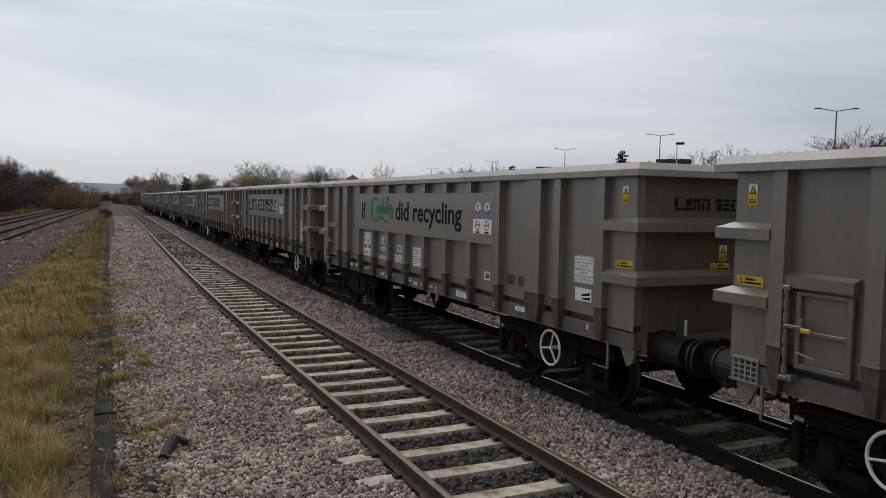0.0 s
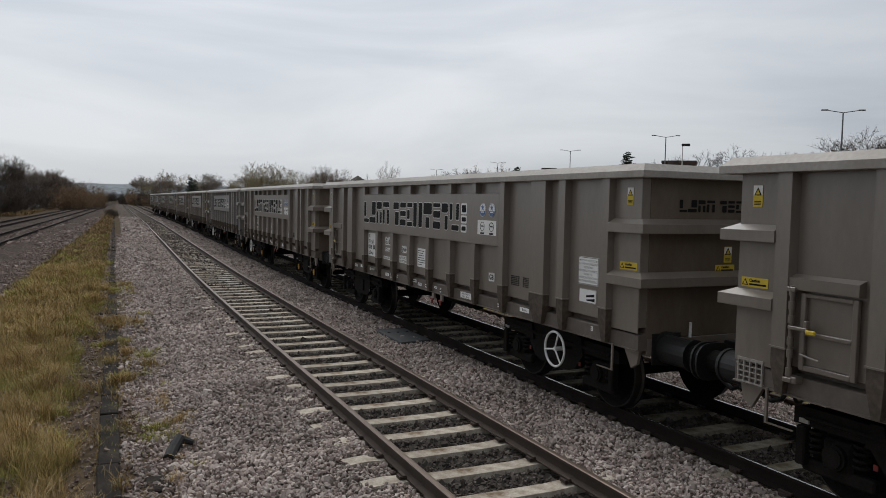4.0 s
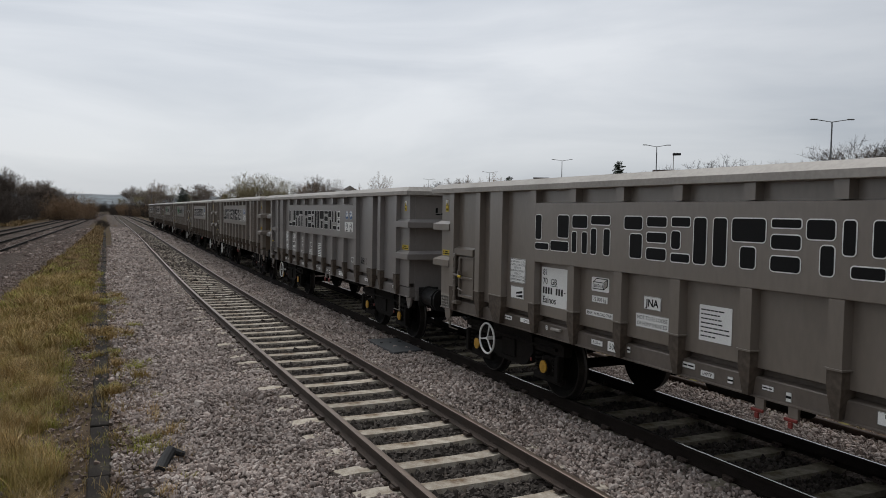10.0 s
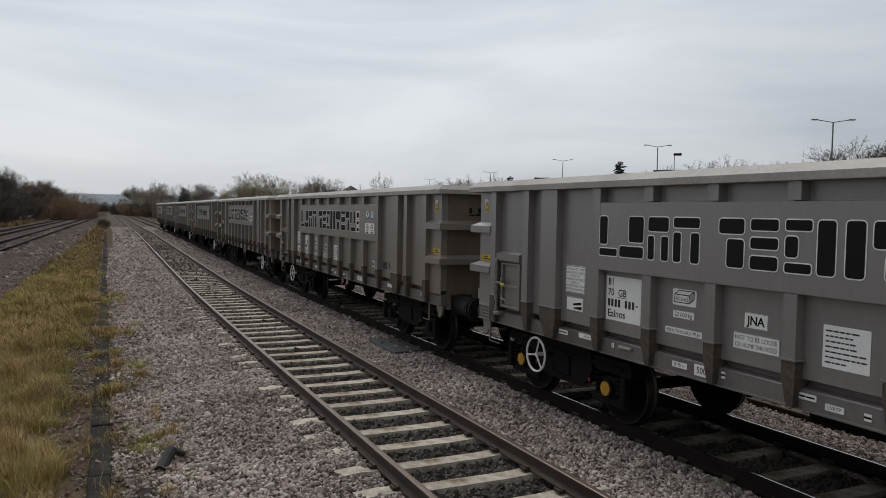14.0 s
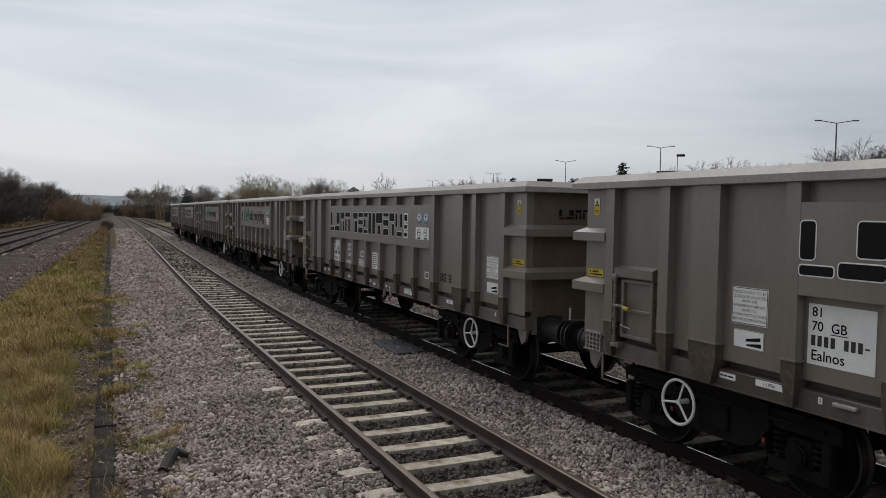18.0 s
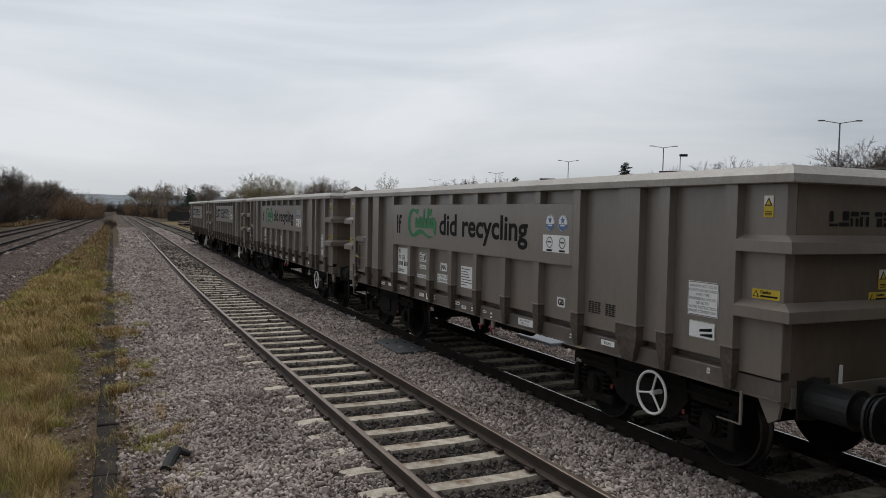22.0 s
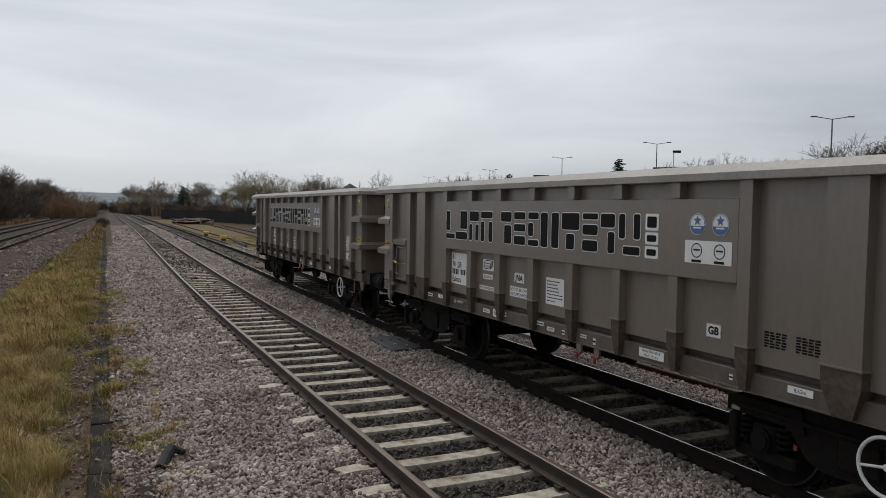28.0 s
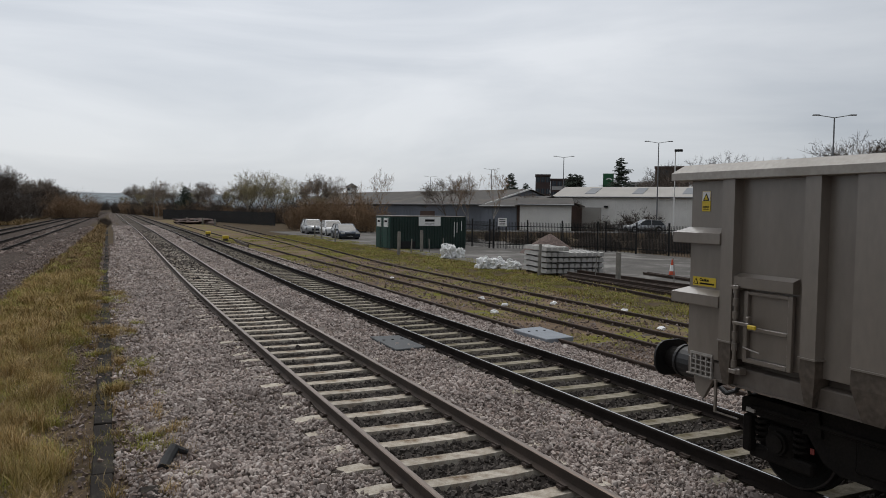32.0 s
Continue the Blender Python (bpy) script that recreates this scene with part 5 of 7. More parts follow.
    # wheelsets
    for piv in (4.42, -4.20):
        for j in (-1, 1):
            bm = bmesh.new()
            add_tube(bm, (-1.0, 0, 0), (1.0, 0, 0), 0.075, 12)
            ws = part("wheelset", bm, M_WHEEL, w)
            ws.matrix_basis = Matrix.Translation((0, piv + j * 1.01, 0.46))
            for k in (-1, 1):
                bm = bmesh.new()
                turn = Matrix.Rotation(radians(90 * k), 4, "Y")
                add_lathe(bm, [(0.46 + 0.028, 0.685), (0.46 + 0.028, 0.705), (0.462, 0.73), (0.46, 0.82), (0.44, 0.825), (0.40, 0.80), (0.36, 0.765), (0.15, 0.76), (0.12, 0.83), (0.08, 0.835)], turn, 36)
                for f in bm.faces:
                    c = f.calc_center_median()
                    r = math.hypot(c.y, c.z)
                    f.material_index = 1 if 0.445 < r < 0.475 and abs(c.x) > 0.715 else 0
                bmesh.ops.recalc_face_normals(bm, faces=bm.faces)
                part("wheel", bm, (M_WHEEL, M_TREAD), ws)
    # plates and signs common to all
    out = WALL + 0.002
    n = part("number_plate", plate(0.62, 0.515, plane=SIDE, u=-2.81, v=1.6425, out=out), M_WHITE, w, "white plate with the wagon's type and country")
    for word, u, v, size in (("81", -3.085, 1.795, 0.115), ("70", -3.085, 1.675, 0.115), ("GB", -2.90, 1.675, 0.115), ("Ealnos", -3.085, 1.425, 0.125)):
        part("wording", on_plane(lettering(word, size, 0.0012), SIDE, u, v, out + 0.005), M_INK, n)
    part("underline", on_plane(box(0, 0, 0, 0.165, 0.007, 0.0015), SIDE, -2.905, 1.655, out + 0.0035), M_INK, n)
    bm = bmesh.new()
    for c in range(9):
        if c not in (4,):
            add_box(bm, -0.27 + 0.062 * c, -0.044 if c != 8 else -0.007, 0, -0.27 + 0.062 * c + 0.040, 0.044 if c != 8 else 0.007, 0.0015)
    part("number_bar", on_plane(bm, SIDE, -2.815, 1.59, out + 0.0035), M_INK_THIN, n)["kind"] = "stuff"
    v = part("volume_plate", plate(0.34, 0.17, 0.003, 0.02, SIDE, -1.83, 1.775, out), M_WHITE, w, "white plate with a drawn box and the load volume")
    bm = bmesh.new()
    for (a, b), (c, e) in (((-0.14, -0.055), (0.07, -0.055)), ((0.07, -0.055), (0.07, 0.025)), ((0.07, 0.025), (-0.14, 0.025)), ((-0.14, 0.025), (-0.14, -0.055)), ((-0.14, 0.025), (-0.075, 0.07)),
                           ((-0.075, 0.07), (0.14, 0.07)), ((0.14, 0.07), (0.07, 0.025)), ((0.14, 0.07), (0.14, -0.01)), ((0.14, -0.01), (0.07, -0.055))):
        add_tube(bm, (a, b, 0), (c, e, 0), 0.0045, 4)
    part("box_drawing", on_plane(bm, SIDE, -1.83, 1.775, out + 0.0035), M_INK, v)
    part("shaded_side", on_plane(prism([(0.078, -0.045), (0.134, -0.008), (0.134, 0.058), (0.078, 0.02)], "z", 0, 0.001), SIDE, -1.83, 1.775, out + 0.0035), M_RIM, v)
    part("wording", on_plane(lettering("60.0m3", 0.062, 0.0, "CENTER"), SIDE, -1.865, 1.738, out + 0.005), M_INK, v)
    sign(w, "tare_plate", -1.99, -1.68, 1.555, 1.635, out, words=("22 000 kg",))
    sign(w, "payload_plate", -2.10, -1.57, 1.385, 1.45, out, words=("MAX. PAYLOAD 79.8t",), border=False)
    sign(w, "type_plate", -1.04, -0.765, 1.585, 1.73, out, words=("JNA",), bold=0.003)
    sign(w, "shunting_plate", -1.165, -0.63, 1.375, 1.53, out, words=("NOT TO BE LOOSE", "OR HUMP SHUNTED"))
    sign(w, "owner_plate", -0.20, 0.225, 1.38, 1.735, out, bars=7, border=False)
    sign(w, "country_plate", 2.71, 2.905, 1.40, 1.535, out, words=("GB",), bold=0.004)
    low = 1.345 + 0.003
    sign(w, "length_plate", -3.66, -3.35, 1.075, 1.135, low, words=("13.97m",), border=False)
    sign(w, "pivot_plate", 3.69, 3.95, 1.06, 1.125, low, words=("8.62m",), border=False)
    sign(w, "brake_plate", 1.71, 2.12, 1.02, 1.125, low, words=("Brake DW-GP-A", "MAX. 101.6 t"))
    sign(w, "bay_plate", -3.0, -2.955, 1.06, 1.12, low, words=("3",))
    sign(w, "bay_plate", 5.43, 5.475, 1.06, 1.12, low, words=("5",))
    sign(w, "radius_plate", -1.98, -1.76, 1.035, 1.10, low, words=("R 70 m",))
    sign(w, "gauge_plate", -0.16, 0.02, 1.02, 1.08, low, words=("LWTP",))
    sign(w, "load_limit_plate", -1.66, -1.46, 1.01, 1.125, low, words=("500",), border=False)
    sign(w, "jack_plate", -1.30, -1.25, 1.05, 1.12, low, bars=1)
    sign(w, "gauge_plate", -4.10, -3.90, 1.06, 1.12, low, bars=1, border=False)
    sign(w, "gauge_plate", -0.42, -0.24, 1.06, 1.12, low, bars=1)
    sign(w, "jack_plate", 3.02, 3.07, 1.03, 1.09, low, bars=1)
    sign(w, "lift_plate", 0.19, 0.26, 1.02, 1.085, low, bars=1)
    sign(w, "jack_plate", 0.60, 0.73, 1.05, 1.095, low, bars=1)
    sign(w, "jack_plate", 0.86, 0.92, 1.00, 1.085, low, bars=1)
    part("connector", box(-1.39, 2.62, 1.08, -1.346, 2.84, 1.115, 0.008), M_RIM, w)
    for u in (3.42, 3.76):
        bm = bmesh.new()
        for r in range(6):
            for c in range(4):
                add_box(bm, u + 0.063 * c, 1.42 + 0.025 * r, 0, u + 0.063 * c + (0.052 if (r + c) % 3 else 0.038), 1.436 + 0.025 * r, 0.0015)
        part("load_table", on_plane(bm, SIDE, 0, 0, out), M_INK, w, "black printed load table")["kind"] = "stuff"
    for u0 in (-6.20, 6.06):
        hazard(w, u0 + 0.015, u0 + 0.125, 2.625, 2.825, CORNER + 0.002, True)
    for u0 in (-6.28, 5.98):
        hazard(w, u0, u0 + 0.31, 1.88, 1.97, CORNER + 0.002, False)
    hazard(w, -0.12, 0.0, 1.96, 2.15, HALF + 0.002, True, FRONT)
    hazard(w, -0.25, 0.05, 1.845, 1.935, HALF + 0.002, False, FRONT)
    name_blocks(w, FRONT, -0.83, 2.55, 0.15, HALF + 0.002, 0.33, False)
    return w


def dress(w, slogan, rear_brake, caps):
    """What differs from wagon to wagon: the painted panel, the end with the handbrake wheel, the axle caps."""
    out = FACE + 0.002
    if slogan:
        for letter in letters_apart(lettering("If", 0.50, 0.010)):
            part("letter", on_plane(letter, SIDE, -3.0, 2.21, out + 0.001), M_INK, w, "black painted letter")
        green_mark(w, out)
        bm = lettering("did recycling", 0.50, 0.012)
        xs = [q.co.x for q in bm.verts]
        bmesh.ops.scale(bm, vec=(2.99 / (max(xs) - min(xs)), 1, 1), verts=bm.verts)
        for letter in letters_apart(bm):
            part("letter", on_plane(letter, SIDE, -0.92, 2.24, out + 0.001), M_INK, w, "black painted letter")
    else:
        name_blocks(w, SIDE, -3.17, 2.125, 0.49, out)
        for v, h in ((2.125, 0.13), (2.275, 0.13), (2.425, 0.18)):
            part("mark_outline", plate(0.21, h, 0.002, 0.02, SIDE, 1.98, v + h / 2, out), M_WHITE, w)
            part("mark_block", plate(0.15, h - 0.06, 0.0015, 0.02, SIDE, 1.98, v + h / 2, out + 0.0026), M_INK, w)
    for u in (2.645, 2.945):
        b = part("roundel", plate(0.215, 0.215, 0.002, 0.107, SIDE, u, 2.508, out), M_WHITE, w, "pale round badge")
        foot = bmesh.new()
        add_prism(foot, [(0.094 * math.cos(radians(a)), 0.094 * math.sin(radians(a))) for a in range(190, 351, 16)], "z", 0, 0.0015)
        part("roundel_foot", on_plane(foot, SIDE, u, 2.508, out + 0.0026), M_BLUE, b)
        rim = bmesh.new()
        add_torus(rim, Matrix(), 0.098, 0.0035, 28, 4)
        part("roundel_rim", on_plane(rim, SIDE, u, 2.508, out + 0.0026), M_BLUE, b)
        star = bmesh.new()
        pts = [((0.055 if i % 2 == 0 else 0.024) * math.sin(math.pi * i / 5), (0.055 if i % 2 == 0 else 0.024) * math.cos(math.pi * i / 5) + 0.036) for i in range(10)]
        add_prism(star, pts, "z", 0, 0.0015)
        part("roundel_star", on_plane(star, SIDE, u, 2.508, out + 0.0026), M_BLUE, b)
        part("caption_bar", plate(0.10, 0.016, 0.001, 0.003, SIDE, u, 2.474, out + 0.005), M_WHITE, b)
    p = part("award_plate", plate(0.615, 0.225, 0.002, 0.006, SIDE, 2.79, 2.235, out), M_WHITE, w, "white plate with two rings")
    for u in (2.645, 2.945):
        bm = bmesh.new()
        add_torus(bm, Matrix(), 0.068, 0.005, 24, 4)
        part("ring", on_plane(bm, SIDE, u, 2.25, out + 0.003), M_INK, p)
        part("ring_bar", plate(0.085, 0.018, 0.0015, 0.004, SIDE, u, 2.255, out + 0.003), M_INK_THIN, p)
        part("caption_bar", plate(0.13, 0.025, 0.0015, 0.004, SIDE, u, 2.145, out + 0.003), M_INK, p)
    y, k = (4.68, 1) if rear_brake else (-4.60, -1)
    hub = bmesh.new()
    add_tube(hub, (-1.20, y, 0.675), (-1.335, y, 0.675), 0.028, 12)
    hub = part("handbrake_wheel", hub, M_WHITE_STEEL, w, "white spoked handbrake wheel")
    bm = bmesh.new()
    add_torus(bm, Matrix.Translation((-1.33, y, 0.675)) @ Matrix.Rotation(radians(90), 4, "Y"), 0.232, 0.016, 36, 8)
    part("hand_rim", bm, M_WHITE_STEEL, hub)
    for a in (20, 140, 260):
        part("spoke", tube((-1.325, y, 0.675), (-1.33, y - 0.23 * math.sin(radians(a)), 0.675 + 0.23 * math.cos(radians(a))), 0.012, 8), M_WHITE_STEEL, hub)
    part("brake_shaft", tube((-0.9, y, 0.675), (-1.2, y, 0.675), 0.022, 8), M_UNDER, w)
    u = -3.76 if rear_brake else 5.345
    sign(w, "loading_notice", u - 0.212, u + 0.212, 1.62, 1.967, WALL + 0.002,
         words=("WAGON NOT TO BE", "LOADED OR UNLOADED", "WITH THE", "HANDBRAKE APPLIED.", "REFER TO", "WORK INSTRUCTION", "BEFORE COMMENCING"), label="white notice about the handbrake", bold=-0.0003)
    p = sign(w, "tipping_notice", u - 0.18, u + 0.18, 1.395, 1.567, WALL + 0.002, label="white plate with a black wedge picture")
    bm = bmesh.new()
    add_prism(bm, [(-0.02, -0.06), (0.15, -0.06), (0.15, -0.02), (-0.02, -0.045)], "z", 0, 0.0015)
    add_prism(bm, [(-0.03, -0.02), (0.14, 0.0), (0.14, 0.035), (-0.03, 0.005)], "z", 0, 0.0015)
    bmesh.ops.recalc_face_normals(bm, faces=bm.faces)
    part("wedge", on_plane(bm, SIDE, u, 1.481, WALL + 0.0055), M_INK, p)
    for piv in (4.42, -4.20):
        for j in (-1, 1):
            part("axle_cap", tube((-1.101, piv + j * 1.01, 0.46), (-1.118, piv + j * 1.01, 0.46), 0.088, 18), M_YCAP if caps else M_UNDER, w, "yellow axle cap" if caps else "grimy axle cap")


M_PAINT_CLEAN = mat("clean_cool_grey_paint", (0.195, 0.180, 0.172), 0.33, 0, 0.88, 0.9, 18, 0.04, spec=0.8, dirt=(0.13, 0.112, 0.10), dirt_at=(0.54, 0.82), stretch=(1, 1, 0.35))
M_PAINT_CLEAN.node_tree.nodes["Principled BSDF"].inputs["Coat Weight"].default_value = 0.9
M_PAINT_CLEAN.node_tree.nodes["Principled BSDF"].inputs["Coat Roughness"].default_value = 0.36
M_SILL_CLEAN = mat("clean_sill_paint", (0.16, 0.145, 0.135), 0.45, 0, 0.8, 1.2, 18, 0.05, spec=0.5, dirt=(0.09, 0.075, 0.066), dirt_at=(0.5, 0.7), stretch=(1, 1, 0.6))
CLEAN = {M_PAINT: M_PAINT_CLEAN, M_SILL: M_SILL_CLEAN, M_END: M_PAINT_CLEAN}

BASE = make_wagon()
WAGONS = [BASE] + [copy_thing(BASE, Matrix()) for _ in range(10)]
for i, wagon in enumerate(WAGONS):
    slogan, rear_brake, caps = i in (2, 3, 9), i in (5, 6, 7, 10), i in (6, 7)
    dress(wagon, slogan, rear_brake, caps)
    wagon["label"] = ("grey open box wagon with a green mark and a recycling slogan" if slogan else
                      "grey open box wagon with black outlined marks and yellow axle caps" if caps else "grey open box wagon with black outlined marks along its side")
    if i == 6:
        for o in wagon.children_recursive:
            for slot in o.material_slots:
                if slot.material in CLEAN:
                    fresh = CLEAN[slot.material]
                    slot.link = "OBJECT"
                    slot.material = fresh
        wagon["label"] = "cleaner cool grey open box wagon with yellow axle caps"
    if i == 0:
        wagon["label"] = "last grey open box wagon of the passing goods train"


# ---- the yard beyond the sidings ----
M_ASPHALT = mat("worn_yard_asphalt", (0.095, 0.087, 0.078), 0.9, 0, 0.55, 0.5, 30, 0.3, dirt=(0.20, 0.19, 0.175), dirt_at=(0.50, 0.62), spec=0.3)
M_GREEN = mat("dark_green_steel", (0.008, 0.028, 0.022), 0.5, 0, 0.75, 1.2, 20, 0.08, dirt=(0.03, 0.05, 0.035), dirt_at=(0.55, 0.8))
M_GREEN_DOOR = mat("green_steel_door", (0.010, 0.055, 0.042), 0.5, 0, 0.8, 1.2, 20, 0.08)
M_FENCE = mat("black_fence_paint", (0.009, 0.009, 0.0095), 0.6, 0.1, 0.7, 3, 30, 0.1)
M_POSTC = mat("grey_concrete_post", (0.24, 0.225, 0.20), 0.95, 0, 0.65, 3, 40, 0.35)
M_BAG = mat("white_woven_bag", (0.82, 0.82, 0.81), 0.8, 0, 0.8, 4, 80, 0.3)
M_GLASS = mat("dark_car_glass", (0.02, 0.024, 0.028), 0.08, 0, 0.8, 3, 30, 0.0)
M_TYRE = mat("tyre_rubber", (0.014, 0.014, 0.014), 0.85, 0, 0.7, 6, 60, 0.2)
M_ALLOY = mat("alloy_rim", (0.42, 0.43, 0.44), 0.35, 0.8, 0.8, 6, 60, 0.05)
M_CONE = mat("orange_cone", (0.55, 0.08, 0.03), 0.6, 0, 0.8, 6, 60, 0.05)
M_LAMP = mat("lamp_glass", (0.6, 0.6, 0.58), 0.2, 0, 0.9, 6, 60, 0.0)
M_AGG = stones_mat("aggregate", (0.26, 0.20, 0.18), (0.11, 0.085, 0.075), (0.18, 0.14, 0.125), 16.0)


def yard_height(x, y):
    return bed_height(x - bend(y), y) + 0.03


yard = sheet("yard_surface", [18.4, 19.5, 21, 23, 25, 27, 29, 31, 33, 34.6], [18, 22, 26, 30, 34, 38, 42, 46, 50, 54, 60, 68, 78, 88], yard_height, M_ASPHALT, "cracked grey yard surface with puddled pale patches")
yard["category"] = "yard"


def container():
    c = root("steel_container", "dark green steel storage container with white signs", "container", at=Matrix.Translation((18.8, 49.1, -0.27)) @ Matrix.Rotation(radians(4), 4, "Z"))
    L, D, H = 6.06, 2.6, 2.42
    bm = bmesh.new()
    add_box(bm, 0.06, 0.06, 0.1, L - 0.06, D - 0.06, H - 0.06)
    n = 26
    for i in range(n):
        x = 0.2 + (L - 0.4) * i / n
        part("corrugation", prism([(x, 0.059), (x + 0.03, 0.02), (x + 0.12, 0.02), (x + 0.15, 0.059)], "z", 0.16, H - 0.14), M_GREEN, c)
    part("wall", bm, M_GREEN, c)
    part("roof", box(0.0, 0.0, H - 0.06, L, D, H, 0.02), M_POSTC, c, "weathered pale roof edge")
    for x in (0.0, L - 0.12):
        for y in (0.0, D - 0.12):
            part("corner_post", box(x, y, 0, x + 0.12, y + 0.12, H - 0.061, 0.01), M_GREEN, c)
    for k in range(2):
        d = part("door", box(-0.04, 0.14 + k * 1.2, 0.14, 0.05, 1.30 + k * 1.16, H - 0.1, 0.01), M_GREEN_DOOR, c, "lighter green steel door")
        part("lock_rod", tube((-0.07, 0.5 + k * 1.2, 0.2), (-0.07, 0.5 + k * 1.2, H - 0.2), 0.02, 8), M_GREEN, d)
        s = part("sign_board", box(-0.075, 0.35 + k * 1.2, 1.62, -0.055, 1.1 + k * 1.2, 2.25), M_WHITE, c, "white sign board")
        part("sign_bar", box(-0.085, 0.5 + k * 1.2, 1.95, -0.077, 0.95 + k * 1.2, 2.08), M_INK, s)
    s = part("sign_board", box(2.15, -0.02, 1.72, 3.92, -0.005, 2.36), M_WHITE, c, "long white company sign")
    part("sign_bar", box(2.65, -0.03, 2.02, 3.42, -0.021, 2.18), M_INK, s)
    part("sign_bar", box(2.65, -0.03, 1.84, 3.42, -0.021, 1.88), M_INK, s)
    for x, z0, z1 in ((5.05, 0.9, 2.0), (5.28, 1.2, 2.0), (5.66, 1.35, 2.05)):
        part("stencil_bar", box(x, -0.012, z0, x + 0.05, -0.004, z1), M_WHITE, c, "white stencil stroke")
    # thin black sheet stands in for shadow low on the wall
    part("door_shadow_recess", box(0.75, 0.0, 0.12, 1.9, 0.018, 0.62), M_FENCE, c, "dark sheet painted as shadow low on the wall")
    return c


container()


def bag(at, seed, sx=0.5, sz=0.9, label="white woven bulk bag slumped on the grass"):
    rng = random.Random(seed)
    bm = bmesh.new()
    bmesh.ops.create_icosphere(bm, subdivisions=4, radius=1)
    for v in bm.verts:
        c = v.co.copy()
        k = max(abs(c.x), abs(c.y), abs(c.z))
        c = c.lerp(c / k, 0.45)
        n1 = noise.noise(c * 2.1 + Vector((seed, 0, 0))) * 0.45 + abs(noise.noise(c * 3.6 + Vector((0, seed, 0)))) * -0.42 + noise.noise(c * 9) * 0.08
        c *= 1 + n1
        v.co = Vector((c.x * sx, c.y * sx * 0.9, max(-0.45, c.z) * sz * 0.55 + sz * 0.25))
    return bm


def bag_thing(x, y, z, seed, sx, sz):
    b = root("bulk_bag", "white woven bulk bag slumped on the grass", "bag", "bulk bags", at=pose(x, y, z, 0, 0, seed * 40))
    part("sack", bag(None, seed, sx, sz), M_BAG, b, smooth=False)
    for a in (0.3,):
        bm = bmesh.new()
        add_torus(bm, Matrix.Translation((sx * 0.5 * math.cos(a), sx * 0.5 * math.sin(a), sz * 0.68)) @ Matrix.Rotation(radians(80), 4, "X") @ Matrix.Rotation(a, 4, "Y"), 0.16, 0.02, 14, 5)
        part("lifting_loop", bm, M_BAG, b)


for spec in ((18.75, 39.6, -0.2, 3, 0.43, 1.0), (19.45, 39.5, -0.2, 5, 0.28, 0.7), (17.05, 32.1, -0.2, 7, 0.34, 0.66), (17.65, 31.8, -0.2, 9, 0.44, 0.62), (18.25, 31.2, -0.2, 12, 0.36, 0.5)):
    bag_thing(*spec)

# stack of spare concrete sleepers
SX, SY = Vector((0.145, 0.99, 0)).normalized(), Vector((0.99, -0.145, 0)).normalized()
stack_m = Matrix(((SY.x, SX.x, 0, 17.85), (SY.y, SX.y, 0, 27.75), (0, 0, 1, -0.21), (0, 0, 0, 1)))
M_STACK = mat("stacked_sleeper_concrete", (0.43, 0.42, 0.40), 0.9, 0, 0.75, 3, 50, 0.25, dirt=(0.22, 0.21, 0.19), dirt_at=(0.5, 0.75), vary=0.12)
bm = bmesh.new()
rows = []
for y in (0.0, 0.35, 1.25, 2.15, 2.5):
    t = 0.19 if y in (0.35, 2.15) else 0.165
    rows.append([bm.verts.new((x, y, z)) for x, z in ((-0.118, 0), (0.118, 0), (0.088, t), (-0.088, t))])
for a, b in zip(rows, rows[1:]):
    for i in range(4):
        bm.faces.new((a[i], a[(i + 1) % 4], b[(i + 1) % 4], b[i]))
bm.faces.new(rows[0])
bm.faces.new(rows[-1])
bmesh.ops.recalc_face_normals(bm, faces=bm.faces)
proto = None
for layer in range(5):
    for i in range(10):
        if layer == 4 and i not in (0, 1, 2, 3):
            continue
        rnd = random.Random(layer * 20 + i)
        m = stack_m @ pose(0.14 + 0.285 * i + rnd.uniform(-0.01, 0.01), rnd.uniform(-0.04, 0.04), 0.10 + layer * 0.245, 0, 0, rnd.uniform(-0.6, 0.6))
        s = root("spare_sleeper", "pale concrete sleeper in a stack by the yard", "sleeper", "stack of sleepers", at=m)
        if proto is None:
            proto = part("beam", bm, M_STACK, s)
        else:
            share("beam", proto, s, Matrix())
    for k, yy in enumerate((0.35, 2.1)):
        bearer = tagged(link("bearer", box(-0.02, yy - 0.04, 0, 2.9, yy + 0.04, 0.095 if layer == 0 else 0.05), M_WOOD_SL), "timber bearer between layers of concrete sleepers", "timber", "bearers")
        bearer.matrix_world = stack_m @ Matrix.Translation((0, 0, layer * 0.245 + (0.0 if layer == 0 else 0.045)))
        if layer == 4:
            bpy.data.objects.remove(bearer)

# heap of aggregate behind the stack
heap = bmesh.new()
rings = 12
for i in range(rings + 1):
    r = 2.0 * i / rings
    for k in range(28):
        a = 2 * math.pi * k / 28
        rr = r * (1 + 0.12 * noise.noise((math.cos(a) * 2, math.sin(a) * 2, 3)))
        h = 1.35 * max(0.0, 1 - (r / 2.0) ** 1.15) + 0.05 * noise.noise((rr * math.cos(a) * 2, rr * math.sin(a) * 2, 0))
        heap.verts.new((rr * math.cos(a), rr * math.sin(a), h if i < rings else -0.05))
heap.verts.ensure_lookup_table()
for i in range(rings):
    for k in range(28):
        heap.faces.new((heap.verts[i * 28 + k], heap.verts[i * 28 + (k + 1) % 28], heap.verts[(i + 1) * 28 + (k + 1) % 28], heap.verts[(i + 1) * 28 + k]))
bmesh.ops.remove_doubles(heap, verts=heap.verts, dist=0.01)
bmesh.ops.recalc_face_normals(heap, faces=heap.faces)
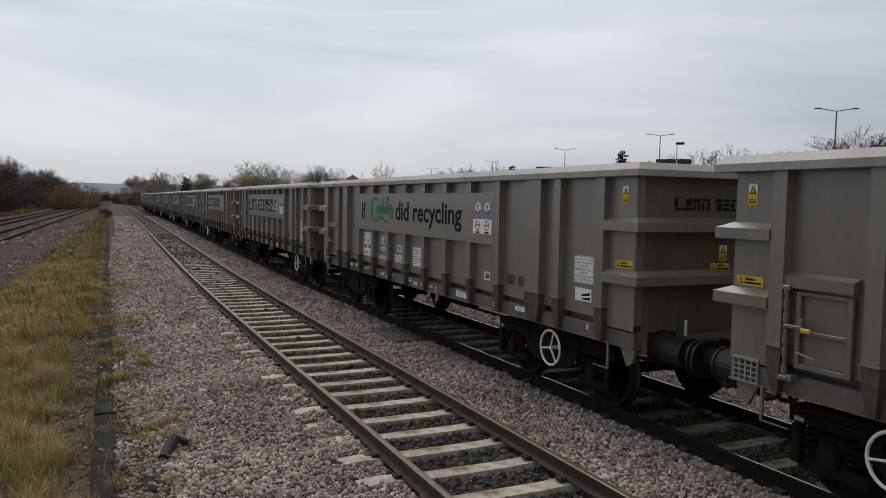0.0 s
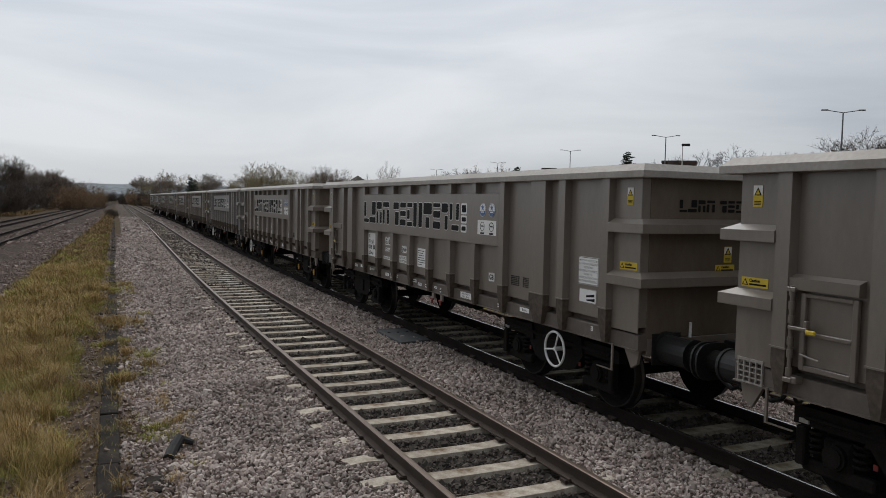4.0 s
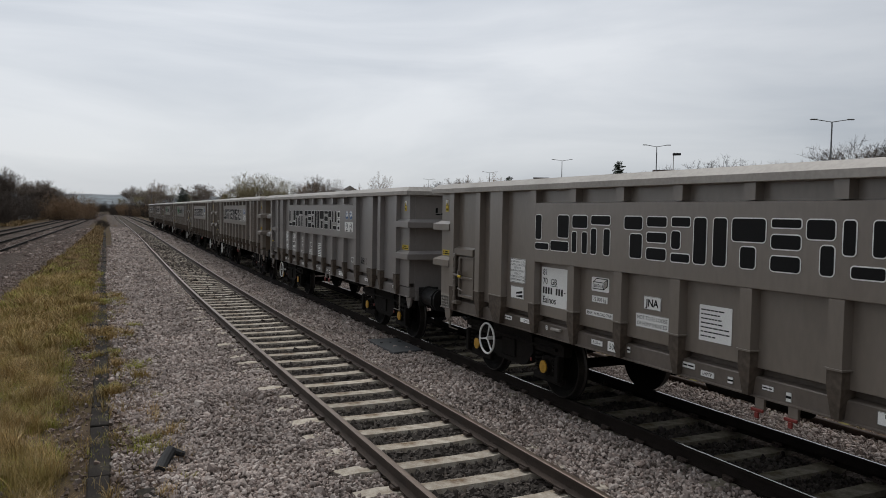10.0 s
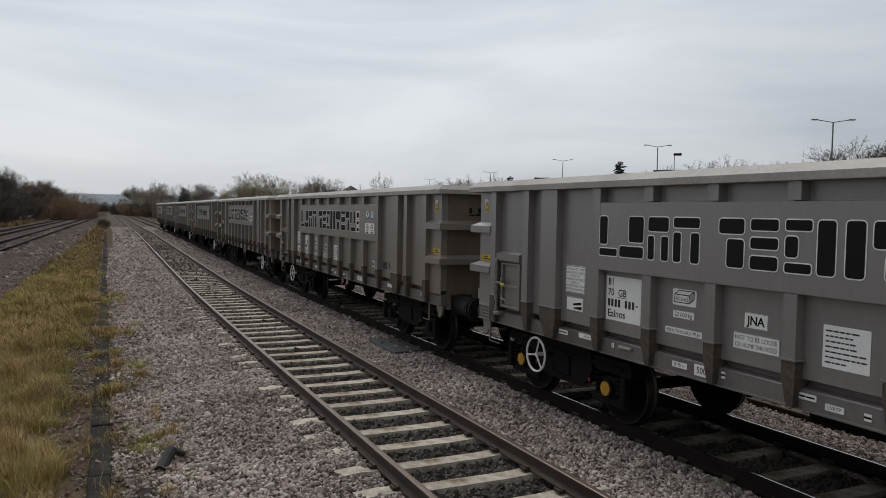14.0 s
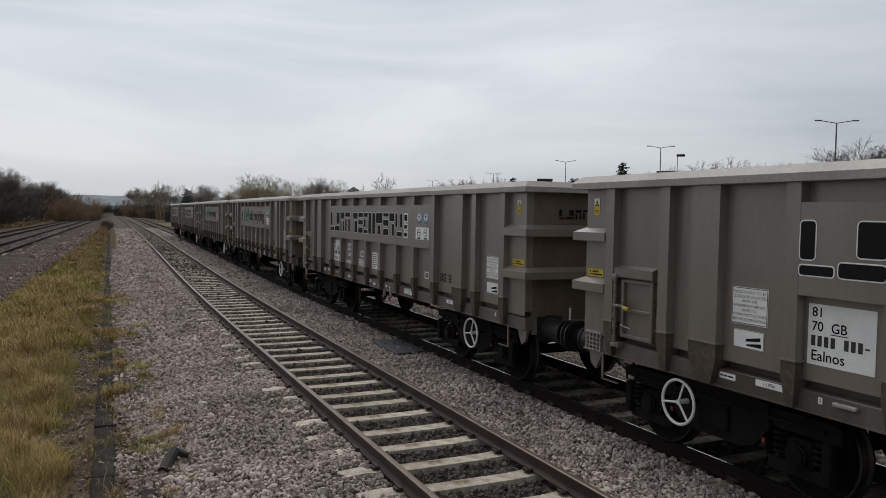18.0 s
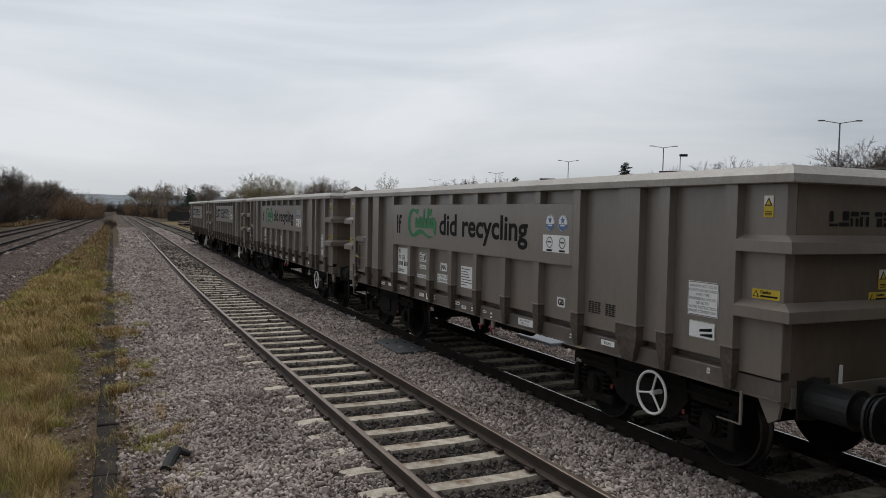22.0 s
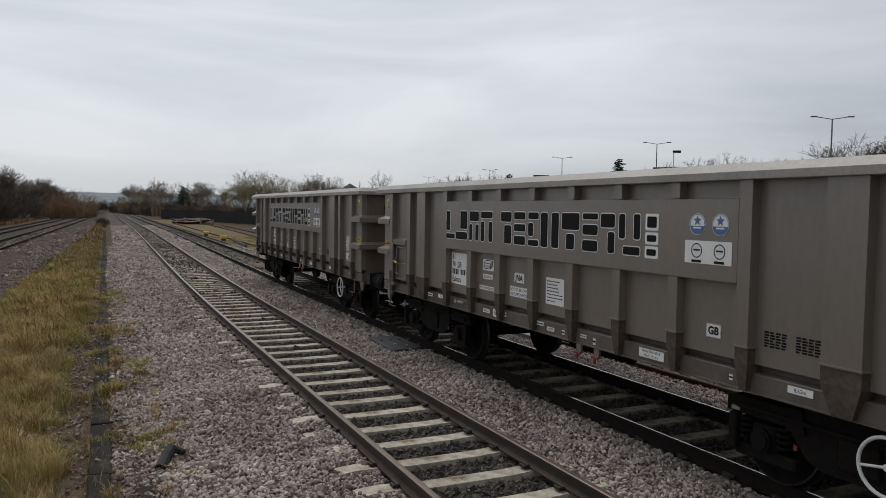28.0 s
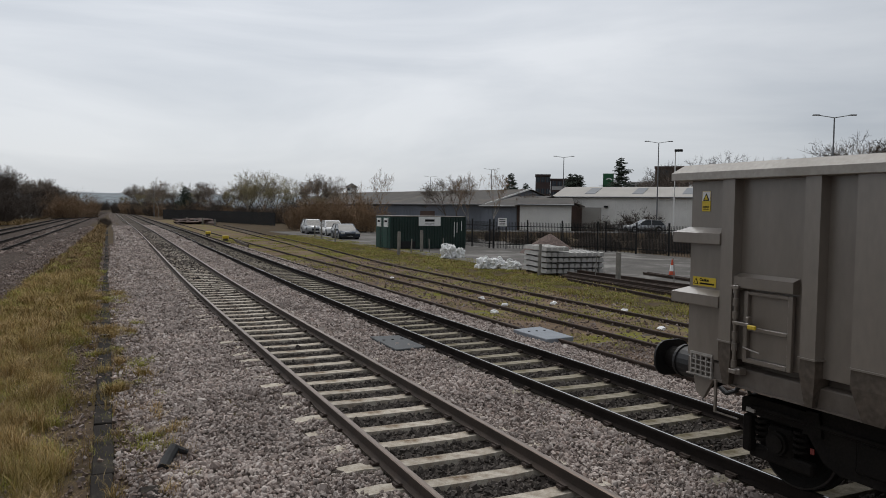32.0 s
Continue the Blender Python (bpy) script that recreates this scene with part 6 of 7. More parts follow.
heap = tagged(link("aggregate_heap", heap, M_AGG, smooth=True), "conical heap of reddish brown aggregate in the yard", "heap")
heap.matrix_world = Matrix.Translation((27.6, 42.5, -0.24))


LITTER = ((11.1, 20.9), (10.95, 19.2), (9.95, 18.0), (13.6, 17.0), (10.9, 28.3), (12.3, 14.0), (12.6, 19.1))


def stored_rail(x0, y0, x1, y1, z, material=None):
    r = root("stored_rail", "rusty length of rail stored on the ground", "rail", "stored rails")
    n = 5
    prof = rail_profile()
    bm = bmesh.new()
    d = Vector((x1 - x0, y1 - y0, 0))
    side = Vector((d.y, -d.x, 0)).normalized()
    a = [bm.verts.new(Vector((x0, y0, z + 0.16)) + side * u + Vector((0, 0, v))) for u, v in prof]
    b = [bm.verts.new(Vector((x1, y1, z + 0.16)) + side * u + Vector((0, 0, v))) for u, v in prof]
    for i in range(len(prof)):
        bm.faces.new((a[i], a[(i + 1) % len(prof)], b[(i + 1) % len(prof)], b[i]))
    bm.faces.new(a)
    bm.faces.new(b[::-1])
    bmesh.ops.recalc_face_normals(bm, faces=bm.faces)
    part("bar", bm, material or M_RAIL_RUST, r)


for i, (x0, y0, x1, y1, z) in enumerate(((17.4, 25.4, 16.3, 16.0, -0.25), (18.9, 27.6, 18.9, 17.5, -0.25), (19.15, 27.4, 19.2, 17.6, -0.25), (19.45, 27.6, 19.5, 17.2, -0.25), (19.2, 27.3, 19.3, 17.9, -0.09), (18.1, 26.9, 17.6, 17.0, -0.25), (18.35, 27.0, 17.9, 16.9, -0.25), (18.2, 26.6, 17.8, 17.4, -0.09), (22.6, 27.0, 21.6, 18.6, -0.25), (22.9, 27.1, 21.9, 18.6, -0.25))):
    stored_rail(x0, y0, x1, y1, z)


def concrete_post(x, y, h, wide=0.12, tilt=0.0, z=-0.27):
    p = root("concrete_post", "weathered grey concrete fence post", "post", "old fence posts", at=pose(x, y, z, tilt, tilt * 0.6, 20))
    bm = box(-wide / 2, -wide / 2, 0, wide / 2, wide / 2, h, 0.012)
    part("shaft", bm, M_POSTC, p)


for x, y, h, wd, tl in ((17.05, 43.2, 1.5, 0.16, 1), (19.6, 45.5, 1.5, 0.16, -1), (18.2, 23.2, 1.35, 0.15, 0), (17.6, 27.9, 1.45, 0.11, 1.5), (18.3, 44.2, 1.0, 0.07, 2), (20.2, 45.6, 0.95, 0.06, -2), (21.0, 45.2, 1.0, 0.06, 1), (18.9, 25.6, 1.1, 0.04, 2),
                        (19.9, 22.0, 1.2, 0.035, -2), (19.4, 20.2, 1.1, 0.035, 3), (18.2, 60.5, 1.2, 0.1, 1), (18.6, 66.0, 1.2, 0.1, -1), (19.3, 71, 1.2, 0.1, 1)):
    concrete_post(x, y, h, wd, tl)

cone = root("traffic_cone", "orange and white traffic cone in the yard", "traffic cone", at=pose(23.9, 26.6, -0.26))
part("base", box(-0.2, -0.2, 0, 0.2, 0.2, 0.03, 0.008), M_CONE, cone)
for z0, z1, m in ((0.03, 0.22, M_CONE), (0.22, 0.50, M_WHITE), (0.50, 0.75, M_CONE)):
    part("band", tube((0, 0, z0), (0, 0, z1), 0.15 * (1 - z0 / 0.9), 16, 0.15 * (1 - z1 / 0.9)), m, cone)


# black palisade fence round the yard
def palisade(pts, name, label, pale_gap=0.17, high=2.0, wide=0.018):
    f = root(name, label, "fence", kind="")
    pale, post, rest_v, rest_f = None, None, [], []
    for (x0, y0), (x1, y1) in zip(pts, pts[1:]):
        d = Vector((x1 - x0, y1 - y0, 0))
        n = int(d.length / pale_gap)
        turn = math.atan2(d.y, d.x)
        for i in range(n):
            q = Vector((x0, y0, 0)) + d * (i / n)
            z = yard_height(q.x, q.y) - 0.03
            if i % int(2.6 / pale_gap) == 0:
                m = Matrix.Translation((q.x, q.y, z)) @ Matrix.Rotation(turn, 4, "Z")
                if post is None:
                    post = part("post", box(-0.05, 0.02, 0, 0.05, 0.12, high + 0.16, 0.006), M_FENCE, f)
                    post.matrix_basis = m
                else:
                    share("post", post, f, m)
            b = len(rest_v)
            ux, uy = math.cos(turn), math.sin(turn)
            for s, zz in ((-wide, 0.08), (wide, 0.08), (wide, high - 0.04), (0.0, high), (-wide, high - 0.04)):
                rest_v.append((q.x + ux * s, q.y + uy * s, z + zz))
            for s, zz in ((-wide, 0.08), (wide, 0.08), (wide, high - 0.04), (0.0, high), (-wide, high - 0.04)):
                rest_v.append((q.x + ux * s - uy * 0.012, q.y + uy * s + ux * 0.012, z + zz))
            rest_f += [tuple(b + k for k in range(5)), tuple(b + 5 + k for k in (4, 3, 2, 1, 0))] + [(b + k, b + (k + 1) % 5, b + 5 + (k + 1) % 5, b + 5 + k) for k in range(5)]
        z = yard_height((x0 + x1) / 2, (y0 + y1) / 2) - 0.03
        for zz in (0.35, high - 0.35):
            bm = box(0, 0.013, zz, d.length, 0.05, zz + 0.05)
            r = part("rail", bm, M_FENCE, f)
            r.matrix_basis = Matrix.Translation((x0, y0, z)) @ Matrix.Rotation(turn, 4, "Z")
    me = bpy.data.meshes.new("pales")
    me.from_pydata(rest_v, [], rest_f)
    me.materials.append(M_FENCE)
    ob = new("pale_run", me)
    ob.parent = f
    ob["kind"] = "stuff"
    return f


palisade([(13.4, 172), (24.9, 114)], "palisade_fence", "long black steel palisade fence in front of bare trees", 0.07, 2.1)
palisade([(26.3, 60), (27.0, 49.2), (33.0, 43.6), (34.9, 36.6), (37.5, 24)], "palisade_fence", "black steel palisade fence round the goods yard", 0.11, 2.05, 0.015)

sign_b = root("yard_sign", "white notice board fixed to the black fence", "sign", at=pose(27.4, 48.6, 1.45, 0, 0, -40))
part("board", box(-0.33, -0.03, 0, 0.33, 0.0, 0.62), M_WHITE, sign_b)
for k in range(4):
    part("print_bar", box(-0.22, -0.036, 0.08 + 0.13 * k, 0.22, -0.031, 0.13 + 0.13 * k), M_INK, sign_b)
for k in (-0.3, 0.3):
    part("leg", box(k - 0.03, 0.001, -1.73, k + 0.03, 0.05, 0.6), M_FENCE, sign_b)

# pale scraps of litter in the sidings
for i, (x, y) in enumerate(LITTER):
    rnd = random.Random(900 + i)
    bm = bmesh.new()
    bmesh.ops.create_icosphere(bm, subdivisions=2, radius=0.09)
    for v in bm.verts:
        v.co = Vector((v.co.x * 1.3, v.co.y, v.co.z * 0.6)) * (1 + 0.7 * noise.noise(v.co * 16 + Vector((i * 3.0, 0, 0))))
    scrap_bit = tagged(link("litter_scrap", bm, M_BAG), "small crumpled pale scrap of litter on the ground", "litter", "litter in the sidings")
    scrap_bit.matrix_world = pose(x, y, bed_height(x, y) + 0.045, 0, 0, rnd.uniform(0, 360))

# yellow topped point boxes with a low board between them
for x, y in ((9.85, 74.6), (9.75, 63.3)):
    b = root("lineside_box", "small yellow topped box on a brown stand beside the siding", "lineside box", "lineside boxes", at=pose(x, y, -0.25))
    part("case", box(-0.24, -0.2, 0.26, 0.24, 0.2, 0.50, 0.03), M_YELLOW, b)
    part("stand", box(-0.17, -0.16, 0, 0.17, 0.16, 0.259, 0.01), M_WOOD_SL, b)
board = root("timber_board", "low brown timber board on edge beside the siding", "timber", at=pose(10.35, 62.6, -0.24, 0, 0, -4))
part("plank", box(-0.05, -9.5, 0.02, 0.05, 0.0, 0.26, 0.01), M_WOOD_SL, board)
for y in (-9.0, -6.0, -3.0, -0.5):
    part("peg", box(0.051, y - 0.05, -0.02, 0.12, y + 0.05, 0.30, 0.01), M_WOOD_SL, board)

# ---- cars ----
def car(name, label, x, y, z, heading, paint, size=(4.4, 1.82, 1.62), suv=True):
    L, W, H = size
    c = root(name, label, "car", "parked cars", at=Matrix.Translation((x, y, z)) @ Matrix.Rotation(radians(heading), 4, "Z"))
    h0, belt = 0.22, H * 0.58
    line = [(-L / 2, h0 + 0.18), (-L / 2 + 0.06, h0), (L / 2 - 0.1, h0), (L / 2, h0 + 0.15), (L / 2 - 0.02, belt * 0.78), (L / 2 - 0.14, belt * 0.92), (L * 0.22, belt + 0.03), (-L / 2 + 0.12, belt + 0.05), (-L / 2, belt * 0.85)]
    bm = prism([(a, b) for a, b in line], "y", -W / 2, W / 2)
    bmesh.ops.bevel(bm, geom=list(bm.edges), offset=0.06, segments=2, affect="EDGES")
    part("body", bm, paint, c, smooth=True)
    roof = [(L * 0.24, belt), (L * 0.05, H - 0.06), (-0.05 * L, H), (-L * 0.36, H - 0.04), (-L / 2 + 0.10, belt)]
    bm = bmesh.new()
    rows = []
    for yy, inset in ((-W / 2 + 0.04, 0), (W / 2 - 0.04, 0)):
        rows.append([bm.verts.new((a, yy * (0.82 if b > belt + 0.05 else 1.0), b)) for a, b in roof])
    n = len(roof)
    for i in range(n):
        bm.faces.new((rows[0][i], rows[0][(i + 1) % n], rows[1][(i + 1) % n], rows[1][i]))
    bm.faces.new(rows[0][::-1])
    bm.faces.new(rows[1])
    bmesh.ops.recalc_face_normals(bm, faces=bm.faces)
    part("glasshouse", bm, M_GLASS, c, "dark window glass")
    part("roof_panel", prism([(L * 0.05 + 0.02, H - 0.075), (L * 0.04, H - 0.045), (-0.05 * L, H + 0.012), (-L * 0.36, H - 0.025), (-L * 0.40, H - 0.09), (-0.05 * L, H - 0.04)], "y", -W * 0.41, W * 0.41), paint, c)
    for k in (-1, 1):
        for a, b in (((L * 0.24, belt), (L * 0.05, H - 0.06)), ((-L * 0.12, belt), (-L * 0.12, H - 0.02)), ((-L / 2 + 0.12, belt), (-L * 0.36, H - 0.05))):
            part("pillar", tube((a[0], k * (W / 2 - 0.04), a[1]), (b[0], k * (W / 2 - 0.04) * 0.83, b[1]), 0.035, 6), paint, c)
        part("headlight", box(L / 2 - 0.16, k * W * 0.27, belt * 0.70, L / 2 + 0.005, k * W * 0.47, belt * 0.84, 0.02) if k > 0 else box(L / 2 - 0.16, -W * 0.47, belt * 0.70, L / 2 + 0.005, -W * 0.27, belt * 0.84, 0.02), M_LAMP, c, "clear headlight")
        part("door_mirror", box(L * 0.17, k * (W / 2 + 0.01) - 0.08, belt + 0.02, L * 0.21, k * (W / 2 + 0.01) + 0.08, belt + 0.15, 0.02), paint, c)
        for a in (L * 0.31, -L * 0.30):
            part("wheel_arch", tube((a, k * (W / 2 - 0.25), 0.36), (a, k * (W / 2 + 0.004), 0.36), 0.42, 24), M_PLASTIC, c)
            t = part("wheel", tube((a, k * (W / 2 - 0.2), 0.35), (a, k * (W / 2 + 0.02), 0.35), 0.35, 20), M_TYRE, c)
            part("rim", tube((a, k * (W / 2 + 0.021), 0.35), (a, k * (W / 2 + 0.03), 0.35), 0.23, 16), M_ALLOY, t)
        part("sill_trim", box(-L * 0.28, k * (W / 2 - 0.05), 0.20, L * 0.28, k * (W / 2 + 0.006), 0.36, 0.01), M_PLASTIC, c)
    part("bumper", box(L / 2 - 0.10, -W * 0.45, 0.20, L / 2 + 0.03, W * 0.45, 0.38, 0.03), M_PLASTIC, c)
    part("grille", box(L / 2 - 0.03, -W * 0.24, belt * 0.45, L / 2 + 0.008, W * 0.24, belt * 0.72, 0.01), M_PLASTIC, c)
    part("number_plate", box(L / 2 + 0.009, -0.26, belt * 0.36, L / 2 + 0.018, 0.26, belt * 0.46), M_WHITE, c)
    return c


M_CAR_SILVER = mat("silver_car_paint", (0.36, 0.37, 0.38), 0.3, 0.5, 0.9, 2, 40, 0.0)
M_CAR_WHITE = mat("white_car_paint", (0.74, 0.74, 0.74), 0.25, 0, 0.93, 2, 40, 0.0)
M_CAR_DARK = mat("dark_blue_car_paint", (0.045, 0.055, 0.075), 0.25, 0.3, 0.9, 2, 40, 0.0)
car("parked_car", "silver sports utility car parked on the grass edge", 21.9, 81.6, -0.28, -94, M_CAR_SILVER, (4.4, 1.82, 1.66))
car("parked_car", "white sports utility car parked beside others", 22.4, 75.6, -0.28, -95, M_CAR_WHITE)
car("parked_car", "dark blue saloon car parked by the container", 21.4, 68.0, -0.28, -95, M_CAR_DARK, (4.6, 1.84, 1.45))
car("road_car", "pale silver estate car on the road behind the fence", 57.7, 69.0, 0.30, 160, M_CAR_SILVER, (4.6, 1.85, 1.5))


# ---- buildings, lamps and trees farther off ----
M_CLAD = mat("pale_wall_cladding", (0.80, 0.785, 0.75), 0.7, 0, 0.85, 0.4, 12, 0.1, dirt=(0.58, 0.55, 0.50), dirt_at=(0.5, 0.8))
M_ROOF_PALE = mat("pale_sheet_roof", (0.36, 0.34, 0.31), 0.7, 0, 0.85, 0.4, 12, 0.1)
M_SKYLIGHT = mat("roof_light_strip", (0.10, 0.11, 0.12), 0.4, 0, 0.85, 1, 12, 0.05)
M_ROOF_DARK = mat("weathered_slate_roof", (0.062, 0.055, 0.048), 0.85, 0, 0.6, 0.5, 6, 0.3, dirt=(0.11, 0.088, 0.068), dirt_at=(0.5, 0.75))
M_BLUEGREY = mat("blue_grey_cladding", (0.15, 0.168, 0.20), 0.7, 0, 0.8, 0.4, 10, 0.1)
M_BRICK = mat("dark_brown_brick", (0.10, 0.062, 0.05), 0.9, 0, 0.7, 0.6, 14, 0.3)
M_BROWN_BLOCK = mat("brown_tower_wall", (0.06, 0.04, 0.038), 0.8, 0, 0.8, 0.3, 8, 0.1)
M_WINDOW = mat("far_window_glass", (0.05, 0.06, 0.075), 0.12, 0, 0.8, 0.5, 6, 0.0)
M_SIGN_GREEN = mat("green_sign_board", (0.02, 0.12, 0.05), 0.5, 0, 0.85, 1, 12, 0.0)
M_GALV = mat("galvanised_steel", (0.20, 0.205, 0.21), 0.5, 0.6, 0.8, 3, 40, 0.05)


def gabled(name, label, x, y, heading, length, depth, eaves, ridge, wall, roof, base=-0.4, doors=(), strips=0, gable=None, band=None, windows=0):
    """A long shed: walls with cladding ribs, two roof slopes, gutter; its front faces the railway."""
    b = root(name, label, "building", at=Matrix.Translation((x, y, base)) @ Matrix.Rotation(radians(heading), 4, "Z"))
    part("wall", box(0, 0, 0, length, 0.2, eaves), wall, b)
    part("wall", box(0, depth - 0.2, 0, length, depth, eaves), wall, b)
    for x0 in (0.0, length - 0.2):
        part("gable_wall", prism([(0.201, 0), (depth - 0.201, 0), (depth - 0.201, eaves), (depth / 2, ridge - 0.1), (0.201, eaves)], "x", x0, x0 + 0.2), gable or wall, b)
    n = int(length / 0.9)
    rib = None
    for i in range(n):
        m = Matrix.Translation((0.3 + i * 0.9, 0, 0))
        if rib is None:
            rib = part("cladding_rib", box(-0.05, -0.03, 0.3, 0.05, -0.002, eaves - 0.05), wall, b)
            rib.matrix_basis = m
        else:
            share("cladding_rib", rib, b, m)
    for k in (0, 1):
        y0, y1 = (-0.35, depth / 2) if k == 0 else (depth + 0.35, depth / 2)
        part("roof_slope", prism([(y0, eaves - 0.05), (y1, ridge), (y1, ridge + 0.12), (y0, eaves + 0.08)], "x", -0.3, length + 0.3), roof, b)
    part("gutter", tube((-0.3, -0.42, eaves - 0.02), (length + 0.3, -0.42, eaves - 0.02), 0.09, 8), M_GALV, b)
    for i in range(strips):
        xx = length * (i + 0.6) / (strips + 0.2)
        ya, yb = depth * 0.10, depth * 0.42
        za, zb = [eaves + 0.08 + (ridge + 0.12 - eaves - 0.08) * (t + 0.35) / (depth / 2 + 0.35) for t in (ya, yb)]
        part("roof_light", prism([(ya, za + 0.01), (yb, zb + 0.01), (yb, zb + 0.05), (ya, za + 0.05)], "x", xx, xx + 1.4), M_SKYLIGHT, b)
    if band:
        part("wall_band", box(0.0, -0.045, eaves - 0.9, length, -0.032, eaves - 0.25), band, b)
    for x0, x1, z1, m in doors:
        d = part("roller_door", box(x0, -0.06, 0.0, x1, -0.035, z1), m, b)
    for i in range(windows):
        xx = length * (i + 0.5) / windows
        wdw = part("window", box(xx - 0.8, -0.05, eaves * 0.45, xx + 0.8, -0.034, eaves * 0.7), M_WINDOW, b)
        part("frame", box(xx - 0.85, -0.055, eaves * 0.45 - 0.06, xx + 0.85, -0.036, eaves * 0.45 - 0.005), M_GALV, wdw)
    return b


unit = gabled("industrial_unit", "pale grey clad industrial unit with a shallow roof", 57.2, 87.0, -52, 20.5, 11, 5.0, 6.4, M_CLAD, M_ROOF_PALE, strips=3, doors=((3.0, 6.5, 3.6, M_ROOF_PALE),))
part("floodlight", box(6.9, -0.35, 3.6, 7.4, -0.06, 3.85), M_FENCE, unit)
part("downpipe", tube((0.1, -0.12, 0), (0.1, -0.12, 4.9), 0.07, 8), M_WHITE, unit)
part("downpipe", tube((20.4, -0.12, 0), (20.4, -0.12, 4.9), 0.07, 8), M_WHITE, unit)
shed = gabled("brick_shed", "low pale walled shed with a brown roof", 47.0, 79.1, -32, 6.2, 9, 3.8, 4.6, M_CLAD, M_ROOF_DARK)
works = gabled("works_building", "blue-grey clad workshop with a dark roof", 46.9, 88.6, -80, 6.8, 12, 3.6, 4.9, M_BLUEGREY, M_ROOF_DARK, gable=M_BRICK)
ware = gabled("goods_warehouse", "long low warehouse with a weathered slate roof and blue-grey walls", 38.93, 160.6, -77.5, 63.5, 18, 3.9, 6.3, M_BLUEGREY, M_ROOF_DARK, windows=0, doors=((47, 51, 2.8, M_BRICK),), band=M_BLUEGREY)
part("fascia_sign", box(22.0, -0.40, 3.0, 29.0, -0.30, 3.75), mat("dark_blue_fascia", (0.02, 0.03, 0.09), 0.5, 0, 0.85, 2, 20, 0.0), ware, "dark blue fascia sign")
part("fascia_bar", box(23.5, -0.42, 3.25, 26.5, -0.405, 3.5), M_WHITE, ware)
part("verge_board", prism([(-0.45, 3.85), (9.0, 6.36), (9.0, 6.6), (-0.45, 4.05)], "x", 63.83, 63.95), M_WHITE, ware, "white verge board")
cup = part("cupola", box(8.8, 8.0, 6.2, 10.4, 9.6, 7.5), M_WHITE, ware, "small white roof cupola")
part("cupola_opening", box(9.1, 7.97, 6.8, 10.1, 7.998, 7.35), M_WINDOW, cup)
bm = bmesh.new()
bmesh.ops.create_cone(bm, cap_ends=True, segments=4, radius1=1.6, radius2=0.05, depth=0.9, matrix=Matrix.Translation((9.6, 8.8, 7.95)) @ Matrix.Rotation(radians(45), 4, "Z"))
part("cupola_roof", bm, M_ROOF_DARK, cup)


def block(name, label, x, y, heading, w, d, h, wall, floors, cols, base=-0.4, pale=None):
    b = root(name, label, "building", at=Matrix.Translation((x, y, base)) @ Matrix.Rotation(radians(heading), 4, "Z"))
    part("wall", box(0, 0, 0, w, d, h), wall, b)
    part("parapet", box(-0.15, -0.15, h, w + 0.15, d + 0.15, h + 0.5), wall, b)
    fh = h / floors
    for f in range(floors):
        if pale:
            part("spandrel", box(0.3, -0.06, f * fh + 0.2, w - 0.3, -0.002, f * fh + fh * 0.42), pale, b)
        for c in range(cols):
            x0 = w * (c + 0.12) / cols
            win = part("window", box(x0, -0.05, f * fh + fh * 0.45, x0 + w / cols * 0.76, -0.003, f * fh + fh * 0.9), M_WINDOW, b)
            part("mullion", box(x0 + w / cols * 0.36, -0.06, f * fh + fh * 0.45, x0 + w / cols * 0.40, -0.051, f * fh + fh * 0.9), M_GALV, win)
    return b


flat = root("flat_roofed_building", "pale flat roofed building with a dark roof edge behind the road", "building", at=pose(50.0, 38.7, -0.4, 0, 0, -52))
part("wall", box(0.4, 0.4, 0, 15.6, 6.6, 6.55), M_CLAD, flat)
part("roof_slab", box(0, 0, 6.551, 16, 7, 6.93, 0.02), M_POSTC, flat)
part("fascia", box(-0.02, -0.03, 6.60, 16.02, -0.002, 6.86), M_ROOF_DARK, flat, "dark roof edge")
for k in range(4):
    wdw = part("window", box(1.4 + 3.6 * k, 0.36, 4.4, 3.6 + 3.6 * k, 0.398, 6.0), M_WINDOW, flat)
    part("frame", box(1.35 + 3.6 * k, 0.34, 4.30, 3.65 + 3.6 * k, 0.397, 4.39), M_GALV, wdw)

M_PALE_PANEL = mat("pale_panel", (0.42, 0.42, 0.42), 0.7, 0, 0.85, 0.5, 10, 0.05)
block("office_block", "brown office tower with pale window bands", 116.2, 187.0, -32, 4.2, 8, 13.2, M_BROWN_BLOCK, 4, 3)
block("office_block", "pale panelled office block with window bands", 119.9, 184.6, -32, 8.5, 8, 12.0, M_BROWN_BLOCK, 4, 5, pale=M_PALE_PANEL)
block("office_block", "low pale office block behind conifers", 128, 160, -32, 14, 8, 10.6, M_PALE_PANEL, 4, 7)
block("brick_tower", "dark brown brick tower behind the industrial unit", 104.0, 121.5, -45, 6.5, 6, 12.0, M_BRICK, 4, 2)

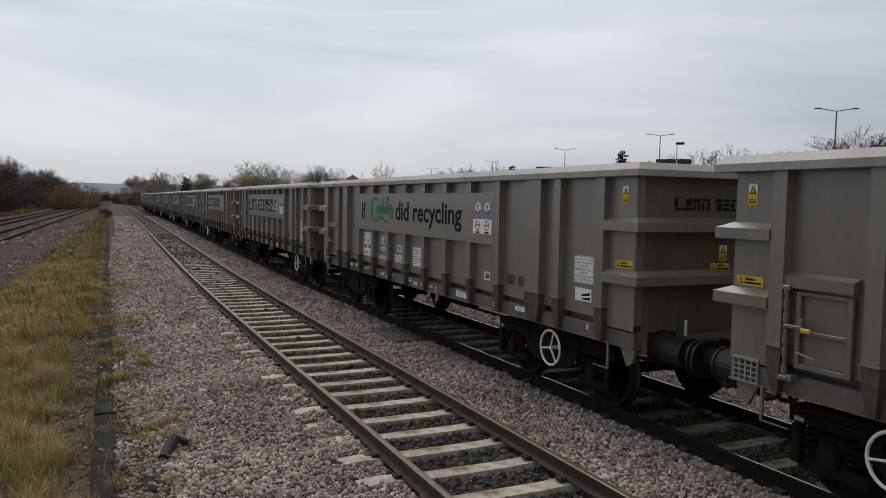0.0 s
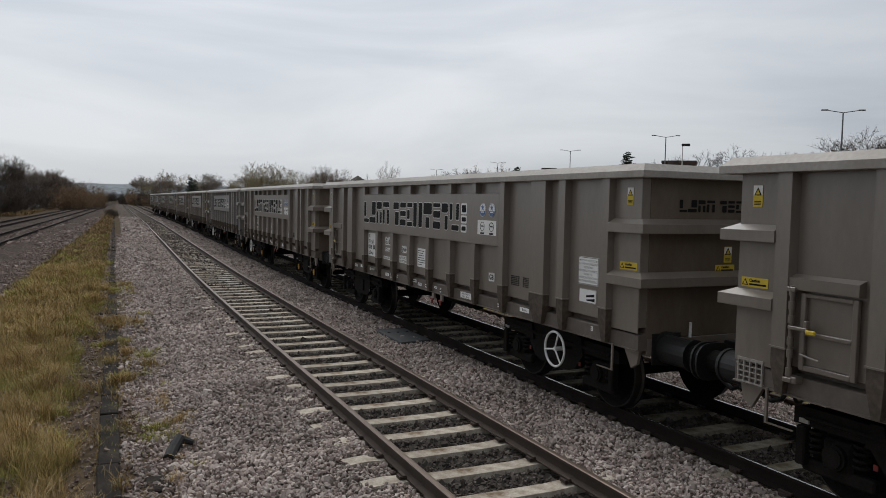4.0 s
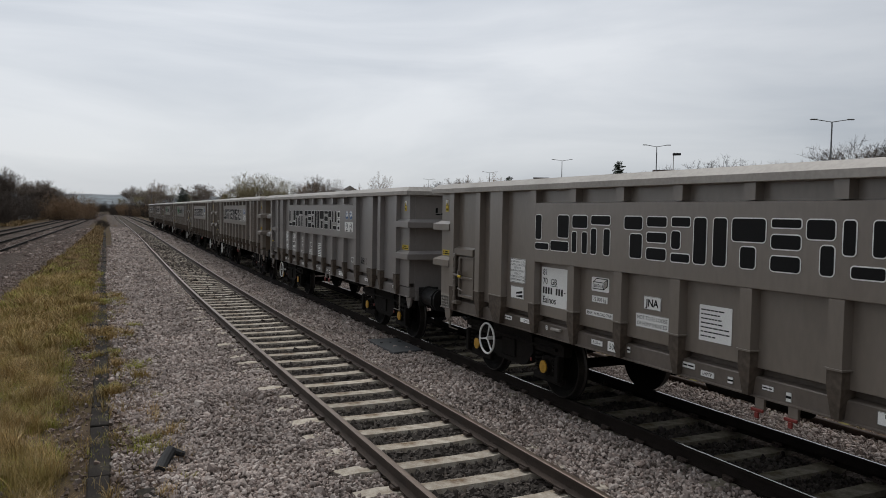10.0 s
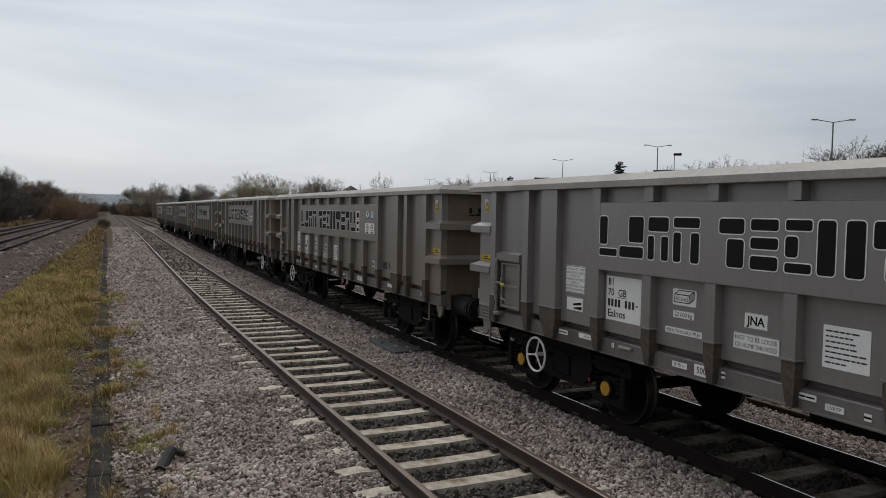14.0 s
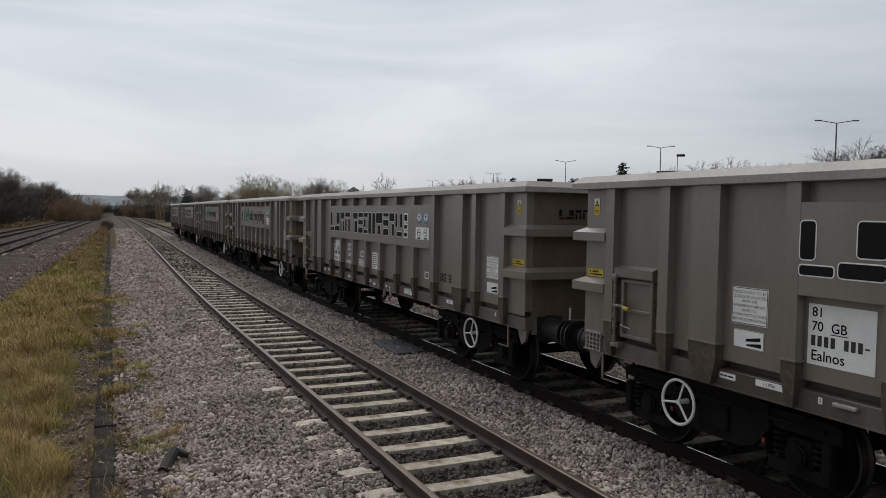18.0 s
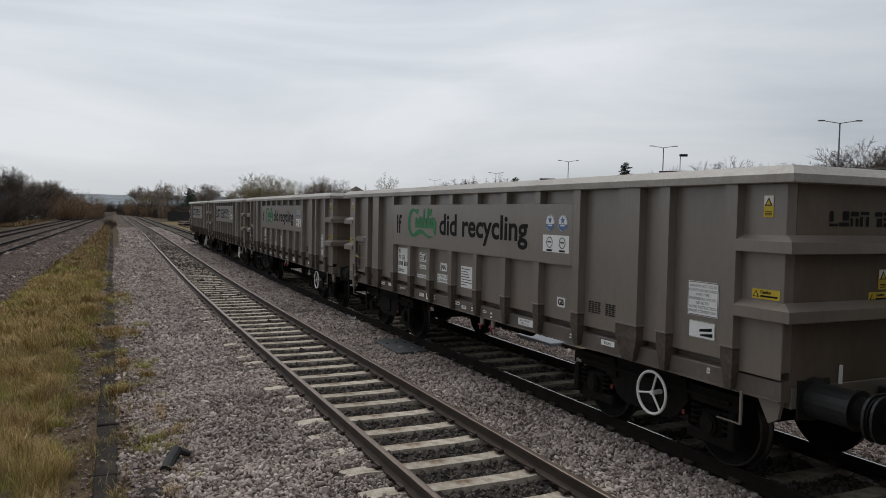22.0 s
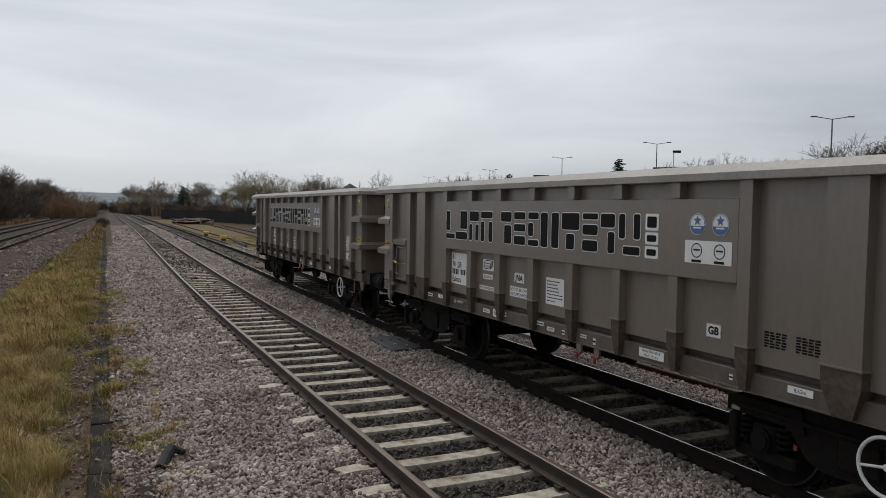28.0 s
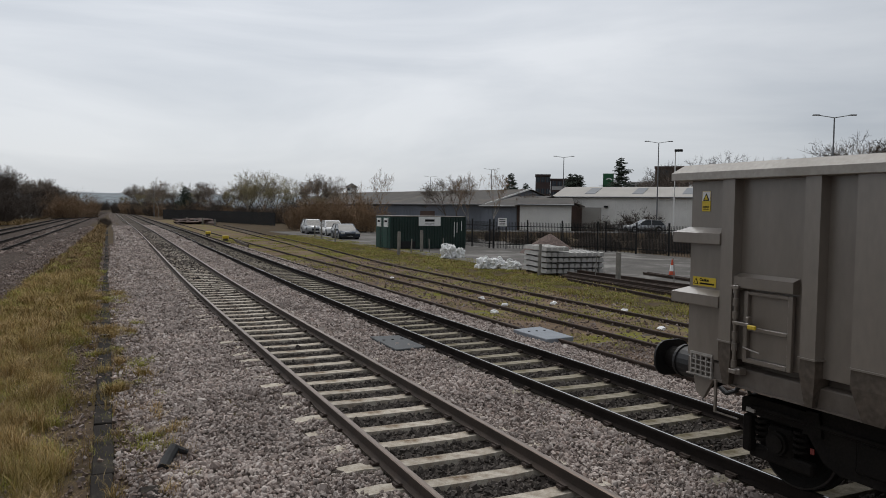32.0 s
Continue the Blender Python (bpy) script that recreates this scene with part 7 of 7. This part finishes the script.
hoard = root("roadside_sign", "tall green roadside sign board with a pale arc", "sign", at=pose(83.9, 112.0, -0.4, 0, 0, -37))
part("board", box(0, -0.2, 6.8, 1.9, 0.2, 10.0, 0.03), M_SIGN_GREEN, hoard)
bm = bmesh.new()
for k in range(10):
    a, b = math.pi * 0.45 * k / 9 + 0.7, math.pi * 0.45 * (k + 1) / 9 + 0.7
    add_prism(bm, [(0.95 + 0.62 * math.cos(a) + 0.1, 8.2 + 0.8 * math.sin(a)), (0.95 + 0.62 * math.cos(b) + 0.1, 8.2 + 0.8 * math.sin(b)), (0.95 + 0.8 * math.cos(b) + 0.1, 8.2 + 1.0 * math.sin(b)), (0.95 + 0.8 * math.cos(a) + 0.1, 8.2 + 1.0 * math.sin(a))], "y", -0.215, -0.202)
bmesh.ops.recalc_face_normals(bm, faces=bm.faces)
part("arc", bm, M_WHITE, hoard)
part("lower_panel", box(0, -0.2, 6.3, 1.9, 0.2, 6.79), M_YELLOW, hoard)
for k in (0.3, 1.5):
    part("leg", box(k, -0.1, 0, k + 0.15, 0.1, 6.3), M_GALV, hoard)


def street_lamp(x, y, top, heading=0.0, base=-0.4):
    p = root("street_lamp", "tall grey street lamp with two slim arms", "street lamp", "road lamps", at=Matrix.Translation((x, y, base)) @ Matrix.Rotation(radians(heading), 4, "Z"))
    h = top - base
    part("pole", tube((0, 0, 0), (0, 0, h), 0.10, 10, 0.055), M_GALV, p)
    for k in (-1, 1):
        a = part("arm", tube((0, 0, h - 0.02), (k * 1.25, 0, h + 0.18), 0.035, 8), M_GALV, p)
        bm = bmesh.new()
        add_box(bm, min(k * 1.2, k * 1.75), -0.12, h + 0.15, max(k * 1.2, k * 1.75), 0.12, h + 0.25, 0.03)
        part("lamp_head", bm, M_GALV, p)


for x, y, top in ((56.07, 43.56, 10.75), (65.29, 75.75, 11.5), (72.56, 107.86, 11.8), (81.67, 150.24, 11.85), (87.12, 196.56, 11.95)):
    street_lamp(x, y, top, -31)
fl = root("flood_lamp", "slim pale pole with a single square lamp head", "street lamp", at=pose(56.8, 63.2, -0.4, 0, 0, -45))
part("pole", tube((0, 0, 0), (0, 0, 9.6), 0.08, 10, 0.05), M_WHITE, fl)
part("lamp_head", box(-0.1, -0.2, 9.6, 0.75, 0.2, 9.85, 0.04), M_FENCE, fl)
pale_pole = root("flag_pole", "slim white pole beside the industrial unit", "pole", at=pose(59.8, 60.6, -0.4))
part("shaft", tube((0, 0, 0), (0, 0, 6.4), 0.07, 10, 0.05), M_WHITE, pale_pole)

# signal mast in the far left trees
mast = root("lattice_mast", "slim pale mast in front of bare trees", "mast", at=pose(12.8, 189.5, -0.4))
part("pole", tube((0, 0, 0), (0, 0, 7.8), 0.12, 8, 0.06), M_GALV, mast)
wb = root("bagged_spoil", "white bag lying at the far line", "bag", at=pose(-11.3, 160, -0.45))
part("sack", bag(None, 21, 1.1, 1.6), M_BAG, wb)
for i, (x, y) in enumerate(((13.6, 128), (14.4, 124), (15.2, 121), (16.6, 118))):
    r = random.Random(i)
    pr = root("marker_post", "white topped marker post beside the siding", "post", "marker posts", at=pose(x, y, -0.3))
    part("shaft", box(-0.12, -0.12, 0, 0.12, 0.12, 0.9 + r.random() * 0.3, 0.02), M_POSTC, pr)
spoil = tagged(link("spoil_heap", bag(None, 33, 3.2, 1.3), M_AGG), "low heap of reddish spoil beside the siding", "heap")
spoil.matrix_world = Matrix.Translation((14.6, 126, -0.35))

# ---- trees ----
M_BARK = mat("dark_bark", (0.11, 0.092, 0.075), 0.95, 0, 0.6, 3, 30, 0.4)
M_TWIG_DARK = mat("dark_brown_twigs", (0.074, 0.058, 0.047), 0.95, 0, 0.6, 1.2, 20, 0.0, vary=0.35)
M_TWIG = mat("brown_twigs", (0.195, 0.158, 0.13), 0.95, 0, 0.6, 1.2, 20, 0.0, vary=0.35)
M_TWIG_RED = mat("reddish_twigs", (0.24, 0.16, 0.095), 0.95, 0, 0.6, 1.2, 20, 0.0, vary=0.35)
M_TWIG_GREEN = mat("greenish_twigs", (0.31, 0.27, 0.165), 0.95, 0, 0.6, 1.2, 20, 0.0, vary=0.35)
M_BIRCH = mat("pale_birch_bark", (0.34, 0.32, 0.29), 0.9, 0, 0.5, 3, 30, 0.2)
M_NEEDLE = mat("dark_needles", (0.07, 0.088, 0.065), 0.9, 0, 0.6, 1.5, 20, 0.0, vary=0.3)


class Sticks:
    """Gathers thin three-sided sticks into one mesh."""

    def __init__(self):
        self.v, self.f = [], []

    def add(self, p, q, r, r2):
        d = (q - p)
        if d.length < 1e-5:
            return
        u = d.orthogonal().normalized()
        w = d.cross(u).normalized()
        b = len(self.v)
        ring = [u * math.cos(a) + w * math.sin(a) for a in (0.0, 2.094, 4.189)]
        self.v += [p + c * r for c in ring]
        if r2 is None:
            self.v.append(q)
            self.f += [(b, b + 1, b + 3), (b + 1, b + 2, b + 3), (b + 2, b, b + 3)]
        else:
            self.v += [q + c * r2 for c in ring]
            self.f += [(b, b + 1, b + 4, b + 3), (b + 1, b + 2, b + 5, b + 4), (b + 2, b, b + 3, b + 5)]

    def link(self, name, material, parent):
        me = bpy.data.meshes.new(name)
        me.from_pydata([tuple(v) for v in self.v], [], self.f)
        me.materials.append(material)
        ob = new(name, me)
        ob.parent = parent
        return ob


def grow(trunk, crown, rnd, p, d, length, r, depth, up, spread, ratio, kids, top):
    q = p
    steps = 3 if depth > 1 else 2
    for i in range(steps):
        d = (d + Vector((rnd.uniform(-1, 1), rnd.uniform(-1, 1), rnd.uniform(-0.7, 0.7))) * 0.2 + Vector((0, 0, up * 0.25))).normalized()
        n = q + d * (length / steps)
        (trunk if depth >= top - 1 else crown).add(q, n, r * (1 - 0.3 * i / steps), r * (1 - 0.3 * (i + 1) / steps))
        if depth < top and rnd.random() < 0.75:
            s = (d * 0.6 + Vector((rnd.uniform(-1, 1), rnd.uniform(-1, 1), rnd.uniform(-0.4, 0.9)))).normalized()
            t = n + s * length * rnd.uniform(0.3, 0.6)
            crown.add(n, t, max(0.009, r * 0.3), None)
            for k in range(2):
                c = n.lerp(t, rnd.uniform(0.3, 0.9))
                crown.add(c, c + (s + Vector((rnd.uniform(-1, 1), rnd.uniform(-1, 1), rnd.uniform(-0.5, 0.9)))).normalized() * length * 0.3, 0.008, None)
        q = n
    if depth == 0:
        for k in range(3):
            crown.add(q, q + (d + Vector((rnd.uniform(-1, 1), rnd.uniform(-1, 1), rnd.uniform(-0.5, 0.8)))).normalized() * length * rnd.uniform(0.5, 0.9), 0.009, None)
        return
    for i in range(kids + (1 if rnd.random() < 0.35 else 0)):
        nd = (d + Vector((rnd.uniform(-1, 1), rnd.uniform(-1, 1), rnd.uniform(-0.7, 0.8))).normalized() * spread + Vector((0, 0, up))).normalized()
        grow(trunk, crown, rnd, q, nd, length * ratio * rnd.uniform(0.75, 1.2), max(0.010, r * 0.55), depth - 1, up, spread, ratio, kids, top)


def bare_tree(seed, name, label, high, spread=0.62, up=0.16, bark=None, twig=None, kids=3, depth=5, ratio=0.74, thick=0.011, first=0.24):
    t = root(name, label, "tree")
    rnd = random.Random(seed)
    trunk, crown = Sticks(), Sticks()
    grow(trunk, crown, rnd, Vector((0, 0, -0.1)), Vector((0, 0, 1)), high * first, high * thick, depth, up, spread, ratio, kids, depth)
    # to its full height
    k = high / max(v.z for v in crown.v)
    for st in (trunk, crown):
        st.v = [v * k for v in st.v]
    trunk.link("trunk", bark or M_BARK, t)
    crown.link("crown", twig or M_TWIG, t)
    return t


def shrub(seed, name, label, high, wide, twig, stems=64):
    t = root(name, label, "shrub")
    rnd = random.Random(seed)
    stem, crown = Sticks(), Sticks()
    for i in range(stems):
        a, rr = rnd.uniform(0, 6.283), wide * 0.42 * math.sqrt(rnd.random())
        p = Vector((rr * math.cos(a), rr * math.sin(a), -0.1))
        d = Vector((math.cos(a) * rnd.uniform(0, 0.6), math.sin(a) * rnd.uniform(0, 0.6), 1)).normalized()
        h = high * rnd.uniform(0.55, 1.0) * (1.0 - 0.35 * (rr / (wide * 0.42)) ** 2)
        q = p
        for s in range(5):
            n = q + d * h / 5
            (stem if s < 2 else crown).add(q, n, 0.03 * (1 - s * 0.16), 0.03 * (0.84 - s * 0.16))
            for k in range(7):
                e = (d * 0.35 + Vector((rnd.uniform(-1, 1), rnd.uniform(-1, 1), rnd.uniform(-0.3, 0.9)))).normalized()
                m = n + e * h * rnd.uniform(0.10, 0.26)
                crown.add(n, m, 0.015, None)
                for j in range(3):
                    e2 = (e + Vector((rnd.uniform(-1, 1), rnd.uniform(-1, 1), rnd.uniform(-0.4, 1))) * 0.8).normalized()
                    crown.add(m, m + e2 * h * rnd.uniform(0.05, 0.13), 0.011, None)
            d = (d + Vector((rnd.uniform(-1, 1), rnd.uniform(-1, 1), 0.2)) * 0.25).normalized()
            q = n
    stem.link("stem_tangle", M_BARK, t)["kind"] = "stuff"
    crown.link("crown", twig, t)
    return t


def conifer(seed, name, label, high):
    t = root(name, label, "tree")
    rnd = random.Random(seed)
    trunk = Sticks()
    trunk.add(Vector((0, 0, -0.1)), Vector((0, 0, high)), high * 0.018, 0.02)
    trunk.link("trunk", M_BARK, t)
    crown = Sticks()
    z = high * 0.12
    while z < high * 0.98:
        reach = rnd.uniform(0.65, 1.2) * high * 0.34 * (1 - z / high) ** 0.75 + 0.1
        for k in range(13):
            a = rnd.uniform(0, 6.283)
            e = Vector((math.cos(a), math.sin(a), rnd.uniform(-0.1, 0.5)))
            ln = reach * rnd.uniform(0.35, 1.25)
            p, q = Vector((0, 0, z)), Vector((0, 0, z)) + e * ln
            crown.add(p, q, 0.06, 0.02)
            for j in range(11):
                c = p.lerp(q, rnd.uniform(0.25, 1.0))
                s = Vector((rnd.uniform(-1, 1), rnd.uniform(-1, 1), rnd.uniform(-0.7, 0.4))) * ln * 0.3
                crown.add(c, c + s, 0.06, None)
        z += high * 0.026
    crown.link("crown", M_NEEDLE, t)
    return t


def scatter(proto, places):
    """First place for the prototype itself, copies for the rest: x, y, scale, turn."""
    for i, (x, y, s, turn) in enumerate(places):
        m = Matrix.Translation((x, y, -0.45)) @ Matrix.Rotation(radians(turn), 4, "Z") @ Matrix.Diagonal((s, s, s, 1))
        if i == 0:
            proto.matrix_world = m
        else:
            copy_thing(proto, m)


rt, rw = random.Random(5), random.Random(77)
oak = bare_tree(3, "bare_tree", "bare winter tree with a broad twiggy crown", 9.0, 0.95, 0.10)
ash = bare_tree(8, "bare_tree", "bare winter tree with rising branches", 9.0, 0.75, 0.24)
willow = bare_tree(14, "bare_tree", "dense olive-brown bare tree", 9.0, 0.85, 0.22, twig=M_TWIG_GREEN, kids=3)
birch = bare_tree(21, "birch_tree", "slender bare birch with a pale trunk", 9.0, 0.55, 0.28, bark=M_BIRCH, twig=M_TWIG_RED, kids=2, depth=6, ratio=0.76, thick=0.010, first=0.30)
brown_shrub = shrub(31, "shrub", "dense thicket of brown leafless stems", 4.0, 5.0, M_TWIG_DARK)
red_shrub = shrub(37, "shrub", "thicket of reddish brown leafless stems", 4.0, 5.0, M_TWIG_RED)
bramble = shrub(47, "shrub", "low bushy shrub with brown leafless twigs", 2.0, 3.2, M_TWIG_DARK, 60)
thorn = bare_tree(51, "bare_tree", "dark bare tree with a dense crown", 9.0, 0.9, 0.12, twig=M_TWIG_DARK)
fir = conifer(41, "conifer", "dark green conifer with drooping boughs", 9.0)

# west side wood
spots_o, spots_a, spots_w, spots_b, spots_r = [], [], [], [], []
for i in range(26):
    k = i / 25
    y = 88 + 215 * k
    x = -15.5 + 11.0 * k
    s = (1.2 - 0.2 * k) * rt.uniform(0.72, 1.0)
    (spots_o, spots_a)[i % 2].append((x - rt.uniform(1, 6), y, s, rt.uniform(0, 360)))
    spots_b.append((x + rt.uniform(-2, 0.5), y + rt.uniform(-3, 3), rt.uniform(0.7, 1.15), rt.uniform(0, 360)))
    if i % 2:
        spots_b.append((x - rt.uniform(3, 6), y + 2, rt.uniform(0.9, 1.3), rt.uniform(0, 360)))
    spots_b.append((x - rw.uniform(0.5, 5), y + rw.uniform(2, 6), rw.uniform(0.8, 1.15), rw.uniform(0, 360)))
spots_o += [(-16.5, 92, 1.2, 20), (-15.0, 104, 1.05, 80), (-18.0, 98, 1.25, 140), (-17.0, 112, 1.1, 220)]
for i in range(14):
    spots_b.append((-16 + 3.6 * i + rt.uniform(-1, 1), 440 + rt.uniform(0, 40), rt.uniform(0.9, 1.5), rt.uniform(0, 360)))
for x, y in ((-5.0, 172), (-3.5, 178), (-2.3, 184), (-6.3, 168)):
    spots_r.append((x, y, 1.2, rt.uniform(0, 360)))
# east side wood behind the fence
for i in range(32):
    k = i / 31
    y = 300 - 185 * k
    x = 6.5 + 25 * k ** 1.4
    s = rt.uniform(0.8, 1.06) * (1.15 - 0.2 * k)
    (spots_w, spots_a, spots_o)[i % 3].append((x + rt.uniform(2, 9), y, s, rt.uniform(0, 360)))
    (spots_r if i % 3 == 0 else spots_b).append((x + rt.uniform(1, 4), y + rt.uniform(-3, 3), rt.uniform(0.75, 1.15), rt.uniform(0, 360)))
    if i % 2:
        spots_b.append((x + rt.uniform(5, 9), y + rt.uniform(-3, 3), rt.uniform(0.9, 1.3), rt.uniform(0, 360)))
spots_w += [(27.0, 147, 1.20, 10), (29.5, 146, 1.18, 130), (32.0, 144, 1.12, 250), (24.8, 150, 1.02, 70), (34.5, 140, 1.0, 310), (28.2, 151, 1.18, 200), (30.8, 141, 1.05, 90), (26.0, 142, 1.1, 40), (33.2, 150, 1.1, 160)]
# thicket by the parked cars
for x, y in ((25.0, 94), (26.5, 91), (28.0, 89), (29.5, 87), (27.5, 96), (30, 93), (26, 101), (31.0, 95), (27.2, 104), (29.5, 100)):
    spots_r.append((x, y, rt.uniform(0.8, 1.05), rt.uniform(0, 360)))
# along the road and round the buildings
spots_a += [(36, 128, 1.05, 10), (89, 64, 1.45, 200), (100, 50, 1.8, 90), (93, 58, 1.5, 15)]
spots_o += [(48.3, 98.4, 0.88, 0), (46.8, 100.0, 0.82, 100), (85.0, 71.5, 1.15, 40), (80, 80, 0.95, 130), (76, 84, 0.95, 230), (95, 55, 1.7, 300), (104, 48, 2.1, 60), (112, 46, 2.2, 10), (58, 84, 0.5, 0), (91, 104, 1.1, 60), (51, 84, 0.6, 10)]
spots_s = [(58.2, 77.4, 1.2, 20), (61.4, 74.2, 1.4, 120), (55.5, 79.5, 0.9, 200)]
for x, y in ((49.5, 62), (52, 58.5), (54.5, 55), (56.5, 66), (61, 72), (47, 66), (44.5, 70), (58, 52), (38.5, 52), (37, 55), (36.5, 46), (38.5, 42), (39.5, 37), (41, 33), (42.5, 28), (40.5, 45), (43, 40), (45, 35), (42, 50), (46, 47), (48, 42), (40, 54), (36, 42), (37.5, 38.5), (38.7, 34), (40, 29.5), (41.5, 31), (34.8, 46.5), (43.5, 46), (45.5, 41), (47.5, 37), (35.5, 50), (33.5, 56), (31, 61), (29.5, 66), (34, 62)):
    spots_s.append((x, y, rt.uniform(0.42, 0.7), rt.uniform(0, 360)))
# self-sown bushes between the lines, far along the verge
spots_s += [(1.1, 104, 0.26, 10), (1.3, 112, 0.36, 70), (1.5, 121, 0.45, 140), (1.4, 131, 0.5, 250)]
scatter(thorn, [(-19.5 + 0.045 * i * 9 + rt.uniform(-2, 2), 90 + 9 * i, rt.uniform(0.92, 1.15) - 0.012 * i, rt.uniform(0, 360)) for i in range(22)] + [(91, 63.5, 1.6, 40), (88, 66.5, 1.25, 100), (93, 64, 1.65, 220), (86.5, 61.5, 1.5, 300), (79, 82, 1.3, 10), (82, 79.5, 1.35, 150), (77, 83.5, 1.2, 80)])
scatter(oak, spots_o)
scatter(ash, spots_a)
scatter(willow, spots_w)
scatter(birch, [(38.3, 103.0, 1.02, 0), (35.5, 106.5, 0.8, 90), (40.5, 80.0, 0.86, 40), (43.2, 79.0, 0.9, 200), (33.8, 124, 0.95, 60), (14.0, 190, 1.1, 20)])
scatter(brown_shrub, spots_b)
scatter(red_shrub, spots_r)
scatter(bramble, spots_s)
scatter(fir, [(79.9, 115.0, 1.12, 0), (79.3, 115.6, 1.0, 60), (80.3, 102.2, 1.22, 120), (65.0, 112.5, 0.95, 200), (67.2, 111.3, 0.78, 20), (80.5, 114.4, 0.98, 300), (20.3, 197, 0.82, 10), (21.6, 200, 0.78, 50)])

# the road past the yard, on its low bank
M_ROAD = mat("grey_road", (0.09, 0.088, 0.085), 0.9, 0, 0.7, 0.5, 20, 0.2, spec=0.1)
bank = tagged(link("road_bank", prism([(-4.2, -0.55), (-3.3, 0.298), (3.3, 0.298), (4.2, -0.55)], "x", -46, 30), M_EARTH), "low earth bank that carries the road", "bank", kind="structure")
road = tagged(link("road", prism([(-3.0, 0.29), (-2.99, 0.302), (2.99, 0.302), (3.0, 0.29)], "x", -46, 30), M_ROAD), "grey road behind the yard fence", "road", kind="structure")
for ob in (bank, road):
    ob.matrix_world = Matrix.Translation((57.7, 69.0, -0.002)) @ Matrix.Rotation(radians(160), 4, "Z")

# wooded hill on the horizon, distance haze put into its blue-grey colour
M_HILL = mat("hazed_wooded_hill", (0.19, 0.215, 0.23), 1.0, 0, 0.55, 0.012, 0.08, 0.0)
vs, fs = [], []
cols = 90
for i in range(cols):
    a = radians(-40 + 130 * i / (cols - 1))
    h = 34 + 9 * noise.noise((i * 0.23, 0, 0)) + 3.5 * noise.noise((i * 1.7, 2, 0))
    for r, z in ((1700, -6), (1900, h * 0.75), (2050, h), (2400, h * 0.9)):
        vs.append((r * math.sin(a), r * math.cos(a), z))
for i in range(cols - 1):
    for k in range(3):
        fs.append((i * 4 + k, (i + 1) * 4 + k, (i + 1) * 4 + k + 1, i * 4 + k + 1))
me = bpy.data.meshes.new("backdrop_hill")
me.from_pydata(vs, [], fs)
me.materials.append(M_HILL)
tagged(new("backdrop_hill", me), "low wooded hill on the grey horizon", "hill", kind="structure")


# ---- motion ----
# distance still to go along the line: the train gathers speed smoothly, from 3.5 to 5.9 metres a second
def travel(t):
    k = t / 32
    return ((((((22.046 * k - 70.535) * k + 66.028) * k + 13.529) * k - 3.477) * k + 112.74) * k) - 140.235


def wagon_pose(index, t):
    y = -0.37 - travel(t) - PITCH * index
    slope = (bend(y + 3.9) - bend(y - 3.9)) / 7.8
    return Matrix.Translation((XB + (bend(y + 3.9) + bend(y - 3.9)) / 2, y, 0)) @ Matrix.Rotation(-math.atan(slope), 4, "Z")


def motions():
    for index, wagon in enumerate(WAGONS):
        walk(wagon, [(i / 2, wagon_pose(index, i / 2)) for i in range(65)])
        # wheels roll without slipping, under 80 degrees from row to row
        rows, last = [], None
        for f in range(32 * FPS + 1):
            a = travel(f / FPS) / 0.46
            if last is None or abs(a - last) > 0.9 or f == 32 * FPS:
                rows.append((f / FPS, a))
                last = a
        for ws in (o for o in wagon.children if o.name.startswith("wheelset")):
            at = ws.matrix_basis.translation.copy()
            walk(ws, [(t, Matrix.Translation(at) @ Matrix.Rotation(a, 4, "X")) for t, a in rows])



motions()
